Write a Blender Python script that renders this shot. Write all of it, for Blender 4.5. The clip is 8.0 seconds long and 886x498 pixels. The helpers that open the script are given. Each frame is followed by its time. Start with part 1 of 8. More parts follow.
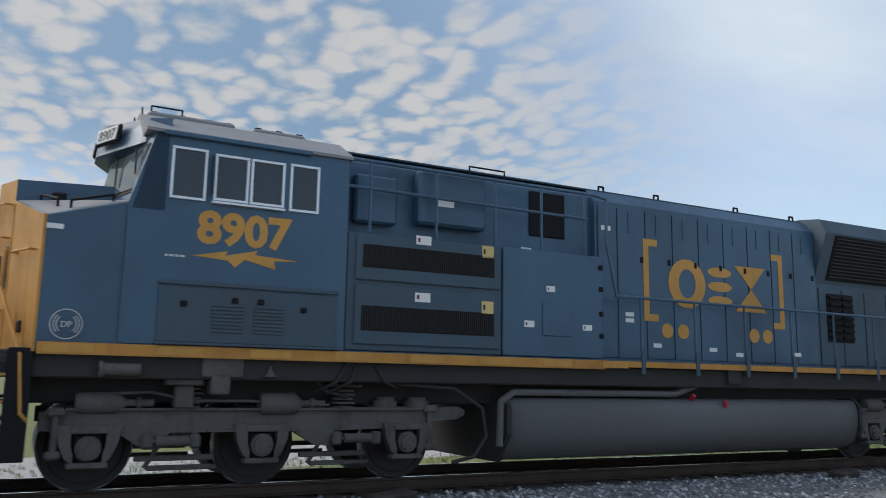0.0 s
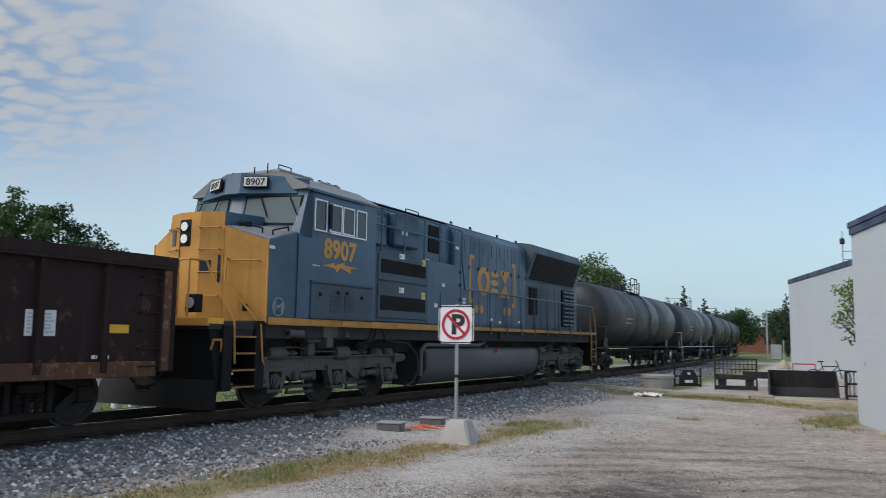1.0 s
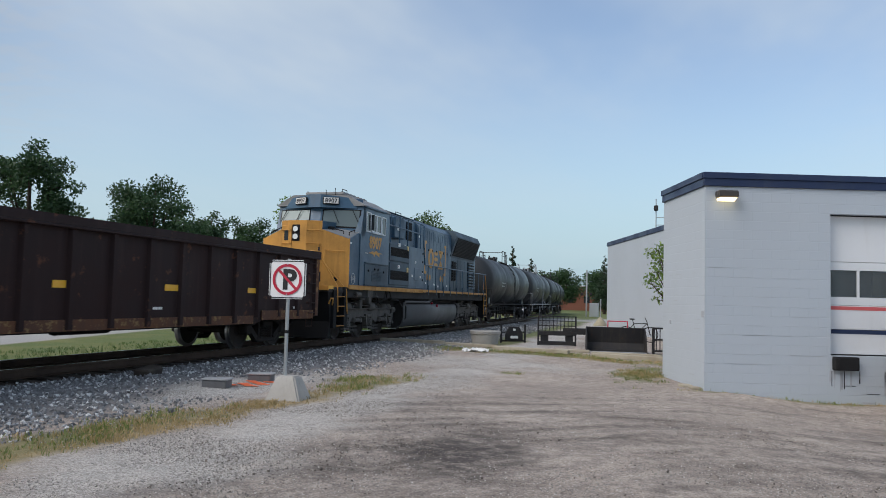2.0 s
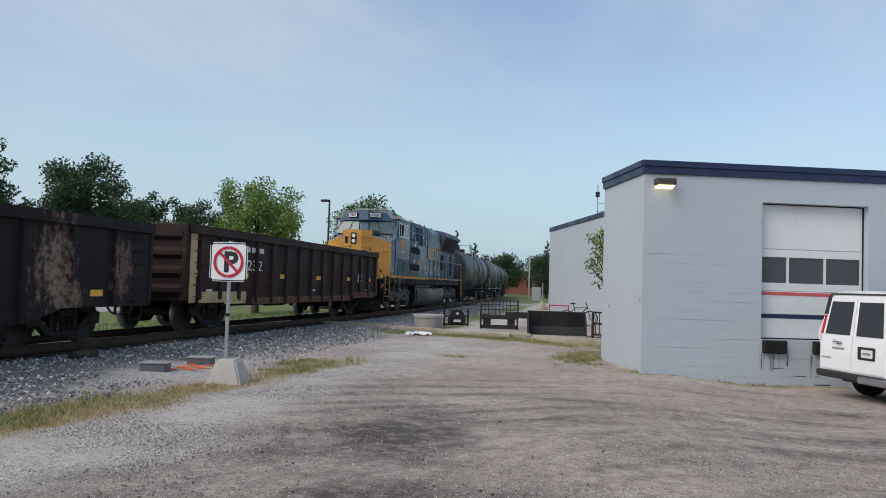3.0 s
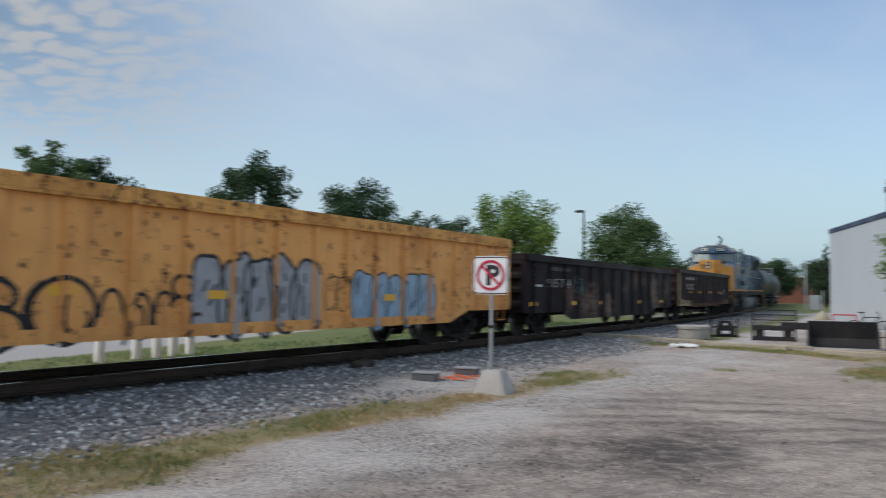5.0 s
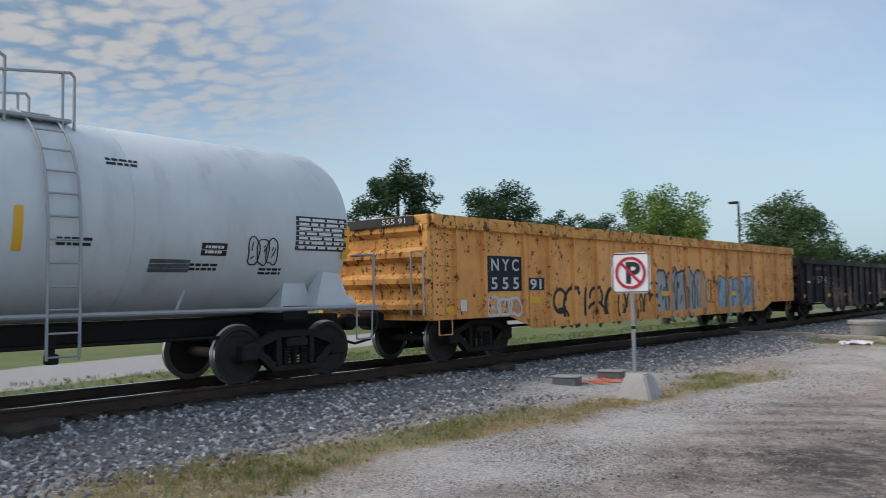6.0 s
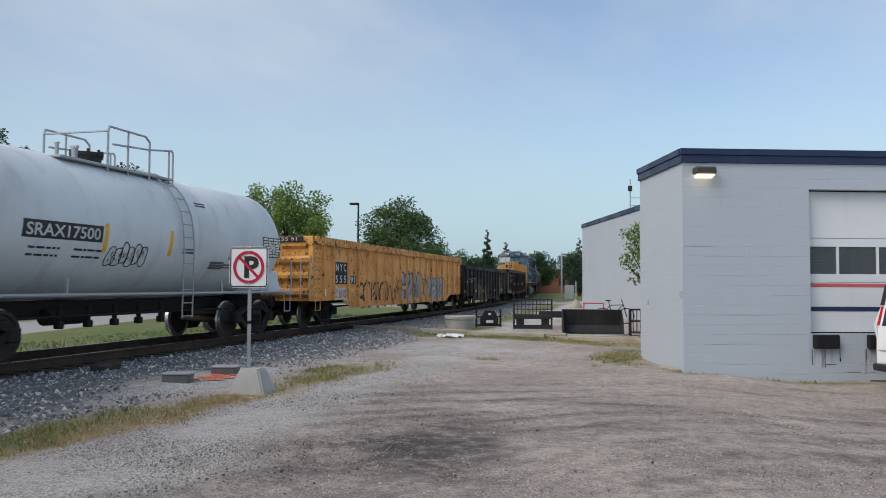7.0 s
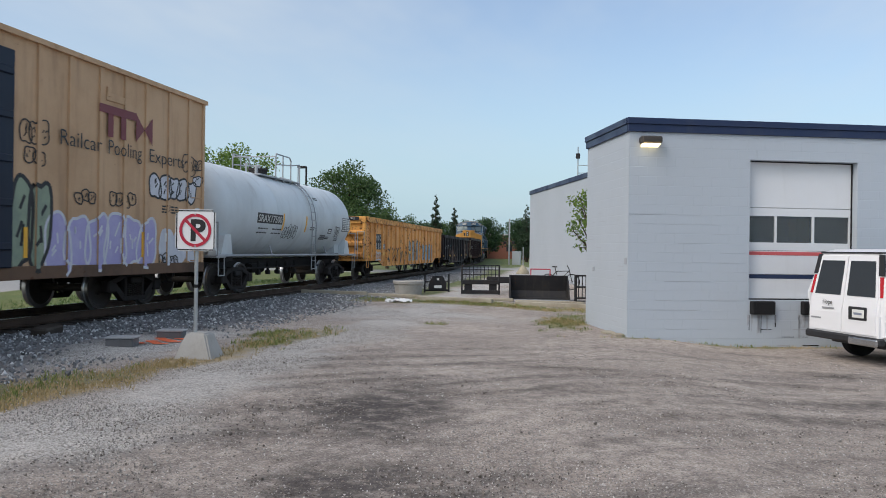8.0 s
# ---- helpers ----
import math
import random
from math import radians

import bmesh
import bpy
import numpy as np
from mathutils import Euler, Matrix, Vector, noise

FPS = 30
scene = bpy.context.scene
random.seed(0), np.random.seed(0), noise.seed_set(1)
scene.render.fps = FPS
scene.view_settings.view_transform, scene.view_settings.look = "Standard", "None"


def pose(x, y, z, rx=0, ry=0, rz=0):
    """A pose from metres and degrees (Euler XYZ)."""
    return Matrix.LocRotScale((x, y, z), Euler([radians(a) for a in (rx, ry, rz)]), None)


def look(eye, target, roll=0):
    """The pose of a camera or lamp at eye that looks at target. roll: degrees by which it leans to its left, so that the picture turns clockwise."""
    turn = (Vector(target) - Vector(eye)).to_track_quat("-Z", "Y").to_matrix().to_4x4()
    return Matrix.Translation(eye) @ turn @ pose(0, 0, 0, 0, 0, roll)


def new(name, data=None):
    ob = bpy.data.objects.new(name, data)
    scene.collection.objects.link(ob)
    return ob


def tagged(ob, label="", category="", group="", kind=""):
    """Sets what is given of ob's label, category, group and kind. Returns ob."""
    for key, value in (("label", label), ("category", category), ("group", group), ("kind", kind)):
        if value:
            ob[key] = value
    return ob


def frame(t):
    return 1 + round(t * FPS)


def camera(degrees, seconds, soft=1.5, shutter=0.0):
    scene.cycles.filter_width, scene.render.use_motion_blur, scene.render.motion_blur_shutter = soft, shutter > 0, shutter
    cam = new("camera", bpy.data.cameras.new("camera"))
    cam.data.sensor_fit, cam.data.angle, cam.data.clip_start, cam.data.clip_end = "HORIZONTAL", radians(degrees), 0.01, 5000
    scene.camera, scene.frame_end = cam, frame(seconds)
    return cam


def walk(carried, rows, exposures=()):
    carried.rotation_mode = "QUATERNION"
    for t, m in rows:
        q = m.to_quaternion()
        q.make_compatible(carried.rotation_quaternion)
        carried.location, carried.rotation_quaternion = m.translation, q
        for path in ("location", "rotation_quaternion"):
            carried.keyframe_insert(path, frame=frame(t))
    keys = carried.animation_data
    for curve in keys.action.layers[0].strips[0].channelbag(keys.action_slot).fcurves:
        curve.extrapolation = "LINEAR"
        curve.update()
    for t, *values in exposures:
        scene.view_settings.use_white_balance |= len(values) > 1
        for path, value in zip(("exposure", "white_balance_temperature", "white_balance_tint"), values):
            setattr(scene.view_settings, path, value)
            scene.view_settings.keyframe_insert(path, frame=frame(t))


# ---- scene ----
# ---------------------------------------------------------------- camera
cam = camera(57.9, 8.0, 0.9, 0.12)
EYE_Z = 1.385
CAMERA_ROWS = [  # seconds, x, y, yaw, pitch, roll
    (0.0, -0.06, -0.20, 63.1, 9.38, 1.0), (0.2, -0.03, -0.18, 56.7, 8.6, 0.9), (0.5, 0.0, -0.14, 44.86, 7.7, 0.7),
    (1.0, -0.02, -0.04, 29.51, 6.45, 0.89), (1.5, -0.03, 0.04, 21.15, 5.21, 1.34), (2.0, -0.03, 0.05, 17.73, 3.58, 1.53),
    (2.4, -0.02, 0.03, 15.8, 2.9, 1.65), (2.9, 0.0, 0.0, 14.0, 2.55, 1.8), (3.5, 0.0, 0.0, 12.92, 2.61, 1.93),
    (4.0, 0.01, -0.03, 13.25, 3.01, 1.95), (4.5, -0.05, -0.01, 14.72, 3.17, 1.17), (4.8, -0.07, 0.02, 20.0, 3.05, 1.0),
    (5.0, -0.1, 0.06, 31.83, 2.92, 0.85), (5.2, -0.14, 0.14, 44.91, 2.92, -0.14), (5.5, -0.16, 0.28, 53.0, 3.0, -0.7),
    (5.75, -0.16, 0.4, 50.2, 3.05, -0.9), (6.0, -0.15, 0.5, 42.3, 3.08, -0.9), (6.3, -0.13, 0.6, 31.25, 3.08, -0.83),
    (6.5, -0.13, 0.63, 25.01, 2.84, -0.45), (6.7, -0.13, 0.64, 20.2, 2.75, -0.05), (7.0, -0.13, 0.64, 15.92, 2.55, 0.33),
    (7.5, -0.14, 0.66, 13.93, 1.3, 0.47), (8.0, -0.14, 0.59, 12.2, 0.1, 0.81)]
PATH = [(t, pose(x, y, EYE_Z, 0, 0, w) @ pose(0, 0, 0, 90 + p) @ pose(0, 0, 0, 0, 0, r))
        for t, x, y, w, p, r in CAMERA_ROWS]
walk(cam, PATH, [(0.0, 0.50), (0.5, 0.50), (1.2, 0.31), (4.6, 0.29), (5.2, 0.30), (6.3, 0.33), (7.0, 0.29), (8.0, 0.37)])

# ---------------------------------------------------------------- daylight
SUN_AZ, SUN_EL = 136.0, 42.0     # degrees left of +Y, degrees up
world = bpy.data.worlds.new("sky")
scene.world = world
world.use_nodes = True
wn, wl = world.node_tree.nodes, world.node_tree.links
wn.clear()


def wnode(kind, **kw):
    n = wn.new(kind)
    for k, v in kw.items():
        n.inputs[k.replace("_", " ")].default_value = v
    return n


sky = wn.new("ShaderNodeTexSky")
sky.sky_type, sky.sun_disc = "NISHITA", False
sky.sun_elevation, sky.sun_rotation = radians(SUN_EL), radians(-SUN_AZ)
sky.air_density, sky.dust_density, sky.ozone_density = 1.0, 2.5, 1.0
tc = wn.new("ShaderNodeTexCoord")
sep = wn.new("ShaderNodeSeparateXYZ")
wl.new(tc.outputs["Generated"], sep.inputs[0])


def wmath(op, a, b=None, clamp=False):
    n = wn.new("ShaderNodeMath")
    n.operation, n.use_clamp = op, clamp
    for i, v in enumerate((a, b)):
        if v is None:
            continue
        if isinstance(v, (int, float)):
            n.inputs[i].default_value = v
        else:
            wl.new(v, n.inputs[i])
    return n.outputs[0]


# a flat cloud sheet: the view direction divided by its height
high = wmath("MAXIMUM", wmath("ADD", sep.outputs[2], 0.06), 0.03)
comb = wn.new("ShaderNodeCombineXYZ")
wl.new(wmath("DIVIDE", sep.outputs[0], high), comb.inputs[0])
wl.new(wmath("DIVIDE", sep.outputs[1], high), comb.inputs[1])


def wnoise(scale, detail, rough, squeeze=(1, 1, 1), shift=(0, 0, 0), turn=0.0):
    mp = wn.new("ShaderNodeMapping")
    mp.inputs["Scale"].default_value, mp.inputs["Location"].default_value = squeeze, shift
    mp.inputs["Rotation"].default_value = (0, 0, turn)
    wl.new(comb.outputs[0], mp.inputs[0])
    n = wn.new("ShaderNodeTexNoise")
    n.inputs["Scale"].default_value, n.inputs["Detail"].default_value, n.inputs["Roughness"].default_value = scale, detail, rough
    wl.new(mp.outputs[0], n.inputs["Vector"])
    return n.outputs[0]


def wrange(v, a, b):
    n = wn.new("ShaderNodeMapRange")
    n.interpolation_type = "SMOOTHSTEP"
    wl.new(v, n.inputs["Value"])
    n.inputs["From Min"].default_value, n.inputs["From Max"].default_value = a, b
    return n.outputs[0]


def wmix(f, a, b):
    n = wn.new("ShaderNodeMix")
    n.data_type = "RGBA"
    for s, v in ((n.inputs[0], f), (n.inputs[6], a), (n.inputs[7], b)):
        if isinstance(v, (int, float, tuple)):
            s.default_value = v
        else:
            wl.new(v, s)
    return n.outputs[2]


# rows of small rounded cloud cells
cell_map = wn.new("ShaderNodeMapping")
cell_map.inputs["Scale"].default_value, cell_map.inputs["Rotation"].default_value = (1.0, 1.45, 1), (0, 0, 0.55)
wl.new(comb.outputs[0], cell_map.inputs[0])
bend = wn.new("ShaderNodeTexNoise")
bend.inputs["Scale"].default_value, bend.inputs["Detail"].default_value = 5.0, 4
wl.new(comb.outputs[0], bend.inputs["Vector"])
shove = wn.new("ShaderNodeVectorMath")
shove.operation = "MULTIPLY_ADD"
wl.new(bend.outputs["Color"], shove.inputs[0])
shove.inputs[1].default_value = (0.22, 0.22, 0)
wl.new(cell_map.outputs[0], shove.inputs[2])
cell = wn.new("ShaderNodeTexVoronoi")
cell.feature = "SMOOTH_F1"
cell.inputs["Scale"].default_value, cell.inputs["Smoothness"].default_value = 8.5, 0.35
wl.new(shove.outputs[0], cell.inputs["Vector"])
crumbs = wnoise(16, 5, 0.6)
puffs = wrange(wmath("ADD", cell.outputs["Distance"], wmath("MULTIPLY", crumbs, 0.50)), 1.05, 0.54)
lift = wrange(sep.outputs[2], 0.07, 0.30)
patch = wrange(wnoise(0.33, 2, 0.5, (1, 1, 1), (7.0, 2.2, 0)), 0.40, 0.56)
west = wrange(wmath("SUBTRACT", wmath("MULTIPLY", sep.outputs[0], -1.0), wmath("MULTIPLY", sep.outputs[1], 0.25)), 0.42, 0.80)
westward = wmath("MULTIPLY", wrange(wmath("MULTIPLY", sep.outputs[0], -1.0), 0.1, 0.5), wrange(sep.outputs[1], 0.42, 0.75))
veil = wrange(wnoise(0.55, 5, 0.62, (1.0, 0.5, 1), (2.0, 5.0, 0), 0.35), 0.36, 0.74)
cells = wmath("MULTIPLY", puffs, wmath("MULTIPLY", wmath("MULTIPLY", wmath("ADD", wmath("MULTIPLY", patch, 0.2), 0.8), west), lift))
haze = wrange(sep.outputs[2], 0.30, 0.0)
hazed = wmix(wmath("MULTIPLY", haze, 0.72), sky.outputs[0], (2.40, 3.55, 4.30, 1))
veiled = wmix(wmath("MULTIPLY", wmath("ADD", wmath("MULTIPLY", wmath("MULTIPLY", veil, wmath("SUBTRACT", 1.0, wmath("MULTIPLY", west, 0.6))), 0.68), wmath("ADD", wmath("MULTIPLY", westward, 0.34), 0.04)), wmath("ADD", wmath("MULTIPLY", wrange(sep.outputs[2], 0.10, 0.36), 0.75), 0.25)), hazed, (3.30, 3.72, 4.10, 1))
gaps = wmix(wmath("MULTIPLY", wmath("MULTIPLY", west, lift), 0.92), veiled, (0.95, 1.50, 2.20, 1))
clouded = wmix(wmath("MULTIPLY", cells, 0.95), gaps, (3.05, 2.95, 2.82, 1))
bg = wn.new("ShaderNodeBackground")
bg.inputs[1].default_value = 0.15
wl.new(clouded, bg.inputs[0])
wout = wn.new("ShaderNodeOutputWorld")
wl.new(bg.outputs[0], wout.inputs[0])

sun = new("sun", bpy.data.lights.new("sun", "SUN"))
sun.data.energy, sun.data.angle, sun.data.color = 1.75, radians(45), (1.0, 0.955, 0.92)
sun_way = Vector((-math.sin(radians(SUN_AZ)) * math.cos(radians(SUN_EL)), math.cos(radians(SUN_AZ)) * math.cos(radians(SUN_EL)), math.sin(radians(SUN_EL))))
sun.matrix_world = look(sun_way * 60, (0, 0, 0))
scene.view_settings.exposure = 0.12

# ---------------------------------------------------------------- materials


def mat(name, rough=0.7, metal=0.0):
    m = bpy.data.materials.new(name)
    m.use_nodes = True
    b = m.node_tree.nodes["Principled BSDF"]
    b.inputs["Roughness"].default_value, b.inputs["Metallic"].default_value = rough, metal
    return m, m.node_tree.nodes, m.node_tree.links, b


def mix_rgb(n, l, f, a, b, how="MIX"):
    x = n.new("ShaderNodeMix")
    x.data_type, x.blend_type = "RGBA", how
    for s, v in ((x.inputs[0], f), (x.inputs[6], a), (x.inputs[7], b)):
        if isinstance(v, (int, float)):
            s.default_value = v
        elif isinstance(v, tuple):
            s.default_value = (*v[:3], 1)
        else:
            l.new(v, s)
    return x.outputs[2]


def tex(n, l, scale, detail=4, rough=0.6, squeeze=(1, 1, 1), coords="Object"):
    c = n.new("ShaderNodeTexCoord")
    mp = n.new("ShaderNodeMapping")
    mp.inputs["Scale"].default_value = squeeze
    l.new(c.outputs[coords], mp.inputs[0])
    t = n.new("ShaderNodeTexNoise")
    t.inputs["Scale"].default_value, t.inputs["Detail"].default_value, t.inputs["Roughness"].default_value = scale, detail, rough
    l.new(mp.outputs[0], t.inputs["Vector"])
    return t.outputs[0]


def ramp(n, l, v, lo, hi):
    r = n.new("ShaderNodeMapRange")
    r.interpolation_type = "SMOOTHSTEP"
    l.new(v, r.inputs["Value"])
    r.inputs["From Min"].default_value, r.inputs["From Max"].default_value = lo, hi
    return r.outputs[0]


def mul(n, l, a, b):
    m = n.new("ShaderNodeMath")
    m.operation, m.use_clamp = "MULTIPLY", True
    for i, v in enumerate((a, b)):
        if isinstance(v, (int, float)):
            m.inputs[i].default_value = v
        else:
            l.new(v, m.inputs[i])
    return m.outputs[0]


def bump(n, l, b, h, strength=0.3, dist=0.01):
    x = n.new("ShaderNodeBump")
    x.inputs["Strength"].default_value, x.inputs["Distance"].default_value = strength, dist
    l.new(h, x.inputs["Height"])
    l.new(x.outputs[0], b.inputs["Normal"])


def painted(name, colour, rough=0.5, dirt=(0.06, 0.05, 0.04), much=0.35, rust=0.0, rust_colour=(0.13, 0.05, 0.02), metal=0.0, scale=2.0, streak=0.25, spec=0.22):
    """Paint with broad grime, upright streaks, fine speckle and, where asked, rust."""
    m, n, l, b = mat(name, rough, metal)
    b.inputs["Specular IOR Level"].default_value = spec
    broad = ramp(n, l, tex(n, l, scale * 0.5, 5, 0.65), 0.38, 0.75)
    streaks = ramp(n, l, tex(n, l, 1.0, 4, 0.6, (scale * 3.2, scale * 3.2, 0.35)), 0.50, 0.72)
    fine = tex(n, l, 60, 3, 0.7)
    c = mix_rgb(n, l, mul(n, l, broad, much), colour, dirt)
    c = mix_rgb(n, l, mul(n, l, streaks, streak), c, dirt)
    c = mix_rgb(n, l, 0.12, c, fine, "OVERLAY")
    if rust > 0:
        spots = ramp(n, l, tex(n, l, scale * 2.4, 8, 0.72), 0.66 - 0.22 * rust, 0.72 - 0.18 * rust)
        c = mix_rgb(n, l, spots, c, mix_rgb(n, l, tex(n, l, 25, 4), rust_colour, tuple(v * 0.35 for v in rust_colour)))
    l.new(c, b.inputs["Base Color"])
    r = n.new("ShaderNodeMapRange")
    r.inputs["To Min"].default_value, r.inputs["To Max"].default_value = rough - 0.08, min(1, rough + 0.2)
    l.new(broad, r.inputs["Value"])
    l.new(r.outputs[0], b.inputs["Roughness"])
    bump(n, l, b, tex(n, l, scale * 6, 5, 0.6), 0.12, 0.006)
    return m


def plain(name, colour, rough=0.5, metal=0.0, grain=30, amount=0.12, spec=0.5):
    m, n, l, b = mat(name, rough, metal)
    b.inputs["Specular IOR Level"].default_value = spec
    l.new(mix_rgb(n, l, amount, colour, tex(n, l, grain, 4), "OVERLAY"), b.inputs["Base Color"])
    return m


LOCO_BLUE = painted("loco_blue_paint", (0.040, 0.096, 0.158), 0.40, (0.040, 0.052, 0.060), 0.4, 0, scale=1.2, streak=0.18, spec=0.5)
LOCO_GREY = painted("loco_dusty_blue", (0.062, 0.098, 0.130), 0.55, (0.085, 0.085, 0.082), 0.5, 0, scale=1.5)
LOCO_DUST = painted("dusty_grey_tread_plate", (0.20, 0.21, 0.22), 0.6, (0.28, 0.27, 0.25), 0.5, scale=2.0)
LOCO_YELLOW = painted("loco_yellow_paint", (0.53, 0.265, 0.062), 0.5, (0.16, 0.09, 0.035), 0.45, 0, scale=2.0)
LOCO_STRIPE = painted("worn_yellow_sill", (0.52, 0.25, 0.055), 0.6, (0.16, 0.07, 0.04), 0.7, 0, scale=1.5)
REFLECTIVE = plain("reflective_yellow", (0.85, 0.44, 0.03), 0.35)
LOCO_ROOF = painted("pale_roof_paint", (0.25, 0.25, 0.25), 0.6, (0.2, 0.2, 0.2), 0.5)
UNDER = painted("grimy_underframe", (0.042, 0.041, 0.041), 0.85, (0.05, 0.045, 0.04), 0.6, 0, scale=3)
FREIGHT_UNDER = painted("black_underframe", (0.018, 0.017, 0.017), 0.85, (0.035, 0.03, 0.026), 0.5, 0, scale=3)
TRUCK = painted("dusty_truck_steel", (0.120, 0.111, 0.100), 0.8, (0.055, 0.052, 0.048), 0.75, 0, scale=4)
FREIGHT_TRUCK = painted("black_truck_steel", (0.024, 0.021, 0.020), 0.8, (0.045, 0.034, 0.028), 0.5, 0, scale=4)
WHEEL = painted("wheel_steel", (0.040, 0.035, 0.032), 0.65, (0.06, 0.042, 0.032), 0.5, 0, scale=4)
TREAD = plain("bright_wheel_tread", (0.42, 0.42, 0.43), 0.3, 0.9)
TANK_GREY = painted("dark_fuel_tank", (0.138, 0.138, 0.138), 0.5, (0.13, 0.12, 0.11), 0.5, 0, scale=1.2)
BLACK_TANK = painted("black_tank_paint", (0.014, 0.016, 0.018), 0.42, (0.035, 0.036, 0.036), 0.45, 0, scale=0.7, streak=0.3, spec=0.5)
WHITE_TANK = painted("pale_grey_tank_paint", (0.68, 0.72, 0.73), 0.45, (0.26, 0.25, 0.23), 0.28, 0, scale=0.6, streak=0.25, spec=0.45)
BROWN_GON = painted("dark_brown_gondola_paint", (0.026, 0.0145, 0.0145), 0.62, (0.050, 0.028, 0.025), 0.5, 0.30, (0.15, 0.065, 0.04), scale=1.2, streak=0.45, spec=0.15)
BROWN_GON_B = painted("black_brown_gondola_paint", (0.014, 0.011, 0.013), 0.6, (0.034, 0.024, 0.024), 0.5, 0.12, (0.12, 0.06, 0.045), scale=0.9, streak=0.5, spec=0.14)


def scoured(m, spots):
    """Worn places where the paint has come off in upright streaks: y, z, half width, half height, share of pale primer."""
    n, l = m.node_tree.nodes, m.node_tree.links
    b = n["Principled BSDF"]
    c = b.inputs["Base Color"].links[0].from_socket
    grain = tex(n, l, 1.0, 7, 0.72, (7, 7, 2.6))
    flecks = tex(n, l, 9.0, 6, 0.7)
    for y, z, ry, rz, pale in spots:
        mp, tc_, ln = n.new("ShaderNodeMapping"), n.new("ShaderNodeTexCoord"), n.new("ShaderNodeVectorMath")
        ln.operation = "LENGTH"
        mp.inputs["Scale"].default_value, mp.inputs["Location"].default_value = (0, 1 / ry, 1 / rz), (0, -y / ry, -z / rz)
        l.new(tc_.outputs["Object"], mp.inputs[0])
        l.new(mp.outputs[0], ln.inputs[0])
        add = n.new("ShaderNodeMath")
        add.operation = "SUBTRACT"
        l.new(grain, add.inputs[0])
        near = n.new("ShaderNodeMath")
        near.operation = "MULTIPLY"
        near.inputs[1].default_value = 0.22
        l.new(ln.outputs["Value"], near.inputs[0])
        l.new(near.outputs[0], add.inputs[1])
        rusty = mix_rgb(n, l, flecks, (0.055, 0.022, 0.018), (0.17, 0.075, 0.045))
        inner = mix_rgb(n, l, mul(n, l, ramp(n, l, flecks, 0.40, 0.55), pale), rusty, (0.30, 0.225, 0.175))
        c = mix_rgb(n, l, mul(n, l, ramp(n, l, add.outputs[0], 0.25, 0.42), 0.85), c, inner)
    l.new(c, b.inputs["Base Color"])


scoured(BROWN_GON_B, ((-0.85, 0.85, 0.45, 0.50, 0.95), (-2.9, 1.0, 1.05, 0.62, 0.65), (2.62, 1.95, 0.34, 0.45, 0.35), (3.85, 1.95, 0.26, 0.5, 0.3), (5.6, 1.5, 0.50, 0.85, 0.9), (5.9, 0.95, 0.55, 0.35, 0.8), (1.2, 1.45, 0.3, 0.3, 0.4), (-4.9, 1.2, 0.6, 0.5, 0.3), (7.6, 1.5, 0.4, 0.6, 0.4)))
RUSTY_SILL = painted("rusted_sill_steel", (0.10, 0.050, 0.034), 0.8, (0.19, 0.085, 0.04), 0.7, 0.6, (0.36, 0.22, 0.10), scale=2.4)
CREAM_PATCH = painted("cream_primer", (0.50, 0.40, 0.22), 0.7, (0.2, 0.12, 0.06), 0.6, 0.4, scale=2.5)
YELLOW_GON = painted("yellow_gondola_paint", (0.88, 0.42, 0.130), 0.6, (0.55, 0.225, 0.070), 0.7, 0.42, (0.17, 0.06, 0.025), scale=1.7, streak=0.6)
YELLOW_RIM = painted("rust_streaked_yellow", (0.80, 0.40, 0.11), 0.65, (0.36, 0.14, 0.04), 0.7, 0.62, (0.15, 0.055, 0.025), scale=2.6, streak=0.6)
BOX_TAN = painted("tan_boxcar_paint", (0.60, 0.385, 0.225), 0.6, (0.33, 0.20, 0.115), 0.4, 0.04, (0.2, 0.09, 0.05), scale=1.0, streak=0.45)
BOX_SILL = painted("grimy_brown_sill", (0.16, 0.095, 0.06), 0.75, (0.06, 0.05, 0.045), 0.6, 0.2, scale=2.0)
BOX_DOOR = painted("navy_door_paint", (0.012, 0.020, 0.040), 0.5, (0.05, 0.05, 0.05), 0.4)
GLASS_DARK = plain("dark_cab_glass", (0.03, 0.035, 0.04), 0.06)
WIN_TRIM = plain("aluminium_window_trim", (0.72, 0.73, 0.74), 0.35, 0.4)
LOUVRE = plain("black_grille", (0.010, 0.010, 0.011), 0.7, spec=0.2)
LETTER_YELLOW = painted("yellow_lettering", (0.58, 0.30, 0.07), 0.5, (0.3, 0.17, 0.06), 0.45)
WHITE_INK = painted("white_lettering", (0.62, 0.62, 0.60), 0.5, (0.4, 0.38, 0.35), 0.4)
WORN_INK = painted("worn_white_lettering", (0.50, 0.49, 0.47), 0.6, (0.22, 0.19, 0.17), 0.6, 0, scale=4)
FADED_INK = painted("faded_lettering", (0.13, 0.12, 0.115), 0.7, (0.03, 0.025, 0.025), 0.8, 0.3, (0.03, 0.02, 0.02), scale=4)
NOTICE_PRINT = plain("pale_grey_print", (0.50, 0.51, 0.53), 0.5)
STICKER = plain("white_sticker", (0.75, 0.75, 0.72), 0.4)
BLACK_INK = plain("black_lettering", (0.012, 0.012, 0.014), 0.5)
RED_PAINT = plain("red_paint", (0.45, 0.015, 0.045), 0.4)
MAROON_INK = plain("maroon_logo", (0.17, 0.022, 0.03), 0.5)
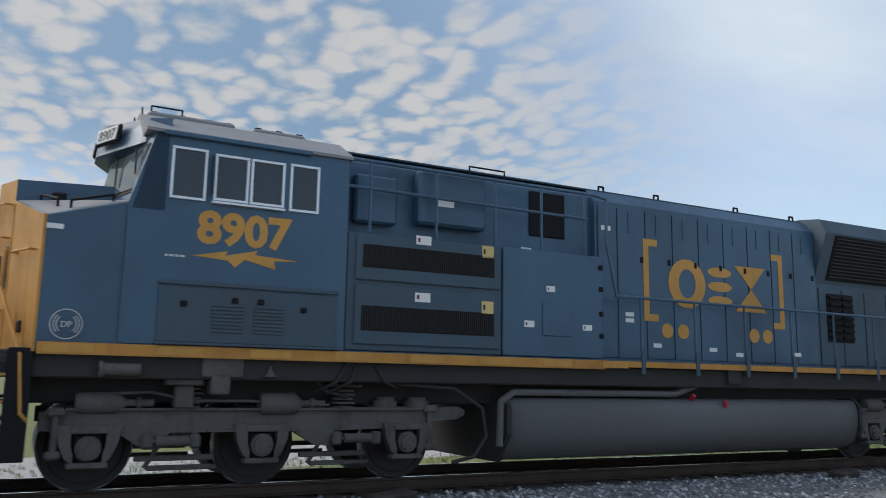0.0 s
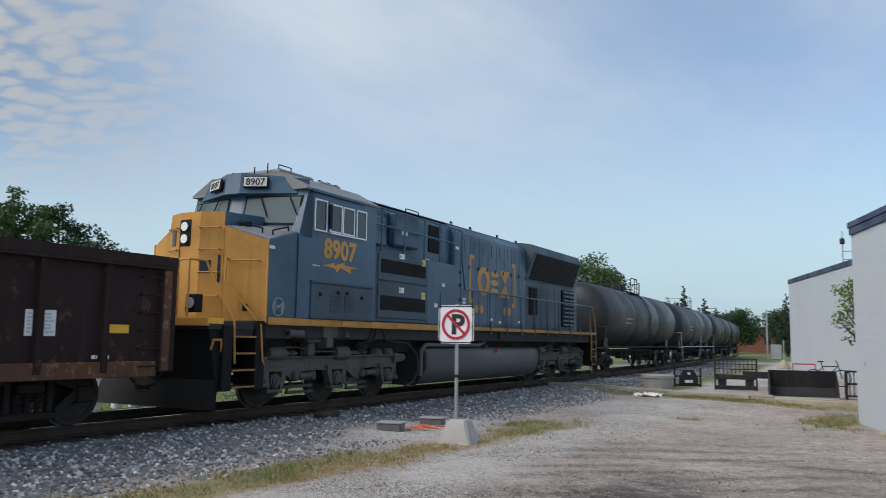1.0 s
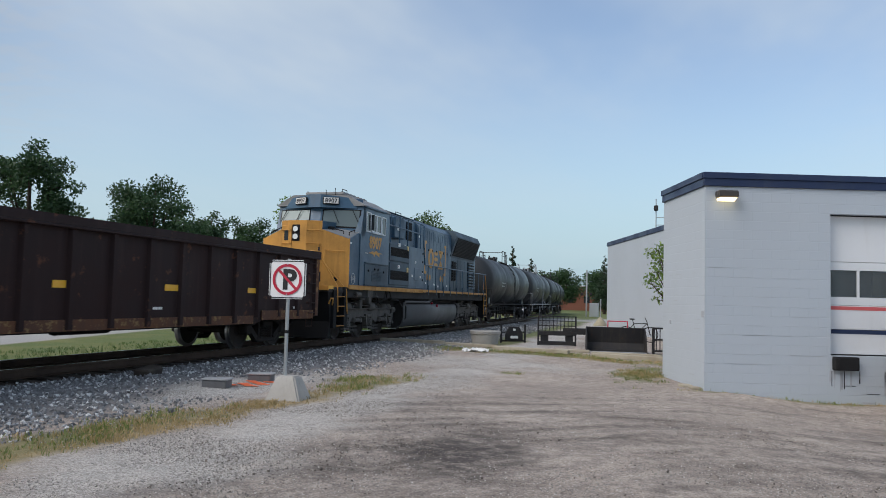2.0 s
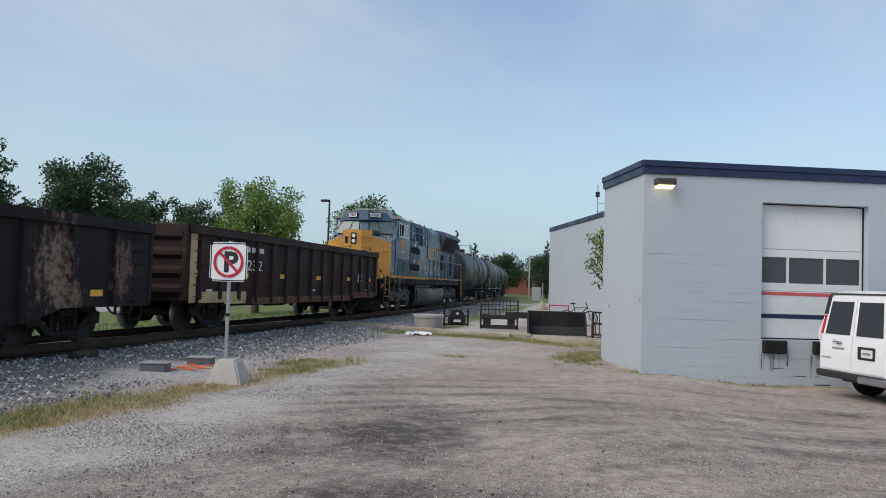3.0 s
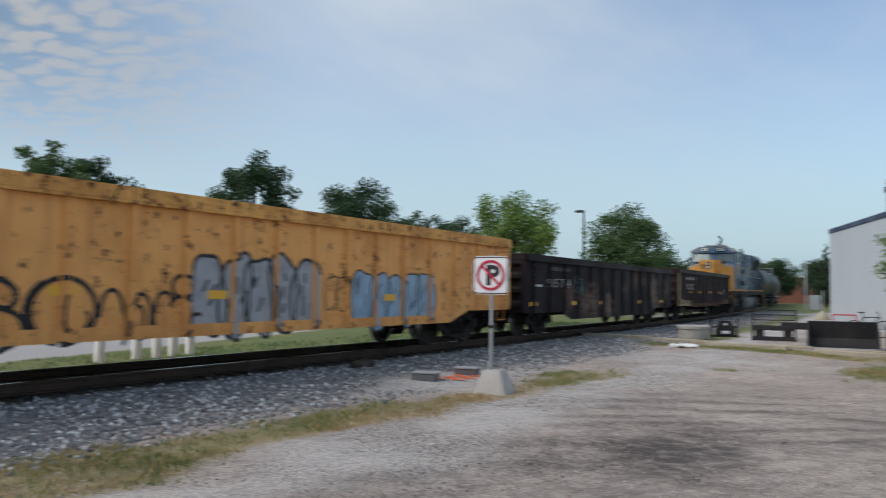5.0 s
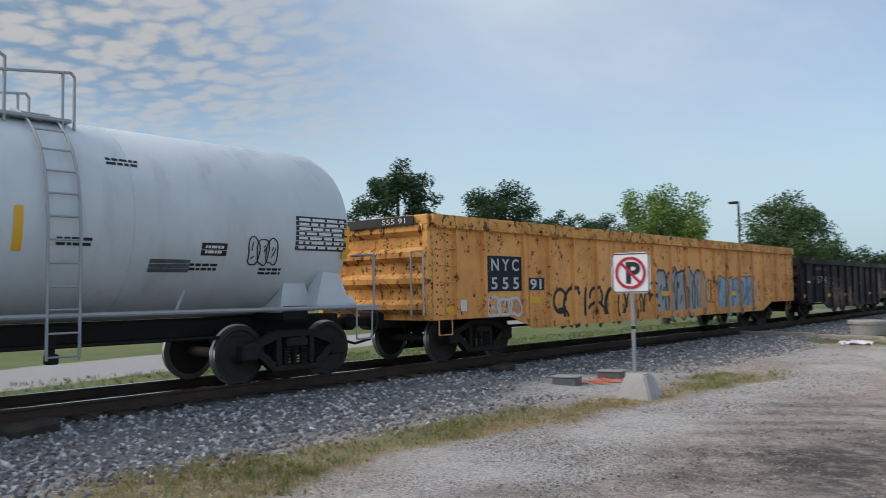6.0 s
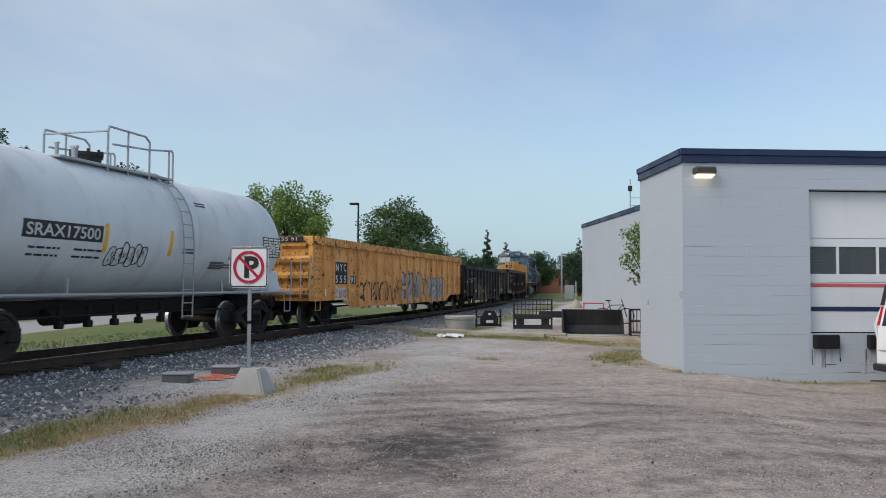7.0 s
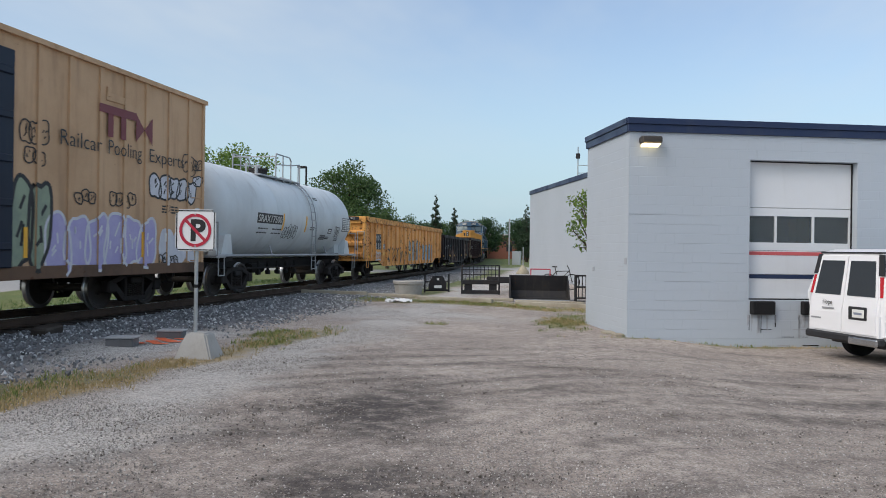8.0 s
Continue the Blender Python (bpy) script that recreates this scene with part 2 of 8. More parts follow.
PURPLE_INK = painted("lilac_spray", (0.40, 0.36, 0.60), 0.5, (0.55, 0.53, 0.68), 0.6, scale=5, streak=0.0)
WHITE_SPRAY = painted("white_spray", (0.66, 0.66, 0.70), 0.5, (0.45, 0.45, 0.5), 0.5, scale=5)
GREEN_SPRAY = painted("grey_green_spray", (0.30, 0.36, 0.25), 0.5, (0.18, 0.22, 0.2), 0.6, scale=4)
BLUE_SPRAY = painted("pale_blue_spray", (0.34, 0.47, 0.58), 0.5, (0.10, 0.15, 0.2), 0.5, 0.1, (0.5, 0.22, 0.05), scale=4)
GREY_SPRAY = painted("silver_spray", (0.42, 0.42, 0.43), 0.5, (0.12, 0.13, 0.14), 0.5, 0.25, (0.5, 0.22, 0.05), scale=4)
RAIL_STEEL = painted("rusty_rail_side", (0.07, 0.045, 0.032), 0.7, (0.03, 0.025, 0.022), 0.5)
RAIL_TOP = plain("polished_rail_head", (0.55, 0.56, 0.58), 0.2, 1.0)
TIE_WOOD = painted("creosote_tie", (0.045, 0.035, 0.028), 0.9, (0.10, 0.085, 0.07), 0.6, scale=5)
GALV = plain("galvanised_steel", (0.42, 0.44, 0.45), 0.45, 0.7, 50)
HANDRAIL_GREY = plain("grey_handrail", (0.36, 0.37, 0.38), 0.5, 0.3)
CONCRETE = painted("weathered_concrete", (0.45, 0.43, 0.40), 0.9, (0.31, 0.285, 0.25), 0.5, scale=4)
PRECAST = painted("exposed_aggregate_concrete", (0.42, 0.40, 0.37), 0.9, (0.3, 0.27, 0.24), 0.5, scale=8)
WALL_PAINT = painted("pale_grey_block_paint", (0.435, 0.480, 0.525), 0.75, (0.41, 0.435, 0.465), 0.22, 0, scale=0.8, streak=0.05)
wn_, wl2 = WALL_PAINT.node_tree.nodes, WALL_PAINT.node_tree.links
brick = wn_.new("ShaderNodeTexBrick")
brick.inputs["Scale"].default_value, brick.inputs["Mortar Size"].default_value, brick.inputs["Mortar Smooth"].default_value = 1.0, 0.007, 0.5
brick.inputs["Brick Width"].default_value, brick.inputs["Row Height"].default_value = 0.40, 0.20
wtc, wsep, wcmb, wadd = wn_.new("ShaderNodeTexCoord"), wn_.new("ShaderNodeSeparateXYZ"), wn_.new("ShaderNodeCombineXYZ"), wn_.new("ShaderNodeMath")
wl2.new(wtc.outputs["Object"], wsep.inputs[0])
wl2.new(wsep.outputs[0], wadd.inputs[0])
wl2.new(wsep.outputs[1], wadd.inputs[1])
wl2.new(wadd.outputs[0], wcmb.inputs[0])
wl2.new(wsep.outputs[2], wcmb.inputs[1])
wl2.new(wcmb.outputs[0], brick.inputs["Vector"])
wb = wn_.new("ShaderNodeBump")
wb.invert = True
wb.inputs["Strength"].default_value, wb.inputs["Distance"].default_value = 0.5, 0.006
wl2.new(brick.outputs["Fac"], wb.inputs["Height"])
wpb = wn_["Principled BSDF"]
wl2.new(wpb.inputs["Normal"].links[0].from_socket, wb.inputs["Normal"])
wl2.new(wb.outputs[0], wpb.inputs["Normal"])
MORTAR = plain("painted_mortar_joint", (0.37, 0.39, 0.42), 0.85)
NAVY_TRIM = painted("navy_coping_metal", (0.022, 0.036, 0.085), 0.4, (0.06, 0.07, 0.1), 0.3)
DOOR_WHITE = painted("white_dock_door", (0.70, 0.71, 0.72), 0.45, (0.5, 0.49, 0.47), 0.25, scale=1.0)
DOOR_RED = plain("coral_red_stripe", (0.55, 0.10, 0.10), 0.5)
RUBBER = plain("black_rubber", (0.014, 0.014, 0.015), 0.75, spec=0.25)
ROOM_DARK = plain("dim_interior", (0.16, 0.155, 0.145), 0.9)
VAN_WHITE = plain("white_van_paint", (0.80, 0.80, 0.81), 0.28, 0, 8, 0.04)
VAN_TRIM = plain("black_van_plastic", (0.02, 0.02, 0.022), 0.5)
VAN_LAMP = plain("red_tail_lens", (0.50, 0.012, 0.02), 0.2)
CHROME = plain("dull_chrome", (0.55, 0.55, 0.56), 0.22, 1.0)
ORANGE_SPRAY = plain("orange_marking_paint", (0.75, 0.16, 0.06), 0.8)
BLACK_STEEL = painted("black_attachment_steel", (0.022, 0.022, 0.024), 0.6, (0.07, 0.06, 0.05), 0.5, 0.15, scale=3)
TIMBER = painted("weathered_timber", (0.38, 0.345, 0.27), 0.9, (0.22, 0.18, 0.13), 0.6, scale=4)
SHEETING = plain("white_plastic_sheet", (0.75, 0.75, 0.74), 0.5)
BRICK_RED = painted("red_brick_wall", (0.20, 0.085, 0.06), 0.85, (0.2, 0.09, 0.06), 0.5)
BARK = painted("grey_brown_bark", (0.085, 0.065, 0.05), 0.95, (0.04, 0.03, 0.025), 0.6, scale=6)


def foliage(name, light, dark):
    m, n, l, b = mat(name, 0.6)
    g = n.new("ShaderNodeNewGeometry")
    c = mix_rgb(n, l, g.outputs["Random Per Island"], dark, light)
    c = mix_rgb(n, l, ramp(n, l, tex(n, l, 0.35, 3), 0.35, 0.7), c, dark)
    l.new(c, b.inputs["Base Color"])
    b.inputs["Subsurface Weight"].default_value = 0.0
    t = n.new("ShaderNodeBsdfTranslucent")
    l.new(c, t.inputs[0])
    x = n.new("ShaderNodeMixShader")
    x.inputs[0].default_value = 0.3
    l.new(b.outputs[0], x.inputs[1])
    l.new(t.outputs[0], x.inputs[2])
    l.new(x.outputs[0], n["Material Output"].inputs[0])
    return m


LEAF_DARK = foliage("dark_maple_leaves", (0.070, 0.135, 0.045), (0.022, 0.055, 0.022))
LEAF_MID = foliage("green_leaves", (0.13, 0.205, 0.060), (0.050, 0.10, 0.030))
LEAF_LIGHT = foliage("bright_green_leaves", (0.24, 0.34, 0.065), (0.10, 0.18, 0.035))
LEAF_SPRUCE = foliage("spruce_needles", (0.045, 0.085, 0.035), (0.018, 0.04, 0.018))
GRASS_BLADE = foliage("dry_grass", (0.60, 0.44, 0.24), (0.32, 0.25, 0.11))
LAWN_BLADE = foliage("mown_lawn", (0.15, 0.235, 0.055), (0.065, 0.12, 0.03))
WEED_BLADE = foliage("green_weeds", (0.32, 0.35, 0.10), (0.14, 0.18, 0.05))


def stones(name, light, dark, warm):
    m, n, l, b = mat(name, 0.85)
    g = n.new("ShaderNodeNewGeometry")
    r = g.outputs["Random Per Island"]
    cr = n.new("ShaderNodeValToRGB")
    l.new(r, cr.inputs[0])
    cr.color_ramp.elements[0].color, cr.color_ramp.elements[1].color = (*dark, 1), (*light, 1)
    e = cr.color_ramp.elements.new(0.72)
    e.color = (*warm, 1)
    cr.color_ramp.elements[2].position = 1.0
    l.new(mix_rgb(n, l, 0.25, cr.outputs[0], tex(n, l, 40, 4), "OVERLAY"), b.inputs["Base Color"])
    return m


# track bed stones, darkened: the shade under the train is in their colour
BED_STONE = stones("dark_shaded_stones", (0.16, 0.15, 0.14), (0.030, 0.028, 0.027), (0.06, 0.055, 0.05))
BALLAST_STONE = stones("crushed_ballast", (0.68, 0.68, 0.67), (0.105, 0.105, 0.108), (0.26, 0.26, 0.262))
GRAVEL_STONE = stones("limestone_gravel", (0.66, 0.62, 0.58), (0.15, 0.138, 0.126), (0.33, 0.30, 0.272))

# ---------------------------------------------------------------- mesh tools


def box(bm, c, size, bev=0.0, turn=None):
    """A box by its middle and size, its edges rounded off by bev, turned about its middle."""
    r = bmesh.ops.create_cube(bm, size=1.0)
    vs = r["verts"]
    bmesh.ops.scale(bm, vec=size, verts=vs)
    if bev > 0:
        es = list({e for v in vs for e in v.link_edges})
        vs = list({v for f in bmesh.ops.bevel(bm, geom=es, offset=min(bev, 0.45 * min(size)), segments=1, affect="EDGES")["faces"] for v in f.verts})
    m = Matrix.Translation(c)
    if turn:
        m = m @ Euler([radians(a) for a in turn]).to_matrix().to_4x4()
    bmesh.ops.transform(bm, matrix=m, verts=vs)
    return vs


def rod(bm, a, b, r, n=10, r2=None, caps=True):
    a, b = Vector(a), Vector(b)
    d = b - a
    if d.length < 1e-6:
        return
    vs = bmesh.ops.create_cone(bm, cap_ends=caps, segments=n, radius1=r, radius2=r if r2 is None else r2, depth=d.length)["verts"]
    m = Matrix.Translation((a + b) / 2) @ d.to_track_quat("Z", "Y").to_matrix().to_4x4()
    bmesh.ops.transform(bm, matrix=m, verts=vs)


def pipe(bm, pts, r, n=8):
    for a, b in zip(pts, pts[1:]):
        rod(bm, a, b, r, n)
    for p in pts[1:-1]:
        vs = bmesh.ops.create_icosphere(bm, subdivisions=1, radius=r * 1.04)["verts"]
        bmesh.ops.translate(bm, vec=p, verts=vs)


def prism(bm, outline, axis, lo, hi):
    """A flat outline drawn out along an axis. The outline's two numbers are the other two axes in order."""
    def at(p, v):
        q = list(p)
        q.insert("xyz".index(axis), v)
        return q
    a = [bm.verts.new(at(p, lo)) for p in outline]
    b = [bm.verts.new(at(p, hi)) for p in outline]
    k = len(outline)
    fs = [bm.faces.new(a), bm.faces.new(b[::-1])]
    for i in range(k):
        fs.append(bm.faces.new((a[i], b[i], b[(i + 1) % k], a[(i + 1) % k])))
    bmesh.ops.recalc_face_normals(bm, faces=fs)


def lathe(bm, rings, axis="y", n=32):
    """Rings of (place along the axis, radius), joined into a closed round body about the axis, at the origin of the others."""
    rows = []
    for p, r in rings:
        row = []
        for i in range(n):
            a = 2 * math.pi * i / n
            u, v = r * math.cos(a), r * math.sin(a)
            row.append(bm.verts.new({"y": (u, p, v), "x": (p, u, v), "z": (u, v, p)}[axis]))
        rows.append(row)
    fs = [bm.faces.new(rows[0]), bm.faces.new(rows[-1])]
    for a, b in zip(rows, rows[1:]):
        for i in range(n):
            fs.append(bm.faces.new((a[i], a[(i + 1) % n], b[(i + 1) % n], b[i])))
    bmesh.ops.recalc_face_normals(bm, faces=fs)
    return [v for row in rows for v in row]


def part(name, bm, material, parent=None, label="", smooth=False):
    """Links a bmesh as one mesh object under a thing or a part."""
    me = bpy.data.meshes.new(name)
    bm.to_mesh(me)
    bm.free()
    if smooth:
        for p in me.polygons:
            p.use_smooth = True
        me.set_sharp_from_angle(angle=radians(35))
    me.materials.append(material)
    ob = new(name, me)
    if parent:
        ob.parent = parent
    return tagged(ob, label)


def thing(name, m, label, category, group="", kind=""):
    ob = new(name)
    ob.empty_display_size = 0.2
    ob.matrix_basis = m
    return tagged(ob, label, category, group, kind)


def BM():
    return bmesh.new()


def boxes(name, material, parent, items, bev=0.0, label=""):
    b = BM()
    for c, s in items:
        box(b, c, s, bev)
    return part(name, b, material, parent, label)


def raw_mesh(name, verts, faces, material, parent=None, smooth=False):
    me = bpy.data.meshes.new(name)
    me.from_pydata(verts, [], faces)
    me.materials.append(material)
    if smooth:
        for p in me.polygons:
            p.use_smooth = True
    ob = new(name, me)
    if parent:
        ob.parent = parent
    return ob


def lettering(name, text, size, material, parent, place, face="x", width=None, label="", thick=0.004, bold=0.0):
    """Words in the built-in font, laid on a side that faces +x, or an end that faces -y, as a thin mesh."""
    cu = bpy.data.curves.new(name, "FONT")
    cu.body, cu.size, cu.extrude, cu.align_x, cu.align_y, cu.offset = text, size, thick / 2, "CENTER", "BOTTOM_BASELINE", bold
    cu.resolution_u = 3
    tmp = bpy.data.objects.new(name, cu)
    scene.collection.objects.link(tmp)
    me = bpy.data.meshes.new_from_object(tmp.evaluated_get(bpy.context.evaluated_depsgraph_get()))
    bpy.data.objects.remove(tmp)
    bpy.data.curves.remove(cu)
    xs = [v.co.x for v in me.vertices]
    k = width / (max(xs) - min(xs)) if width else 1
    rot = {"x": pose(0, 0, 0, 90, 0, 90), "-y": pose(0, 0, 0, 90, 0, 0)}[face]
    me.transform(Matrix.Translation(Vector(place) - Vector((0, 0, 0.35 * size))) @ rot @ Matrix.Diagonal((k, 1, 1, 1)))
    me.materials.clear()
    me.materials.append(material)
    ob = new(name, me)
    ob.parent = parent
    return tagged(ob, label)


def flat_shape(name, outline, material, parent, x, label="", thick=0.004):
    """A thin painted or stuck-on shape on a side that faces +x; outline in (y, z)."""
    b = BM()
    prism(b, outline, "x", x - thick / 2, x + thick / 2)
    return part(name, b, material, parent, label)


def S(v):
    v = min(1.0, max(0.0, v))
    return v * v * (3 - 2 * v)


# ---------------------------------------------------------------- track line
D0, RADIUS = -11.81, 823.6


def track(s, w=0.0):
    """A point s metres along the track, w metres to the camera's side of its middle, and the heading."""
    a = s / RADIUS
    return D0 - RADIUS + (RADIUS + w) * math.cos(a), (RADIUS + w) * math.sin(a), a


def track_off(x, y):
    return math.hypot(x - (D0 - RADIUS), y) - RADIUS


# ---------------------------------------------------------------- ground


def ground_z(x, y):
    w = track_off(x, y)
    lot = -0.36 + 0.08 * S((-x - 2) / 3) - 0.22 * S((x + 0.4) / 3.4) * S((y - 4) / 9) * S((45 - y) / 15) + 0.08 * S((y - 20) / 10)
    far = -0.62
    z = far + (lot - far) * S((w + 6) / 10)
    bed = S((4.4 - abs(w)) / 2.2)
    return z + (-0.205 - z) * bed


def spaced(lo, hi, fine_lo, fine_hi, step, grow=1.25):
    out, v = [], fine_lo
    while v < fine_hi:
        out.append(v)
        v += step
    d, v = step, fine_hi
    while v < hi:
        out.append(v)
        d *= grow
        v += d
    out.append(hi)
    d, v = step * grow, fine_lo - step * grow
    while v > lo:
        out.insert(0, v)
        d *= grow
        v -= d
    out.insert(0, lo)
    return out


def soft_noise(x, y, s, k=0.0):
    return noise.noise(Vector((x * s + k, y * s - k, k)))


gx, gy = spaced(-2400, 2400, -30, 16, 0.3), spaced(-2400, 2400, -4, 46, 0.3)
gv, gf = [], []
for y in gy:
    for x in gx:
        near = S((60 - math.hypot(x, y)) / 40)
        gv.append((x, y, ground_z(x, y) + near * (0.022 * soft_noise(x, y, 0.7) + 0.012 * soft_noise(x, y, 2.2, 5))))
NX = len(gx)
for j in range(len(gy) - 1):
    for i in range(NX - 1):
        k = j * NX + i
        gf.append((k, k + 1, k + 1 + NX, k + NX))


def road_share(x, y):
    w = track_off(x, y)
    edge = -20.2 - (y - 11.7) * 0.28
    a = S((edge - x) / 0.4) * S((x - edge + 5.5) / 0.4)
    bb = S((y - 66) / 2) * S((76 - y) / 2) * S((x + 60) / 4)
    return max(a * S((60 - y) / 3), bb)


def box_patch(x, y):
    """Clean pale stone round the two ground boxes."""
    return S(1.5 - math.hypot((track_off(x, y) - 4.0) / 0.85, (y - 13.0) / 2.8) + 0.5 * soft_noise(x, y, 1.6, 2))


def grass_share(x, y):
    w = track_off(x, y)
    wob = 0.9 * soft_noise(x, y, 0.35, 3) + 0.5 * soft_noise(x, y, 1.3, 8)
    g = 0.0
    if w < -3.6:
        g = S((-3.6 - w) / 0.8 + wob)
        g *= 1 - road_share(x, y)
    # weedy strip between the ballast and the lot, narrowing away from the camera
    mid = 5.25 + 0.55 * S((y - 7) / 5)
    g = max(g, S(1.15 - abs(w - mid) / 0.72 + 1.1 * wob) * S((17.5 - y) / 3) * (1 - 0.95 * box_patch(x, y) * S((5.15 - w) / 0.4)))
    # weeds along the timbers and beside the building
    g = max(g, 0.95 * S(1.3 - abs(y - 25.0 + 0.10 * (x + 6)) / 1.1 + wob) * S((x + 9.6) / 1.2) * S((1.5 - x) / 1.0))
    g = max(g, 0.9 * S(1.2 - math.hypot((x + 1.3) / 0.9, (y - 20.5) / 3.4) + 0.7 * wob))
    g = max(g, 0.8 * S(1.0 - math.hypot((x + 4.2) / 0.6, (y - 18.4) / 0.5) + 0.8 * wob))
    wa, wb_ = (x - 0.1) * 0.947 + (y - 17.72) * 0.32, -(x - 0.1) * 0.32 + (y - 17.72) * 0.947
    if wa > -0.6:
        g = max(g, 0.75 * S(1.0 - abs(wb_ + 0.12) / 0.22 + 1.2 * wob))
    if y > 27:
        g = max(g, 0.85 * S((y - 27) / 3 + wob) * S((1.3 + 0.6 * wob - abs(w - 4.9)) / 0.8))
    far = math.hypot(x, y)
    if far > 75:
        g = max(g, S((far - 75) / 10))
    return g


def gravel_share(x, y):
    w = track_off(x, y)
    wob = 0.8 * soft_noise(x, y, 0.5, 21) + 0.5 * soft_noise(x, y, 1.6, 2)
    a = S(1.25 - abs(w - 6.75) / 0.95 + wob)
    b = box_patch(x, y)
    c = 0.75 * S(1.0 - math.hypot((x + 5.6) / 3.6, (y - 20.5) / 3.4) + wob)
    return max(0.75 * a, b, c)


def dark_share(x, y):
    """Oily wheel ruts that sweep across the lot."""
    wob = 0.5 * soft_noise(x, y, 0.6, 31) + 0.4 * soft_noise(x, y, 2.0, 12)
    d = 0.0
    for r, wd in ((8.2, 0.55), (10.1, 0.5), (6.4, 0.7)):
        d = max(d, 0.6 * S(0.45 - abs(math.hypot(x - 5.2, y - 2.4) - r) / wd + 1.3 * wob) * S((x + 7) / 3) * S((5.5 - x) / 2))
    streak = soft_noise(math.hypot(x - 5.2, y - 2.4) * 2.6, math.atan2(y - 2.4, x - 5.2) * 1.4, 1.0, 7)
    d = max(d, 1.0 * S((streak - 0.06) / 0.25) * S((y - 3) / 3) * S((17 - y) / 3) * S((x + 6.5) / 2.5) * S((8 - x) / 3) * (0.55 + wob))
    d = max(d, 1.0 * S(1.1 - math.hypot((x + 2.7) / 1.5, (y - 8.9) / 2.0) + 1.2 * wob))
    d = max(d, 0.9 * S(1.0 - math.hypot((x + 2.0) / 1.5, (y - 6.3) / 1.1) + 1.3 * wob))
    for px, py, rx, ry, k in ((-3.25, 8.95, 0.62, 0.40, 1.15), (-2.3, 6.1, 0.9, 0.6, 1.0), (-3.2, 5.5, 0.9, 1.3, 0.6), (-3.5, 7.6, 0.5, 0.9, 0.8), (-0.8, 12.7, 1.5, 0.28, 1.0), (0.9, 12.3, 1.3, 0.22, 0.8), (-1.9, 7.6, 0.7, 0.4, 0.8), (-0.9, 6.7, 0.5, 0.35, 0.8), (3.5, 14.7, 0.9, 0.4, 1.1), (2.6, 16.9, 1.2, 0.25, 0.8)):
        d = max(d, k * S(1.1 - math.hypot((x - px) / rx, (y - py) / ry) + 1.0 * wob))
    d = max(d, 0.5 * S(0.5 - abs(y - 15.4 - 0.1 * x) / 0.45 + 1.3 * wob) * S((x + 3) / 2))
    return d


def dry_share(x, y):
    """Straw on the lot's side of the strip, greener towards the track and along the timbers."""
    w = track_off(x, y)
    return (0.52 + 0.48 * S((w - 5.2) / 0.5)) * (0.40 + 0.60 * S((14.5 - y) / 2.5)) + 0.7 * soft_noise(x, y, 0.6, 9)


GRASS_SHADE = (0.115, 0.150, 0.042)
gm, n, l, b = mat("lot_ground", 0.95)


def zone(name):
    a = n.new("ShaderNodeAttribute")
    a.attribute_name = name
    return a.outputs["Fac"]


t1, t2, t3 = tex(n, l, 0.45, 6, 0.6), tex(n, l, 5.0, 6, 0.7), tex(n, l, 45, 4, 0.7)
vor = n.new("ShaderNodeTexVoronoi")
vor.inputs["Scale"].default_value = 24
tcn = n.new("ShaderNodeTexCoord")
l.new(tcn.outputs["Object"], vor.inputs["Vector"])
dirt = mix_rgb(n, l, ramp(n, l, t1, 0.3, 0.7), (0.35, 0.287, 0.240), (0.53, 0.447, 0.378))
dirt = mix_rgb(n, l, mul(n, l, ramp(n, l, t2, 0.40, 0.66), 0.7), dirt, (0.20, 0.165, 0.143))
# curved wheel marks: noise drawn out along rings round one turning point
vsub, vlen, vxyz, vang, vcmb = (n.new("ShaderNodeVectorMath"), n.new("ShaderNodeVectorMath"), n.new("ShaderNodeSeparateXYZ"),
                                n.new("ShaderNodeMath"), n.new("ShaderNodeCombineXYZ"))
vsub.operation, vlen.operation, vang.operation = "SUBTRACT", "LENGTH", "ARCTAN2"
vsub.inputs[1].default_value = (5.2, 2.4, 0)
l.new(tcn.outputs["Object"], vsub.inputs[0])
l.new(vsub.outputs[0], vxyz.inputs[0])
flatv = n.new("ShaderNodeVectorMath")
flatv.operation = "MULTIPLY"
flatv.inputs[1].default_value = (1, 1, 0)
l.new(vsub.outputs[0], flatv.inputs[0])
l.new(flatv.outputs[0], vlen.inputs[0])
l.new(vxyz.outputs[1], vang.inputs[0])
l.new(vxyz.outputs[0], vang.inputs[1])
l.new(vlen.outputs["Value"], vcmb.inputs[0])
l.new(vang.outputs[0], vcmb.inputs[1])
marks = n.new("ShaderNodeTexNoise")
marks.inputs["Scale"].default_value, marks.inputs["Detail"].default_value, marks.inputs["Roughness"].default_value = 2.6, 7, 0.68
l.new(vcmb.outputs[0], marks.inputs["Vector"])
dirt = mix_rgb(n, l, mul(n, l, mul(n, l, ramp(n, l, marks.outputs[0], 0.50, 0.64), zone("lot")), 0.5), dirt, (0.125, 0.105, 0.095))
peb = n.new("ShaderNodeTexVoronoi")
peb.inputs["Scale"].default_value = 68
l.new(tcn.outputs["Object"], peb.inputs["Vector"])
pebs = n.new("ShaderNodeSeparateColor")
l.new(peb.outputs["Color"], pebs.inputs[0])
dirt = mix_rgb(n, l, mul(n, l, ramp(n, l, pebs.outputs[0], 0.70, 0.84), 0.55), dirt, (0.58, 0.52, 0.47))
dirt = mix_rgb(n, l, mul(n, l, ramp(n, l, pebs.outputs[1], 0.74, 0.88), 0.6), dirt, (0.13, 0.112, 0.10))
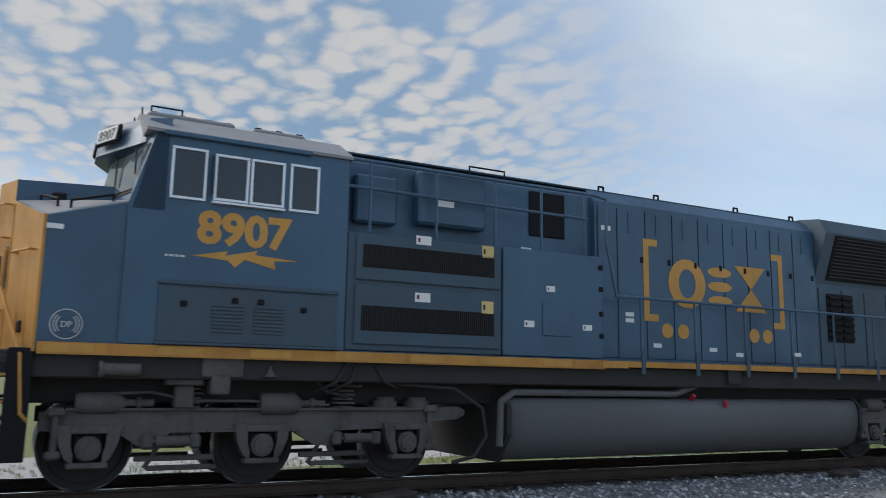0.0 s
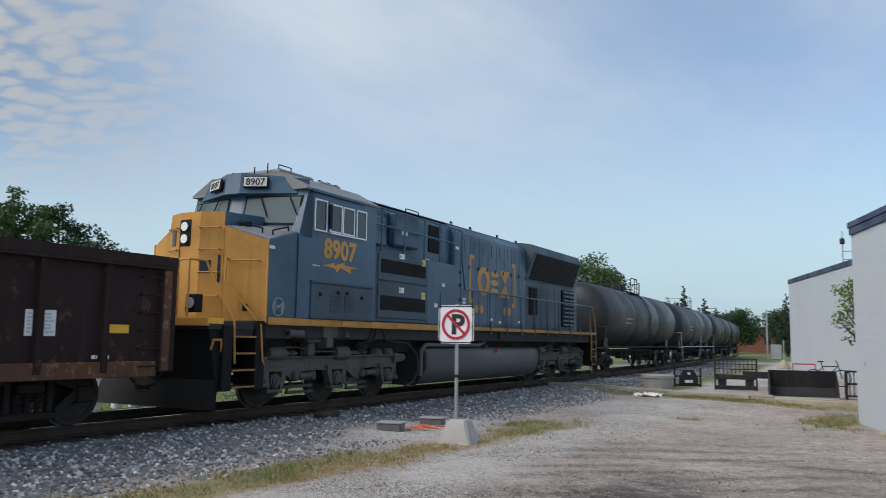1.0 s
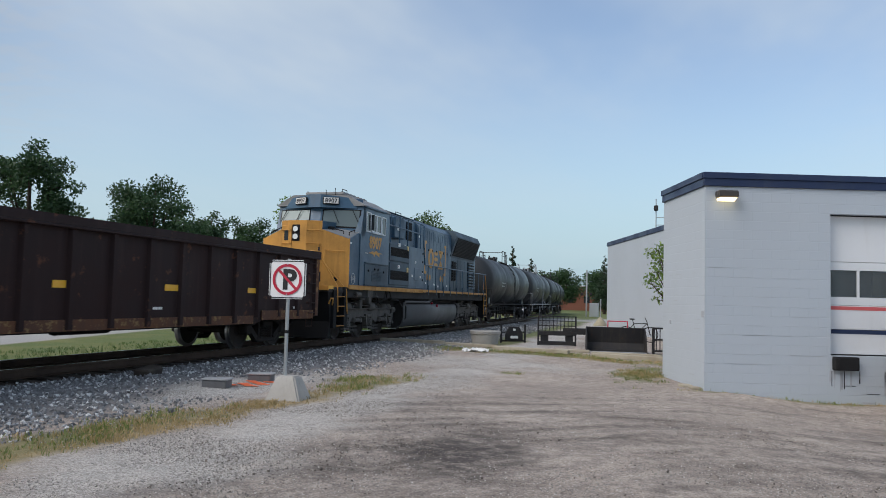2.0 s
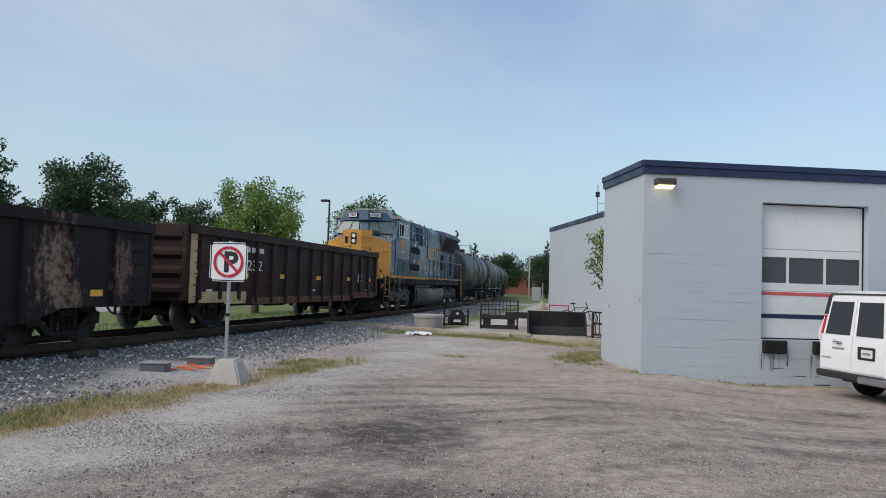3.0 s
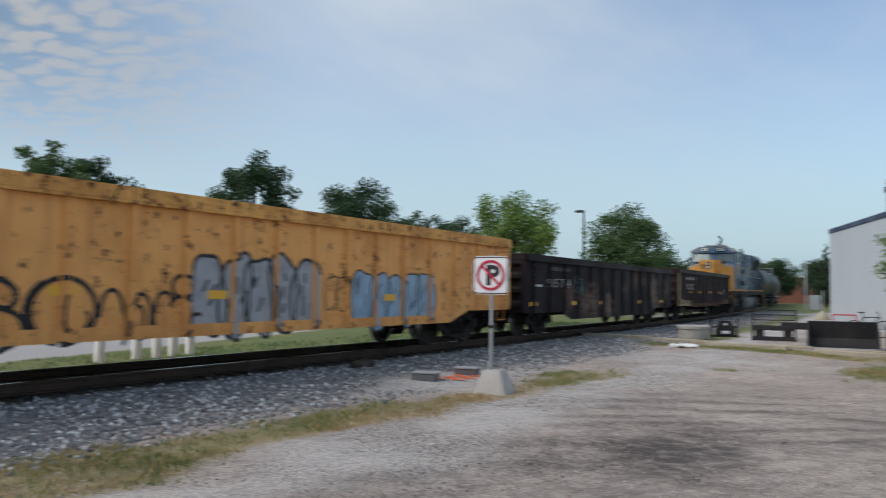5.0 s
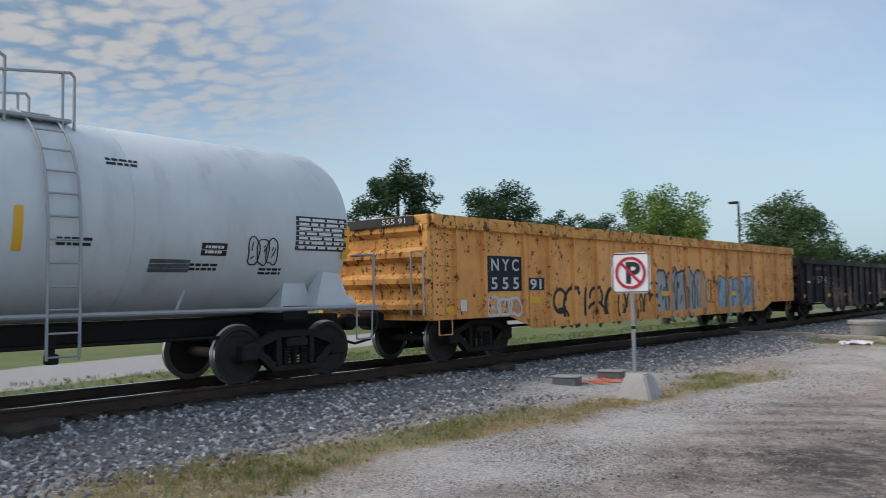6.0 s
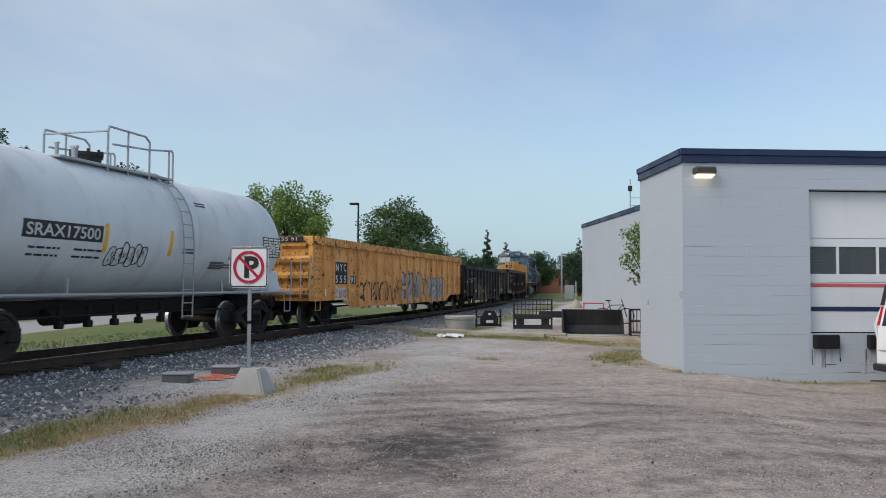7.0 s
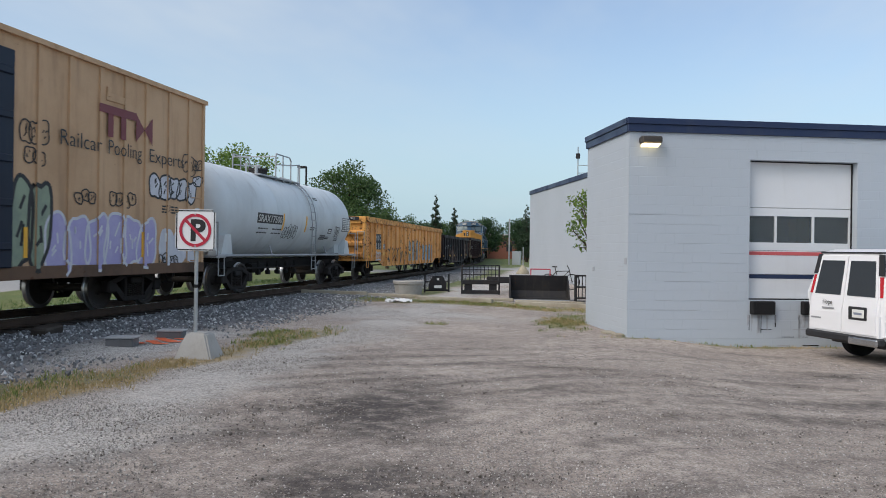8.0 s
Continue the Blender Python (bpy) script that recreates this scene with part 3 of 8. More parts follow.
dirt = mix_rgb(n, l, mul(n, l, zone("rut"), ramp(n, l, t2, 0.15, 0.6)), dirt, (0.062, 0.051, 0.046))
t4 = tex(n, l, 13, 7, 0.72)
# clod-sized blotches: shaded and lit sides of lumps put into the dirt colour
dirt = mix_rgb(n, l, mul(n, l, ramp(n, l, t4, 0.50, 0.68), 0.42), dirt, (0.17, 0.142, 0.120))
dirt = mix_rgb(n, l, mul(n, l, ramp(n, l, t4, 0.44, 0.32), 0.40), dirt, (0.56, 0.485, 0.42))
grav = mix_rgb(n, l, pebs.outputs[2], (0.26, 0.245, 0.222), (0.72, 0.69, 0.645))
grav = mix_rgb(n, l, mul(n, l, ramp(n, l, t4, 0.50, 0.66), 0.6), grav, (0.16, 0.15, 0.14))
dirt = mix_rgb(n, l, zone("gravel"), dirt, grav)
ball = mix_rgb(n, l, ramp(n, l, t2, 0.3, 0.7), (0.11, 0.11, 0.112), (0.21, 0.207, 0.203))
# bed darkened under the train: its shade mixed into the ground colour
ball = mix_rgb(n, l, zone("bed_shade"), ball, mix_rgb(n, l, t2, (0.022, 0.020, 0.019), (0.06, 0.052, 0.046)))
dirt = mix_rgb(n, l, zone("ballast"), dirt, ball)
lawn = mix_rgb(n, l, ramp(n, l, t1, 0.35, 0.7), GRASS_SHADE, (0.19, 0.185, 0.06))
lawn = mix_rgb(n, l, mul(n, l, t2, 0.5), lawn, (0.06, 0.095, 0.025))
dry = mix_rgb(n, l, ramp(n, l, t2, 0.35, 0.65), (0.25, 0.20, 0.10), (0.44, 0.33, 0.19))
lawn = mix_rgb(n, l, zone("dry"), lawn, dry)
lf = n.new("ShaderNodeMath")
lf.operation, lf.use_clamp = "MULTIPLY_ADD", True
l.new(t2, lf.inputs[0])
lf.inputs[1].default_value = 0.9
gs = n.new("ShaderNodeMath")
gs.operation = "MULTIPLY_ADD"
l.new(zone("grass"), gs.inputs[0])
gs.inputs[1].default_value, gs.inputs[2].default_value = 1.7, -0.95
l.new(gs.outputs[0], lf.inputs[2])
gcol = mix_rgb(n, l, lf.outputs[0], dirt, lawn)
gcol = mix_rgb(n, l, zone("road"), gcol, mix_rgb(n, l, t2, (0.30, 0.29, 0.28), (0.40, 0.39, 0.37)))
gcol = mix_rgb(n, l, 0.5, gcol, t3, "OVERLAY")
l.new(gcol, b.inputs["Base Color"])
bh = mix_rgb(n, l, 0.35, mix_rgb(n, l, 0.55, t2, t4), t3)
bump(n, l, b, bh, 1.0, 0.05)
ground = raw_mesh("ground", gv, gf, gm, smooth=True)
tagged(ground, "dry brown dirt and gravel lot with weedy grass", "ground", kind="structure")


for key, fn in (("grass", grass_share), ("gravel", gravel_share), ("rut", dark_share), ("road", road_share),
                ("ballast", lambda x, y: (1 - 0.95 * box_patch(x, y) * S((track_off(x, y) - 2.7) / 0.5)) * S((4.3 - abs(track_off(x, y)) + 0.4 * soft_noise(x, y, 1.2)) / 0.6)),
                # strip about as wide as the train, for the painted shade
                ("bed_shade", lambda x, y: S((1.55 - abs(track_off(x, y)) + 0.3 * soft_noise(x, y, 1.5, 4)) / 0.6)),
                ("lot", lambda x, y: S((y - 2.5) / 3) * S((18 - y) / 4) * S((track_off(x, y) - 6.6) / 2.0)),
                ("dry", lambda x, y: S((track_off(x, y) - 4.0) / 0.8) * S((30 - y) / 3) * min(1.0, max(0.0, dry_share(x, y))))):
    at = ground.data.attributes.new(key, "FLOAT", "POINT")
    at.data.foreach_set("value", [fn(v[0], v[1]) if math.hypot(v[0], v[1]) < 130 else (1.0 if key == "grass" else 0.0) for v in gv])

# ---------------------------------------------------------------- rails and ties
GAUGE = 0.7525


def swept(name, section, w, s0, s1, step, material, parent):
    """A rail's section drawn along the track."""
    vs, fs, k = [], [], len(section)
    count = int((s1 - s0) / step) + 1
    for i in range(count):
        s = s0 + i * step
        for u, z in section:
            x, y, a = track(s, w + u)
            vs.append((x, y, z))
    for i in range(count - 1):
        for j in range(k):
            fs.append((i * k + j, (i + 1) * k + j, (i + 1) * k + (j + 1) % k, i * k + (j + 1) % k))
    return raw_mesh(name, vs, fs, material, parent)


railway = thing("railway_track", pose(0, 0, 0), "steel rails on dark timber ties in crushed stone ballast", "track", kind="structure")
foot = [(0.075, -0.17), (0.075, -0.158), (0.012, -0.14), (0.012, -0.045), (0.036, -0.035), (0.036, -0.004),
        (-0.036, -0.004), (-0.036, -0.035), (-0.012, -0.045), (-0.012, -0.14), (-0.075, -0.158), (-0.075, -0.17)]
head = [(0.033, -0.004), (0.026, 0.0), (-0.026, 0.0), (-0.033, -0.004)]
for side in (-1, 1):
    r = swept("rail", foot, side * GAUGE, -40, 200, 2.0, RAIL_STEEL, railway)
    swept("rail_head", head, side * GAUGE, -40, 200, 2.0, RAIL_TOP, r)
tb = BM()
box(tb, (0, 0, 0), (2.6, 0.22, 0.17), 0.015)
tie_mesh = bpy.data.meshes.new("tie")
tb.to_mesh(tie_mesh)
tb.free()
tie_mesh.materials.append(TIE_WOOD)
for i in range(150):
    x, y, a = track(-12 + 0.52 * i)
    t = new("tie", tie_mesh)
    t.matrix_basis = pose(x, y, -0.262 + random.uniform(-0.008, 0.008), 0, 0, math.degrees(a) + random.uniform(-0.6, 0.6))
    t.parent = railway
for s, w in ((4.2, 1.75), (13.0, 1.9)):
    x, y, a = track(s, w)
    b1 = BM()
    box(b1, (0, 0, 0), (0.30, 0.62, 0.16), 0.03)
    old = part("loose_tie_block", b1, TIE_WOOD)
    old.matrix_basis = pose(x, y, ground_z(x, y) + 0.06, 3, 4, 12)
    tagged(old, "short grey cut-off of an old tie lying on the ballast", "timber block", "tie ends")


def scatter(name, count, place, sizes, material, label, seed):
    """Many small irregular stones in one mesh."""
    rng = np.random.default_rng(seed)
    base = np.array([(1, 0, 0), (-1, 0, 0), (0, 1, 0), (0, -1, 0), (0, 0, 1), (0, 0, -1)], float)
    tri = np.array([(0, 2, 4), (2, 1, 4), (1, 3, 4), (3, 0, 4), (2, 0, 5), (1, 2, 5), (3, 1, 5), (0, 3, 5)])
    vs, fs, got = [], [], 0
    while got < count:
        p = place(rng)
        if p is None:
            continue
        size = rng.uniform(*sizes) * (1.6 if rng.random() < 0.05 else 1)
        q, _ = np.linalg.qr(rng.normal(size=(3, 3)))
        v = (base * rng.uniform(0.6, 1.15, (6, 1)) * [1, rng.uniform(0.6, 0.95), rng.uniform(0.5, 0.8)]) @ q * size * 0.5
        vs.append(v + p + [0, 0, size * 0.12])
        fs.append(tri + 6 * got)
        got += 1
    ob = raw_mesh(name, np.concatenate(vs).tolist(), np.concatenate(fs).tolist(), material)
    return tagged(ob, label, "stones", kind="stuff")


def ballast_place(rng):
    s = rng.uniform(0, 1) ** 1.5 * 62 - 4
    w = rng.uniform(1.05, 4.9)
    x, y, a = track(s, w)
    if w < 1.5 and rng.random() < (1.55 - w) / 0.5:
        return None
    if w > 2.7 and rng.random() < 1.2 * box_patch(x, y) * S((w - 2.7) / 0.5):
        return None
    if w > 4.1 and rng.random() < (w - 4.1) / 0.8:
        return None
    return np.array((x, y, ground_z(x, y)))


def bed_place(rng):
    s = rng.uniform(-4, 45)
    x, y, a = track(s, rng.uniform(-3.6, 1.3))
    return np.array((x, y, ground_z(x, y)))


def gravel_place(rng):
    d, a = 3.2 + 22 * rng.random() ** 1.4, rng.uniform(-0.5, 1.15)
    x, y = -d * math.sin(a), d * math.cos(a)
    keep = 0.30 + 0.70 * gravel_share(x, y) - 0.15 * dark_share(x, y)
    if (track_off(x, y) < 4.2 and rng.random() > 2 * box_patch(x, y) - 0.3) or rng.random() > keep or (x > -0.9 and y > 17):
        return None
    return np.array((x, y, ground_z(x, y)))


CLOD = stones("brown_dirt_clods", (0.30, 0.25, 0.21), (0.07, 0.057, 0.048), (0.14, 0.115, 0.097))


def clod_place(rng):
    d, a = 3.6 + 15 * rng.random() ** 1.3, rng.uniform(-0.55, 0.9)
    x, y = -d * math.sin(a), d * math.cos(a)
    if rng.random() > 0.03 + 0.97 * dark_share(x, y) or track_off(x, y) < 6.2 or (x > -0.6 and y > 16.4):
        return None
    return np.array((x, y, ground_z(x, y)))


scatter("dirt_clods", 6000, clod_place, (0.010, 0.034), CLOD, "brown clods of dry dirt along the wheel ruts", 9)
scatter("ballast_stones", 36000, ballast_place, (0.045, 0.095), BALLAST_STONE, "grey crushed stone ballast on the track shoulder", 3)
scatter("track_bed_stones", 9000, bed_place, (0.04, 0.075), BED_STONE, "crushed stone between the ties, darkened for the train's shade", 4)
scatter("gravel_stones", 130000, gravel_place, (0.008, 0.024), GRAVEL_STONE, "pale limestone gravel scattered over the lot", 5)


def blades(name, count, place, height, material, label, seed):
    rng = np.random.default_rng(seed)
    vs, fs, got = [], [], 0
    while got < count:
        p = place(rng)
        if p is None:
            continue
        for _ in range(rng.integers(3, 7)):
            h, a = rng.uniform(*height), rng.uniform(0, 6.28)
            o = np.array((math.cos(a), math.sin(a), 0))
            q = p + rng.normal(size=3) * [0.035, 0.035, 0]
            lean = o[[1, 0, 2]] * [1, -1, 0] * h * rng.uniform(0.1, 0.7)
            wd = rng.uniform(0.004, 0.009)
            vs += [q - o * wd, q + o * wd, q + lean * 0.4 + [0, 0, h * 0.65] + o * wd * 0.7, q + lean + [0, 0, h]]
            fs += [(4 * got, 4 * got + 1, 4 * got + 2), (4 * got, 4 * got + 2, 4 * got + 3)]
            got += 1
    ob = raw_mesh(name, [tuple(v) for v in vs], fs, material)
    return tagged(ob, label, "grass", kind="stuff")


def strip_place(rng):
    x, y = rng.uniform(-10, 4.5), rng.uniform(3.5, 27.5)
    if rng.random() > grass_share(x, y) ** 2 * (0.35 + 1.3 * max(0, soft_noise(x, y, 1.1, 14) + 0.2)) or track_off(x, y) < 3.9 or (x > 0 and -(x - 0.1) * 0.32 + (y - 17.72) * 0.947 > -0.02):
        return None
    return np.array((x, y, ground_z(x, y)))


def lawn_place(rng):
    s, w = rng.uniform(-2, 50), rng.uniform(-8.5, -4)
    x, y, a = track(s, w)
    return np.array((x, y, ground_z(x, y)))


def dry_place(rng):
    p = strip_place(rng)
    return p if p is not None and rng.random() < dry_share(p[0], p[1]) + 0.1 else None


def green_place(rng):
    p = strip_place(rng)
    return p if p is not None and rng.random() > dry_share(p[0], p[1]) - 0.05 else None


blades("dry_weed_grass", 13000, dry_place, (0.015, 0.065), GRASS_BLADE, "dry straw-coloured weeds between gravel and ballast", 6)
blades("green_weed_grass", 7500, green_place, (0.02, 0.085), WEED_BLADE, "short green weeds at the gravel edge and timbers", 8)
blades("lawn_grass", 14000, lawn_place, (0.05, 0.12), LAWN_BLADE, "mown green grass beyond the track", 7)

# ---------------------------------------------------------------- dock building
BZ = -0.95
bld = thing("dock_building", pose(0.10, 17.72, 0, 0, 0, 18.67), "pale grey painted block dock building with navy coping", "building")
TOP, DX0, DX1, DZ0, DZ1 = 3.93, 2.66, 5.10, 0.42, 3.40
FRONT_L, BACK = 24.0, 2.97
boxes("wall_front", WALL_PAINT, bld, [((DX0 / 2, 0.15, (BZ + TOP) / 2), (DX0, 0.3, TOP - BZ)), (((DX1 + FRONT_L) / 2, 0.15, (BZ + TOP) / 2), (FRONT_L - DX1, 0.3, TOP - BZ)),
      (((DX0 + DX1) / 2, 0.15, (DZ1 + TOP) / 2), (DX1 - DX0, 0.3, TOP - DZ1)), (((DX0 + DX1) / 2, 0.15, (BZ + DZ0) / 2), (DX1 - DX0, 0.3, DZ0 - BZ))])
boxes("wall_side", WALL_PAINT, bld, [((0.15, (0.3 + BACK) / 2, (BZ + TOP) / 2), (0.3, BACK - 0.3, TOP - BZ))])
boxes("wall_back", WALL_PAINT, bld, [((12.15, BACK - 0.15, (BZ + TOP) / 2), (23.7, 0.3, TOP - BZ))])
boxes("roof", CONCRETE, bld, [((12, 1.5, TOP + 0.02), (23.9, 2.8, 0.12))])
cop = BM()
box(cop, (FRONT_L / 2 - 0.03, -0.015, TOP + 0.07), (FRONT_L + 0.02, 0.06, 0.16), 0.006)
box(cop, (FRONT_L / 2 - 0.03, -0.028, TOP + 0.215), (FRONT_L + 0.05, 0.09, 0.13), 0.006)
box(cop, (-0.015, BACK / 2 + 0.02, TOP + 0.07), (0.06, BACK, 0.16), 0.006)
box(cop, (-0.028, BACK / 2 + 0.02, TOP + 0.215), (0.09, BACK + 0.03, 0.13), 0.006)
box(cop, (FRONT_L / 2, 1.5, TOP + 0.26), (FRONT_L - 0.1, BACK - 0.1, 0.03))
part("coping", cop, NAVY_TRIM, bld, "navy blue metal coping band")
boxes("main_hall", WALL_PAINT, bld, [((18.6, 27.2, 1.95), (26.0, 14.2, 6.2))], 0.02, "pale grey wall of the taller hall behind")
boxes("hall_coping", NAVY_TRIM, bld, [((18.6, 27.2, 5.15), (26.1, 14.3, 0.26))], 0.02)
# overhead door
door = boxes("dock_door", DOOR_WHITE, bld, [])
for i, (z0, z1) in enumerate(((0.44, 0.96), (0.965, 1.48), (2.40, 3.40))):
    boxes("door_panel", DOOR_WHITE, door, [(((DX0 + DX1) / 2, 0.23, (z0 + z1) / 2), (DX1 - DX0 - 0.02, 0.05, z1 - z0 - 0.006))], 0.008)
wz0, wz1 = 1.66, 2.22
boxes("window_panel", DOOR_WHITE, door, [(((DX0 + DX1) / 2, 0.23, 1.57), (DX1 - DX0 - 0.02, 0.05, 0.17)), (((DX0 + DX1) / 2, 0.23, 2.31), (DX1 - DX0 - 0.02, 0.05, 0.17))]
      + [((x, 0.23, 1.94), (0.05, 0.05, 0.57)) for x in (DX0 + 0.035, DX0 + 0.70, DX0 + 1.56, DX1 - 0.035)])
GLASS, gn, gl, gb = mat("window_glass", 0.03)
gb.inputs["Transmission Weight"].default_value, gb.inputs["Base Color"].default_value = 0.85, (0.3, 0.32, 0.34, 1)
for x0, x1 in ((DX0 + 0.06, DX0 + 0.675), (DX0 + 0.725, DX0 + 1.535), (DX0 + 1.585, DX1 - 0.06)):
    boxes("pane", GLASS, door, [(((x0 + x1) / 2, 0.24, 1.94), (x1 - x0, 0.012, 0.57))], 0, "dark window glass")
boxes("red_stripe", DOOR_RED, door, [(((DX0 + DX1) / 2, 0.203, 1.42), (DX1 - DX0 - 0.03, 0.008, 0.075))])
boxes("navy_stripe", NAVY_TRIM, door, [(((DX0 + DX1) / 2, 0.203, 0.92), (DX1 - DX0 - 0.03, 0.008, 0.085))])
boxes("door_seal", RUBBER, door, [(((DX0 + DX1) / 2, 0.22, 0.435), (DX1 - DX0, 0.06, 0.025)), ((DX1 - 0.012, 0.19, 1.9), (0.02, 0.03, 2.95)), (((DX0 + DX1) / 2, 0.19, 3.385), (DX1 - DX0, 0.03, 0.02))])
boxes("room", ROOM_DARK, bld, [((3.9, 2.5, 1.9), (3.4, 0.1, 3.2)), ((2.3, 1.5, 1.9), (0.1, 1.9, 3.2)), ((5.5, 1.5, 1.9), (0.1, 1.9, 3.2)), ((3.9, 1.5, 0.38), (3.4, 1.9, 0.08))])
boxes("shelf_rack", plain("orange_rack", (0.55, 0.36, 0.05), 0.5), bld, [((2.95, 1.6, 1.6), (0.16, 0.4, 1.7))])
boxes("shelf_rack", bpy.data.materials["orange_rack"], bld, [((4.75, 1.7, 1.5), (0.3, 0.4, 1.5))])
rk = BM()
for i in range(9):
    box(rk, (3.3, 1.2, 1.62 + 0.07 * i), (0.55, 0.05, 0.018))
part("wire_rack", rk, GALV, bld)
for x in (DX0 + 0.28, DX0 + 1.42):
    bb = BM()
    box(bb, (x, -0.07, 0.265), (0.52, 0.14, 0.28), 0.02)
    for k in (-0.12, 0, 0.12):
        rod(bb, (x - 0.16, -0.15, 0.265 + k * 0.6), (x - 0.16, -0.13, 0.265 + k * 0.6), 0.025, 8)
    part("dock_bumper", bb, RUBBER, bld, "black rubber dock bumper")
lampm, n, l, b = mat("lit_lamp_lens", 0.3)
b.inputs["Emission Color"].default_value, b.inputs["Emission Strength"].default_value = (1.0, 0.78, 0.42, 1), 2.2
b.inputs["Base Color"].default_value = (0.8, 0.7, 0.5, 1)
wl_ = boxes("wall_lamp", plain("bronze_lamp_housing", (0.05, 0.042, 0.035), 0.5), bld, [((0.42, -0.115, 3.74), (0.44, 0.23, 0.15))], 0.03, "bronze wall pack lamp, lit")
lb = BM()
prism(lb, [(-0.225, 3.66), (-0.03, 3.60), (-0.03, 3.66)], "x", 0.24, 0.60)
part("lens", lb, lampm, wl_, "glowing warm lens")
boxes("wall_vent", MORTAR, bld, [((-0.008, 2.35, 1.0), (0.03, 0.12, 0.1))], 0.01)
boxes("wall_vent", MORTAR, bld, [((-0.006, 0.12, 1.22), (0.02, 0.14, 0.14))], 0.01)
boxes("footing_rubble", TIMBER, bld, [((-0.18, 0.65, -0.36), (0.22, 0.36, 0.1)), ((-0.12, 0.2, -0.36), (0.2, 0.3, 0.09))], 0.015)
rng = random.Random(12)
for x in (DX0 + 0.28, DX0 + 1.42):
    for k in range(13):
        u = x + rng.uniform(-0.30, 0.34)
        z1 = 0.12 - rng.uniform(0, 0.02)
        z0 = z1 - rng.uniform(0.12, 0.5)
        boxes("drip_stain", RUBBER if k % 6 == 0 else MORTAR, bld, [((u, -0.002, (z0 + z1) / 2), (rng.uniform(0.008, 0.05), 0.006, z1 - z0))])
for k in range(26):
    u, z = rng.uniform(DX0 - 0.05, DX1 + 2.2), rng.choice((-0.2, -0.36, -0.54))
    boxes("open_joint", RUBBER if rng.random() < 0.4 else MORTAR, bld, [((u, -0.002, z), (rng.uniform(0.1, 0.45), 0.006, rng.uniform(0.008, 0.022)))])
for k in range(34):
    u, z = rng.uniform(0.1, DX0), -0.4 + 0.2 * rng.randrange(14)
    boxes("paint_crack", MORTAR, bld, [((u, -0.001, z), (rng.uniform(0.1, 0.5), 0.004, 0.006))])
for k in range(16):
    u, z = rng.uniform(0.1, BACK - 0.1), -0.3 + 0.2 * rng.randrange(14)
    boxes("paint_crack", MORTAR, bld, [((-0.001, u, z), (0.004, rng.uniform(0.1, 0.5), 0.008))])

# ---------------------------------------------------------------- train: running gear
TRAIN = []      # cars with their place in the train
WHEELS = []     # wheelsets with radius and seat
T_START, T_SPEED, T_SLOW = -0.61, 11.7775, 0.02145


SLACK = ((0.0, 0.0), (0.5, -0.12), (1.0, -0.13), (1.5, -0.08), (2.0, -0.03), (4.0, -0.03), (5.0, -0.12), (6.5, -0.10), (8.0, -0.03))


def run(t):
    """How far the train has come: steady speed that eases off, and small uneven slack."""
    s = 0.0
    for (a, p), (c, q) in zip(SLACK, SLACK[1:]):
        if a <= t <= c:
            s = p + (q - p) * S((t - a) / (c - a))
    return T_START + T_SPEED * t - T_SLOW * t * t + s


def two_tone(ob, second, test):
    ob.data.materials.append(second)
    for p in ob.data.polygons:
        if test(p.center, p.normal):
            p.material_index = 1
    return ob


def wheel_mesh(r):
    b = BM()
    for s in (-1, 1):
        rings = [(0.66, 0.10), (0.665, r - 0.07), (0.68, r + 0.022), (0.71, r + 0.024), (0.725, r), (0.80, r - 0.004), (0.805, r - 0.07), (0.775, r - 0.10),
                 (0.755, 0.16), (0.80, 0.12), (1.02, 0.085), (1.02, 0.02)]
        lathe(b, [(s * p, q) for p, q in rings], "x", 28)
        for k in range(3):
            a = k * 2.094
            box(b, (s * 1.025, 0.05 * math.cos(a), 0.05 * math.sin(a)), (0.02, 0.03, 0.03))
    rod(b, (-0.67, 0, 0), (0.67, 0, 0), 0.085, 14)
    return b


WHEEL_DATA = {}


def wheelset(parent, y, r):
    if r not in WHEEL_DATA:
        ob = part("wheelset", wheel_mesh(r), WHEEL, parent, smooth=True)
        two_tone(ob, TREAD, lambda c, q: abs(math.hypot(c.y, c.z) - r) < 0.035)
        WHEEL_DATA[r] = ob.data
    else:
        ob = new("wheelset", WHEEL_DATA[r])
        ob.parent = parent
    WHEELS.append((ob, y, r))
    return ob


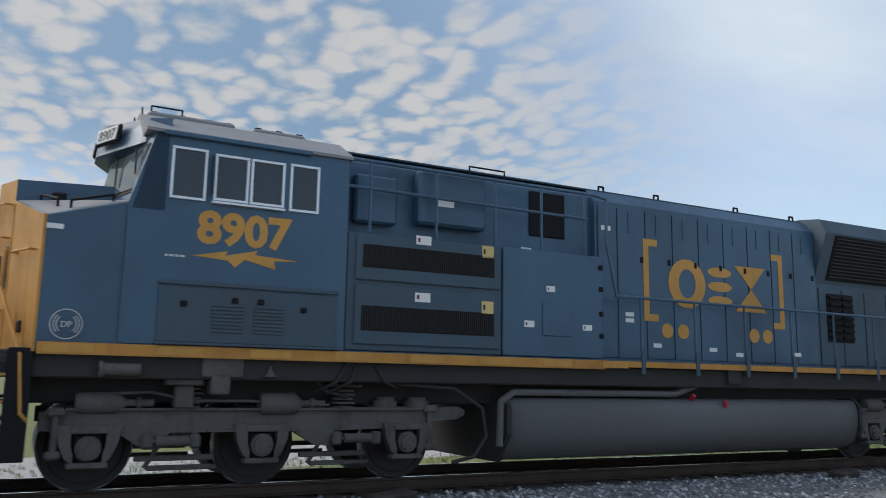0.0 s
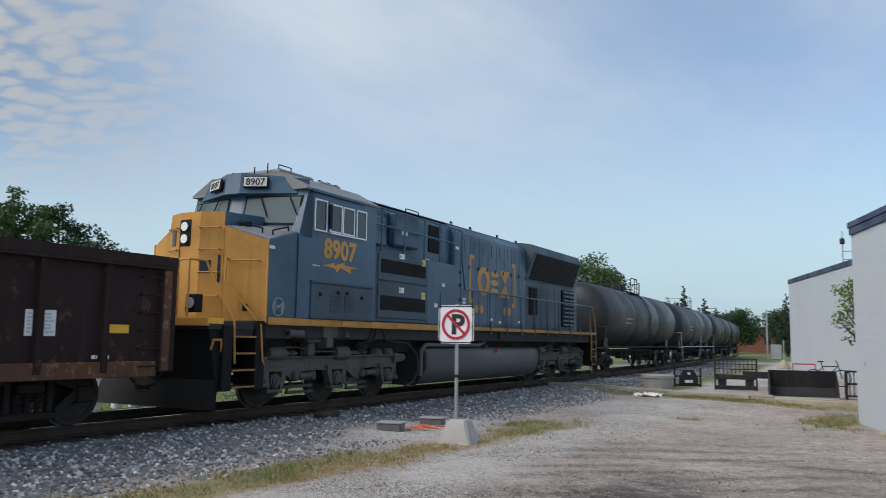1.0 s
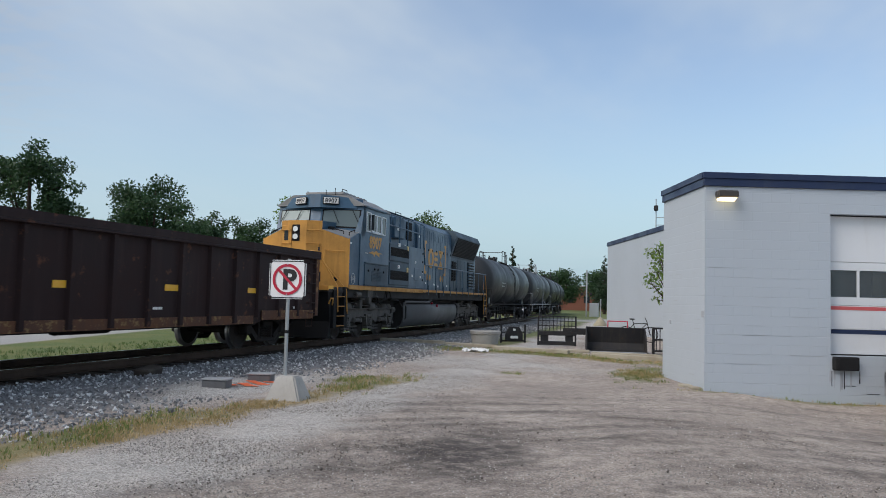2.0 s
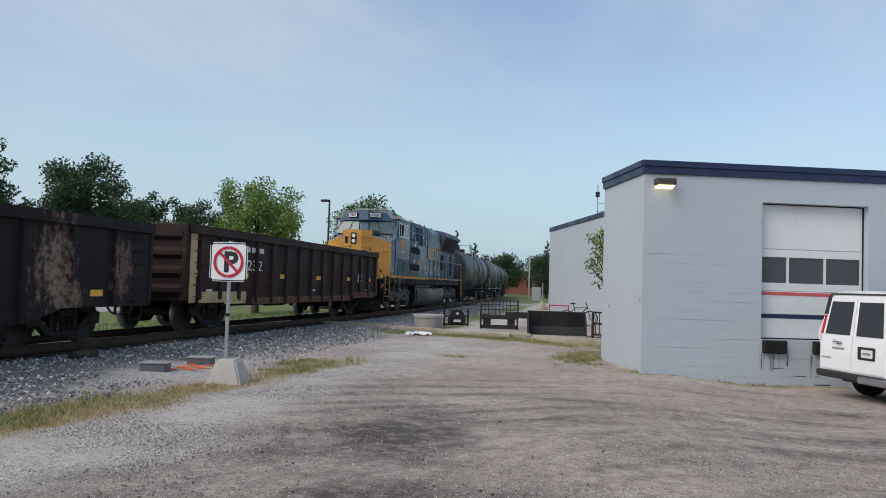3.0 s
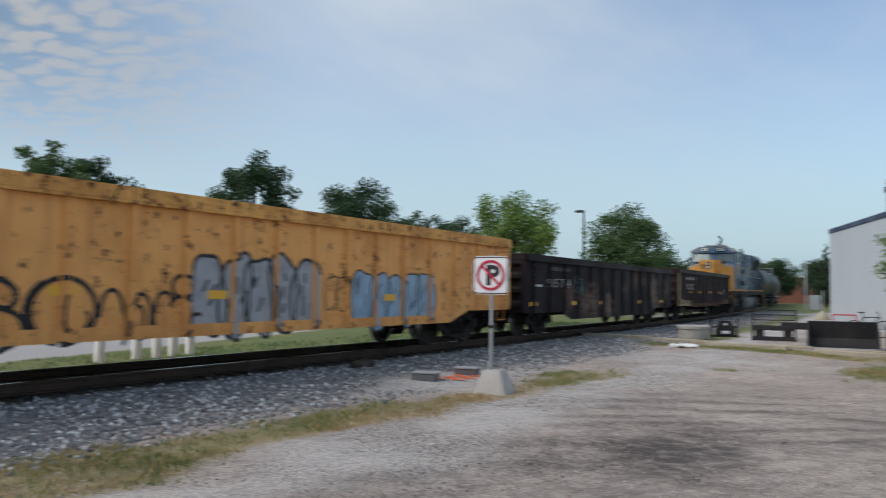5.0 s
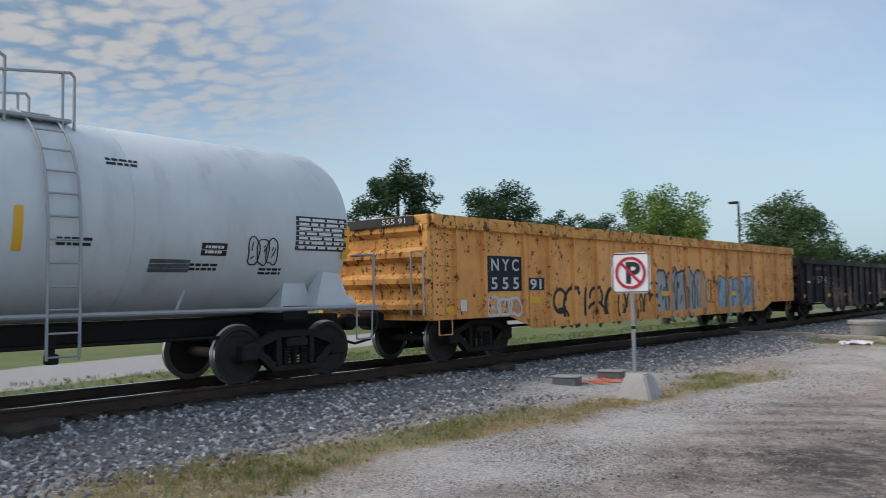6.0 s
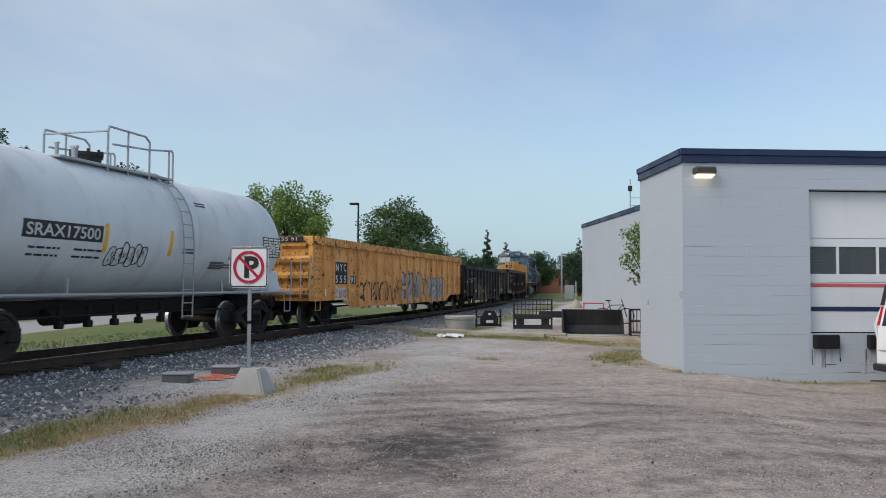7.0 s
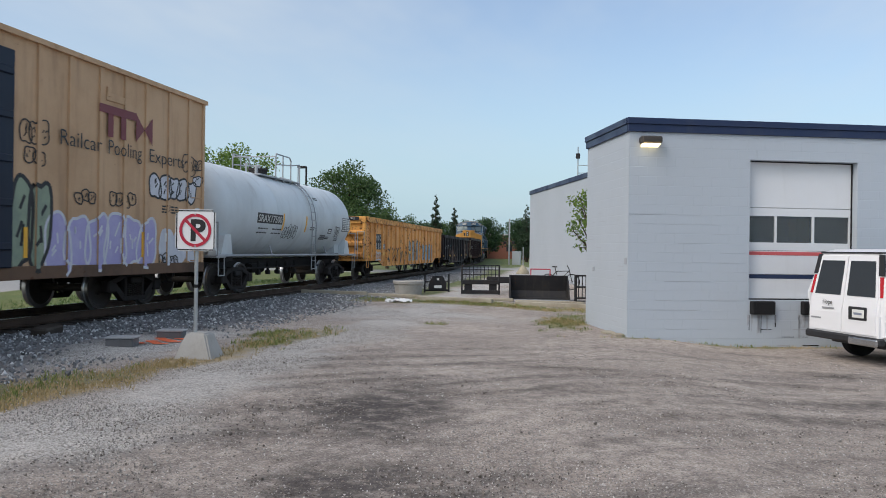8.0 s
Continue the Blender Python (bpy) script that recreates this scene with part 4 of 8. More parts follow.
def freight_truck_mesh(half, r):
    b = BM()
    for s in (-1, 1):
        x = s * 1.0
        for e in (-1, 1):
            box(b, (x, e * half, r + 0.03), (0.22, 0.30, 0.26), 0.03)
            prism(b, [(e * (half - 0.10), r + 0.16), (e * (half - 0.08), r + 0.02), (e * 0.44, 0.16), (e * 0.40, 0.30)] if e > 0 else
                  [(e * 0.40, 0.30), (e * 0.44, 0.16), (e * (half - 0.08), r + 0.02), (e * (half - 0.10), r + 0.16)], "x", x - 0.07, x + 0.07)
            prism(b, [(e * (half + 0.12), r + 0.14), (e * (half - 0.1), r + 0.20), (e * 0.36, 0.80), (e * 0.36, 0.68), (e * (half - 0.1), r + 0.08)] if e > 0 else
                  [(e * (half - 0.1), r + 0.08), (e * 0.36, 0.68), (e * 0.36, 0.80), (e * (half - 0.1), r + 0.20), (e * (half + 0.12), r + 0.14)], "x", x - 0.08, x + 0.08)
            box(b, (x, e * 0.33, 0.50), (0.14, 0.10, 0.50), 0.015)
        box(b, (x, 0, 0.75), (0.17, 0.80, 0.12), 0.02)
        box(b, (x, 0, 0.20), (0.18, 0.88, 0.10), 0.02)
        box(b, (x, 0, 0.61), (0.26, 0.42, 0.15), 0.03)
        for k in (-0.17, 0, 0.17):
            for i in range(6):
                rod(b, (x + s * 0.03, k, 0.262 + 0.046 * i), (x + s * 0.03, k, 0.284 + 0.046 * i), 0.072, 10)
            rod(b, (x, k, 0.25), (x, k, 0.54), 0.045, 8)
    box(b, (0, 0, 0.64), (2.0, 0.34, 0.24), 0.03)
    for e in (-1, 1):
        rod(b, (-0.85, e * 0.36, 0.42), (0.85, e * 0.36, 0.42), 0.05, 8)
    return b


TRUCK_DATA = {}


def freight_truck(car, y, half=0.89, r=0.457):
    if half not in TRUCK_DATA:
        ob = part("truck", freight_truck_mesh(half, r), FREIGHT_TRUCK, car, "dusty cast steel three-piece truck")
        TRUCK_DATA[half] = ob.data
    else:
        ob = tagged(new("truck", TRUCK_DATA[half]), "dusty cast steel three-piece truck")
        ob.parent = car
    ob.location = (0, y, 0)
    for e in (-1, 1):
        wheelset(ob, e * half, r)
    return ob


def coupler(car, y, way):
    b = BM()
    box(b, (0, y + way * 0.25, 0.85), (0.16, 0.70, 0.18), 0.03)
    box(b, (0.04, y + way * 0.62, 0.85), (0.30, 0.24, 0.30), 0.06)
    box(b, (0, y - way * 0.05, 0.85), (0.42, 0.20, 0.36), 0.03)
    pipe(b, [(0.30, y + way * 0.05, 0.78), (0.32, y + way * 0.3, 0.52), (0.24, y + way * 0.62, 0.45)], 0.025, 6)
    part("coupler", b, FREIGHT_UNDER, car)


def new_car(name, u0, u1, label, category):
    car = thing(name, pose(0, 0, 0), label, category, "cars of the passing train")
    TRAIN.append((car, (u0 + u1) / 2))
    return car, (u1 - u0) / 2


def ladder(name, car, x, y, z0, z1, width, count, material, along="y", r=0.012):
    for k in range(count):
        b = BM()
        z = z0 + (z1 - z0) * k / (count - 1)
        d = width / 2
        a, c = ((x + 0.06, y - d, z), (x + 0.06, y + d, z)) if along == "y" else ((x - d, y, z), (x + d, y, z))
        rod(b, a, c, r, 6)
        if along == "y":
            for e in (-d, d):
                rod(b, (x - 0.02, y + e, z), (x + 0.06, y + e, z), r, 6)
        part(name, b, material, car)


def blob(cy, cz, ry, rz, seed, n=18, rough=0.18, square=False):
    rng = random.Random(seed)
    ph = [rng.uniform(0, 6.28) for _ in range(3)]
    out = []
    for i in range(n):
        a = 2 * math.pi * i / n
        q = 3.2 if square else 2.0
        k = (abs(math.cos(a)) ** q + abs(math.sin(a)) ** q) ** (-1 / q)
        k *= 1 + rough * (math.sin(2 * a + ph[0]) + 0.7 * math.sin(3 * a + ph[1]) + 0.4 * math.sin(5 * a + ph[2]))
        out.append((cy + ry * k * math.cos(a), cz + rz * k * math.sin(a)))
    return out


def inside(o, y):
    """The lowest and highest place of an outline at y."""
    zs = []
    for (a, p), (c, q) in zip(o, o[1:] + o[:1]):
        if (a - y) * (c - y) < 0:
            zs.append(p + (q - p) * (y - a) / (c - a))
    return (min(zs), max(zs)) if len(zs) > 1 else None


def spray(car, x, y0, y1, z0, z1, count, fill, line, seed, label, thick=0.03, drips=False, posts=(), proud=0.077, half=0.05):
    """Bubble shapes sprayed on a side and over its posts: outlines, and fills where given."""
    w = (y1 - y0) / count
    fills, lines = BM(), BM()
    rng = random.Random(seed)

    def stroke(a, p, c, q, t, lay):
        d = math.hypot(c - a, q - p) or 1
        n = max(1, int(d / 0.05)) if posts else 1
        nx, nz = -(q - p) / d * t / 2, (c - a) / d * t / 2
        for j in range(n):
            a1, p1, c1_, q1 = a + (c - a) * j / n, p + (q - p) * j / n, a + (c - a) * (j + 1) / n, p + (q - p) * (j + 1) / n
            on = any(abs((a1 + c1_) / 2 - v) < half + 0.02 for v in posts)
            xx = lay + (proud if on else 0)
            prism(lines, [(a1 - nx, p1 - nz), (c1_ - nx, q1 - nz), (c1_ + nx, q1 + nz), (a1 + nx, p1 + nz)], "x", xx + 0.003, xx + 0.006)

    for i in range(count):
        cy, cz = y0 + (i + 0.5) * w, (z0 + z1) / 2 + rng.uniform(-0.05, 0.05)
        o = blob(cy, cz, w * 0.60, (z1 - z0) * 0.52, seed * 31 + i, 24, 0.10, True)
        lay = x + 0.001 * (i % 3)
        if fill:
            prism(fills, o, "x", lay, lay + 0.003)
            for v in posts:
                got = inside(o, v)
                if got:
                    prism(fills, [(v - half, got[0]), (v + half, got[0]), (v + half, got[1]), (v - half, got[1])], "x", lay + proud, lay + proud + 0.003)
        if line:
            for (a, p), (c, q) in zip(o, o[1:] + o[:1]):
                stroke(a, p, c, q, thick, lay)
            for _ in range(3):
                a, p = cy + rng.uniform(-0.3, 0.15) * w, cz + rng.uniform(-0.32, 0.2) * (z1 - z0)
                stroke(a, p, a + rng.uniform(-0.1, 0.3) * w, p + rng.uniform(0.08, 0.3) * (z1 - z0), thick * 0.8, lay)
        if drips and fill:
            for _ in range(3):
                a = cy + rng.uniform(-0.4, 0.4) * w
                p = z0 + rng.uniform(0.0, 0.1)
                prism(fills, [(a - 0.012, p), (a + 0.012, p), (a + 0.01, p + 0.25), (a - 0.01, p + 0.25)], "x", x + 0.003, x + 0.005)
    first = None
    if fill:
        first = part("graffiti_fill", fills, fill, car, label)
    else:
        fills.free()
    if line:
        part("graffiti_line", lines, line, first or car, "" if first else label)
    else:
        lines.free()


def bars(name, car, x, y0, y1, z0, z1, rows, material, seed=1, label=""):
    """Small print that cannot be read, as plain bars."""
    b = BM()
    rng = random.Random(seed)
    h = (z1 - z0) / rows
    for i in range(rows):
        y = y0
        while y < y1 - 0.03:
            w = min(rng.uniform(0.08, 0.3) * max(0.25, (y1 - y0)), y1 - y)
            box(b, (x, y + w / 2, z0 + (i + 0.5) * h), (0.004, w, h * 0.55))
            y += w + 0.05 * (y1 - y0)
    return part(name, b, material, car, label)


# ---------------------------------------------------------------- gondolas


def gondola(u0, u1, top, end_low, belly, taper0, taper1, posts, paint, sill_paint, label, deep_rim=0.16, rim=None):
    """An open gondola: plates, posts, top chord, ribbed ends, floor, belly that drops between the trucks."""
    car, h = new_car("gondola_car", u0, u1, label, "gondola car")
    uc = (u0 + u1) / 2
    X = 1.53
    shape = [(-h, end_low), (-h + taper0, end_low), (-h + taper0 + 0.9, belly), (h - taper1 - 0.9, belly), (h - taper1, end_low), (h, end_low), (h, top), (-h, top)]
    for s in (1, -1):
        b = BM()
        prism(b, shape, "x", s * X - 0.03, s * X)
        part("side_plate", b, paint, car)
        b = BM()
        prism(b, [(-h - 0.02, top - deep_rim), (h + 0.02, top - deep_rim), (h + 0.02, top), (-h - 0.02, top)], "x", s * (X + 0.045) - 0.075, s * (X + 0.045) + 0.05)
        box(b, (s * (X + 0.07), 0, top - deep_rim - 0.03), (0.10, 2 * h, 0.05), 0.01)
        part("top_chord", b, rim or paint, car)
        b = BM()
        prism(b, [(-h + taper0 + 0.95, belly), (h - taper1 - 0.95, belly), (h - taper1 - 0.95, belly + 0.20), (-h + taper0 + 0.95, belly + 0.20)], "x", s * (X + 0.012) - 0.012, s * (X + 0.012) + 0.012)
        part("side_sill", b, sill_paint, car)
        for u in posts:
            y = u - uc
            low = belly + 0.03 if -h + taper0 + 0.9 < y < h - taper1 - 0.9 else end_low + 0.02
            b = BM()
            z1 = top - deep_rim - 0.05
            prism(b, [(s * X, y - 0.085), (s * (X + 0.075), y - 0.05), (s * (X + 0.075), y + 0.05), (s * X, y + 0.085)], "z", low, z1)
            part("side_post", b, paint, car)
    b = BM()
    box(b, (0, 0, end_low + 0.22), (3.0, 2 * h - 0.1, 0.08))
    part("floor_plate", b, RUSTY_SILL, car)
    b = BM()
    box(b, (0, 0, 0.86), (0.55, 2 * h + 0.3, 0.32), 0.02)
    for k in range(5):
        box(b, (0, -h * 0.6 + k * h * 0.3, 0.93), (2.5, 0.15, 0.2), 0.02)
    rod(b, (0.55, -1.2, 0.72), (0.55, 0.2, 0.72), 0.2, 14)
    pipe(b, [(0.9, -h + 2.4, 0.62), (0.9, h - 2.4, 0.62)], 0.03, 6)
    part("underframe", b, FREIGHT_UNDER, car)
    for e in (-1, 1):
        y = e * h
        b = BM()
        box(b, (0, y - e * 0.02, (end_low + top) / 2), (3.06, 0.05, top - end_low))
        box(b, (0, y + e * 0.03, top - 0.1), (3.1, 0.16, 0.2), 0.02)
        k = 4
        for i in range(k):
            z = end_low + 0.25 + (top - end_low - 0.5) * i / (k - 1)
            prism(b, [(y + e * 0.02, z - 0.14), (y + e * 0.12, z - 0.05), (y + e * 0.12, z + 0.05), (y + e * 0.02, z + 0.14)], "x", -1.42, 1.42)
        for s in (-1, 1):
            box(b, (s * 1.47, y + e * 0.03, (end_low + top) / 2), (0.16, 0.14, top - end_low), 0.02)
        part("end_wall", b, rim or paint, car)
        coupler(car, y + e * 0.12, e)
        ladder("grab_iron", car, X + 0.01, y - e * 0.42, end_low + 0.1, top - 0.35, 0.42, 6, paint)
        b = BM()
        pipe(b, [(X - 0.02, y - e * 0.22, end_low), (X - 0.02, y - e * 0.22, end_low - 0.28), (X - 0.02, y - e * 0.60, end_low - 0.28), (X - 0.02, y - e * 0.60, end_low)], 0.014, 6)
        part("sill_step", b, paint, car)
        freight_truck(car, e * (h - 2.05))
    return car, uc


def reflector(car, x, y, z, w=0.44, h=0.13, material=None):
    b = BM()
    box(b, (x, y, z), (0.006, w, h))
    part("reflector_patch", b, material or REFLECTIVE, car, "yellow reflective patch")


g1, c1 = gondola(-17.42, -1.86, 2.64, 0.80, 0.66, 2.6, 2.6, [-16.9 + 1.06 * i for i in range(15)], BROWN_GON, RUSTY_SILL, "dark brown rusty steel gondola car with vertical posts")
for u in (-17.0, -14.4, -11.77, -8.72, -5.47, -2.89):
    reflector(g1, 1.536, u - c1, 1.47)
note = boxes("notice", STICKER, g1, [((1.536, -4.14 - c1, 1.53), (0.006, 0.46, 0.36))], 0, "torn white paper notice")
bars("notice_print", note, 1.541, -4.34 - c1, -3.94 - c1, 1.38, 1.68, 6, NOTICE_PRINT, 4)
for u in (-16.2, -9.0, -3.0):
    bars("stencil", g1, 1.536, u - 0.3 - c1, u - c1, 1.0, 1.1, 1, STICKER, 5)
bars("reporting_marks", g1, 1.536, -15.3 - c1, -13.2 - c1, 2.05, 2.3, 1, WHITE_INK, 6)
lettering("car_number", "708232", 0.42, WHITE_INK, g1, (1.54, -14.3 - c1, 1.75), width=2.0)
boxes("cream_panel", CREAM_PATCH, g1, [((1.547, -15.6 - c1, 0.88), (0.012, 2.6, 0.28)), ((1.57, -17.25 - c1, 1.6), (0.012, 0.30, 1.7))])
for u in (-2.0,):
    boxes("corner_post", RUSTY_SILL, g1, [((1.575, u - c1, 1.7), (0.07, 0.16, 1.75)), ((1.57, -3.6 - c1, 0.86), (0.03, 2.9, 0.24))], 0.01)

g2, c2 = gondola(-36.15, -19.0, 2.50, 0.72, 0.46, 2.9, 2.7, [-35.6 + 1.28 * i for i in range(13)], BROWN_GON_B, BROWN_GON_B, "black-brown peeling steel gondola car with rust patches")
for u in (-35.6, -32.1, -29.25, -24.25, -20.75):
    reflector(g2, 1.536, u - c2, 1.0, 0.55 if u < -35 else 0.38)
lettering("car_number", "915 724", 0.40, WORN_INK, g2, (1.54, -33.5 - c2, 1.66), width=2.0)
bars("reporting_marks", g2, 1.536, -34.3 - c2, -32.5 - c2, 2.00, 2.22, 1, FADED_INK, 8)
bars("stencil", g2, 1.536, -35.5 - c2, -34.9 - c2, 1.5, 1.62, 1, STICKER, 9)
spray(g2, 1.534, -32.0 - c2, -31.3 - c2, 1.35, 1.85, 3, None, plain("teal_spray", (0.12, 0.32, 0.34), 0.5), 5, "small teal spray tag", 0.02)
yposts = [-57.2, -56.35, -54.95, -54.0, -52.96, -51.93, -50.96, -49.9, -48.87, -47.83, -46.77, -45.72, -44.71, -43.71, -42.67, -41.55, -40.4, -39.2, -38.1]
g3, c3 = gondola(-57.9, -37.38, 2.84, 0.86, 0.58, 2.45, 2.3, yposts, YELLOW_GON, YELLOW_GON, "faded orange-yellow gondola car with rust and spray paint", 0.2, YELLOW_RIM)
boxes("number_board", painted("navy_board", (0.010, 0.016, 0.030), 0.5, (0.03, 0.03, 0.03), 0.4), g3, [((1.537, -55.64 - c3, 1.745), (0.008, 1.20, 0.72)), ((1.537, -54.47 - c3, 1.53), (0.008, 0.58, 0.27))])
lettering("reporting_mark", "N Y C", 0.34, WHITE_INK, g3, (1.545, -55.62 - c3, 1.93), width=0.95, bold=0.006)
lettering("car_number", "5 5 5", 0.34, WHITE_INK, g3, (1.545, -55.62 - c3, 1.55), width=0.95, bold=0.006)
lettering("car_number", "91", 0.30, WHITE_INK, g3, (1.545, -54.47 - c3, 1.53), width=0.42, bold=0.006)
# rounded black outlines: middle, half sizes, from and to in degrees, line width
for u, z, ru, rz, a0, a1, wd in (
        (-50.97, 1.02, 0.50, 0.46, 0, 360, 0.075), (-51.02, 1.02, 0.50, 0.44, 120, 245, 0.11), (-50.80, 0.90, 0.22, 0.18, 180, 400, 0.05), (-50.95, 0.98, 0.05, 0.26, 90, 270, 0.05),
        (-51.95, 1.22, 0.30, 0.22, -60, 190, 0.08), (-51.95, 0.80, 0.42, 0.28, -90, 150, 0.08), (-52.4, 0.98, 0.06, 0.46, 90, 270, 0.09),
        (-53.0, 1.0, 0.40, 0.44, 40, 320, 0.09), (-53.55, 1.15, 0.26, 0.26, 0, 330, 0.08), (-53.5, 0.76, 0.30, 0.20, -100, 120, 0.08),
        (-50.22, 0.92, 0.20, 0.40, 10, 180, 0.06), (-50.02, 0.75, 0.06, 0.24, -90, 90, 0.06), (-49.72, 0.92, 0.20, 0.34, -100, 150, 0.06), (-49.74, 0.90, 0.09, 0.18, 0, 360, 0.05),
        (-49.28, 0.95, 0.20, 0.34, 30, 330, 0.06), (-48.95, 1.38, 0.19, 0.17, 0, 360, 0.06), (-48.98, 0.90, 0.24, 0.32, -70, 150, 0.06), (-48.62, 0.72, 0.16, 0.22, 60, 230, 0.06)):
    b = BM()
    turns = max(6, int((a1 - a0) / 14))
    for k in range(turns):
        e0, e1 = radians(a0 + (a1 - a0) * k / turns), radians(a0 + (a1 - a0) * (k + 1) / turns)
        p0, p1 = (u - c3 + ru * math.cos(e0), z + rz * math.sin(e0)), (u - c3 + ru * math.cos(e1), z + rz * math.sin(e1))
        d = math.hypot(p1[0] - p0[0], p1[1] - p0[1])
        nx, nz = -(p1[1] - p0[1]) / d * wd / 2, (p1[0] - p0[0]) / d * wd / 2
        on = any(abs((p0[0] + p1[0]) / 2 + c3 - v) < 0.07 for v in yposts)
        xx = 1.537 + (0.077 if on else 0)
        prism(b, [(p0[0] - nx, p0[1] - nz), (p1[0] - nx, p1[1] - nz), (p1[0] + nx, p1[1] + nz), (p0[0] + nx, p0[1] + nz)], "x", xx, xx + 0.003)
    part("graffiti_line", b, BLACK_INK, g3, "black spray-painted curve")
spray(g3, 1.534, -48.7 - c3, -45.7 - c3, 0.60, 1.92, 5, GREY_SPRAY, BLACK_INK, 14, "weathered silver-blue spray-painted shapes", 0.06, True, posts=[u - c3 for u in yposts])
spray(g3, 1.534, -44.5 - c3, -41.4 - c3, 0.60, 1.72, 5, BLUE_SPRAY, BLACK_INK, 15, "weathered pale blue spray-painted shapes", 0.035, True, posts=[u - c3 for u in yposts])
spray(g3, 1.534, -56.2 - c3, -55.1 - c3, 0.92, 1.25, 3, None, WHITE_SPRAY, 16, "white spray scrawl", 0.06, posts=[u - c3 for u in yposts])
spray(g3, 1.534, -45.4 - c3, -44.7 - c3, 1.0, 1.6, 2, None, BLACK_INK, 17, "small black spray tag", 0.025, posts=[u - c3 for u in yposts])
for u, z in ((-54.55, 1.18), (-57.3, 1.05), (-48.2, 1.25), (-43.2, 1.2), (-51.0, 1.3)):
    reflector(g3, 1.541, u - c3, z, 0.42, 0.14)
boxes("placard", STICKER, g3, [((1.54, -57.0 - c3, 1.12), (0.012, 0.22, 0.22))], 0.004)
boxes("end_board", BLACK_INK, g3, [((0.3, -57.9 - c3 - 0.16, 2.74), (1.9, 0.02, 0.17))], 0.004)
lettering("end_number", "555 91", 0.14, WHITE_INK, g3, (0.75, -57.9 - c3 - 0.175, 2.74), "-y", width=0.62)
rng = random.Random(4)
# rivets and holes along the ends and the posts
b = BM()
for u in (-57.75, -57.45, -56.15, -37.6, -37.9):
    for k in range(13):
        z = 0.98 + k * 0.135
        box(b, (1.54, u - c3 + 0.02 * ((k * 7) % 3 - 1), z), (0.02, 0.035, 0.035), 0.008)
for k in range(70):
    u = -57 + rng.random() * 19.2
    box(b, (1.533, u - c3, rng.uniform(0.8, 2.55)), (0.006, rng.uniform(0.02, 0.06), rng.uniform(0.02, 0.07)), 0.002)
tagged(part("rivets", b, RUSTY_SILL, g3, "rusted rivets and scabs"), kind="stuff")
b = BM()
pipe(b, [(1.2, -57.9 - c3 - 0.2, 0.95), (1.2, -57.9 - c3 - 0.2, 2.15), (1.5, -57.9 - c3 - 0.2, 2.15), (1.5, -57.9 - c3 - 0.2, 0.95)], 0.018, 6)
part("end_handrail", b, GALV, g3)

# ---------------------------------------------------------------- tank cars


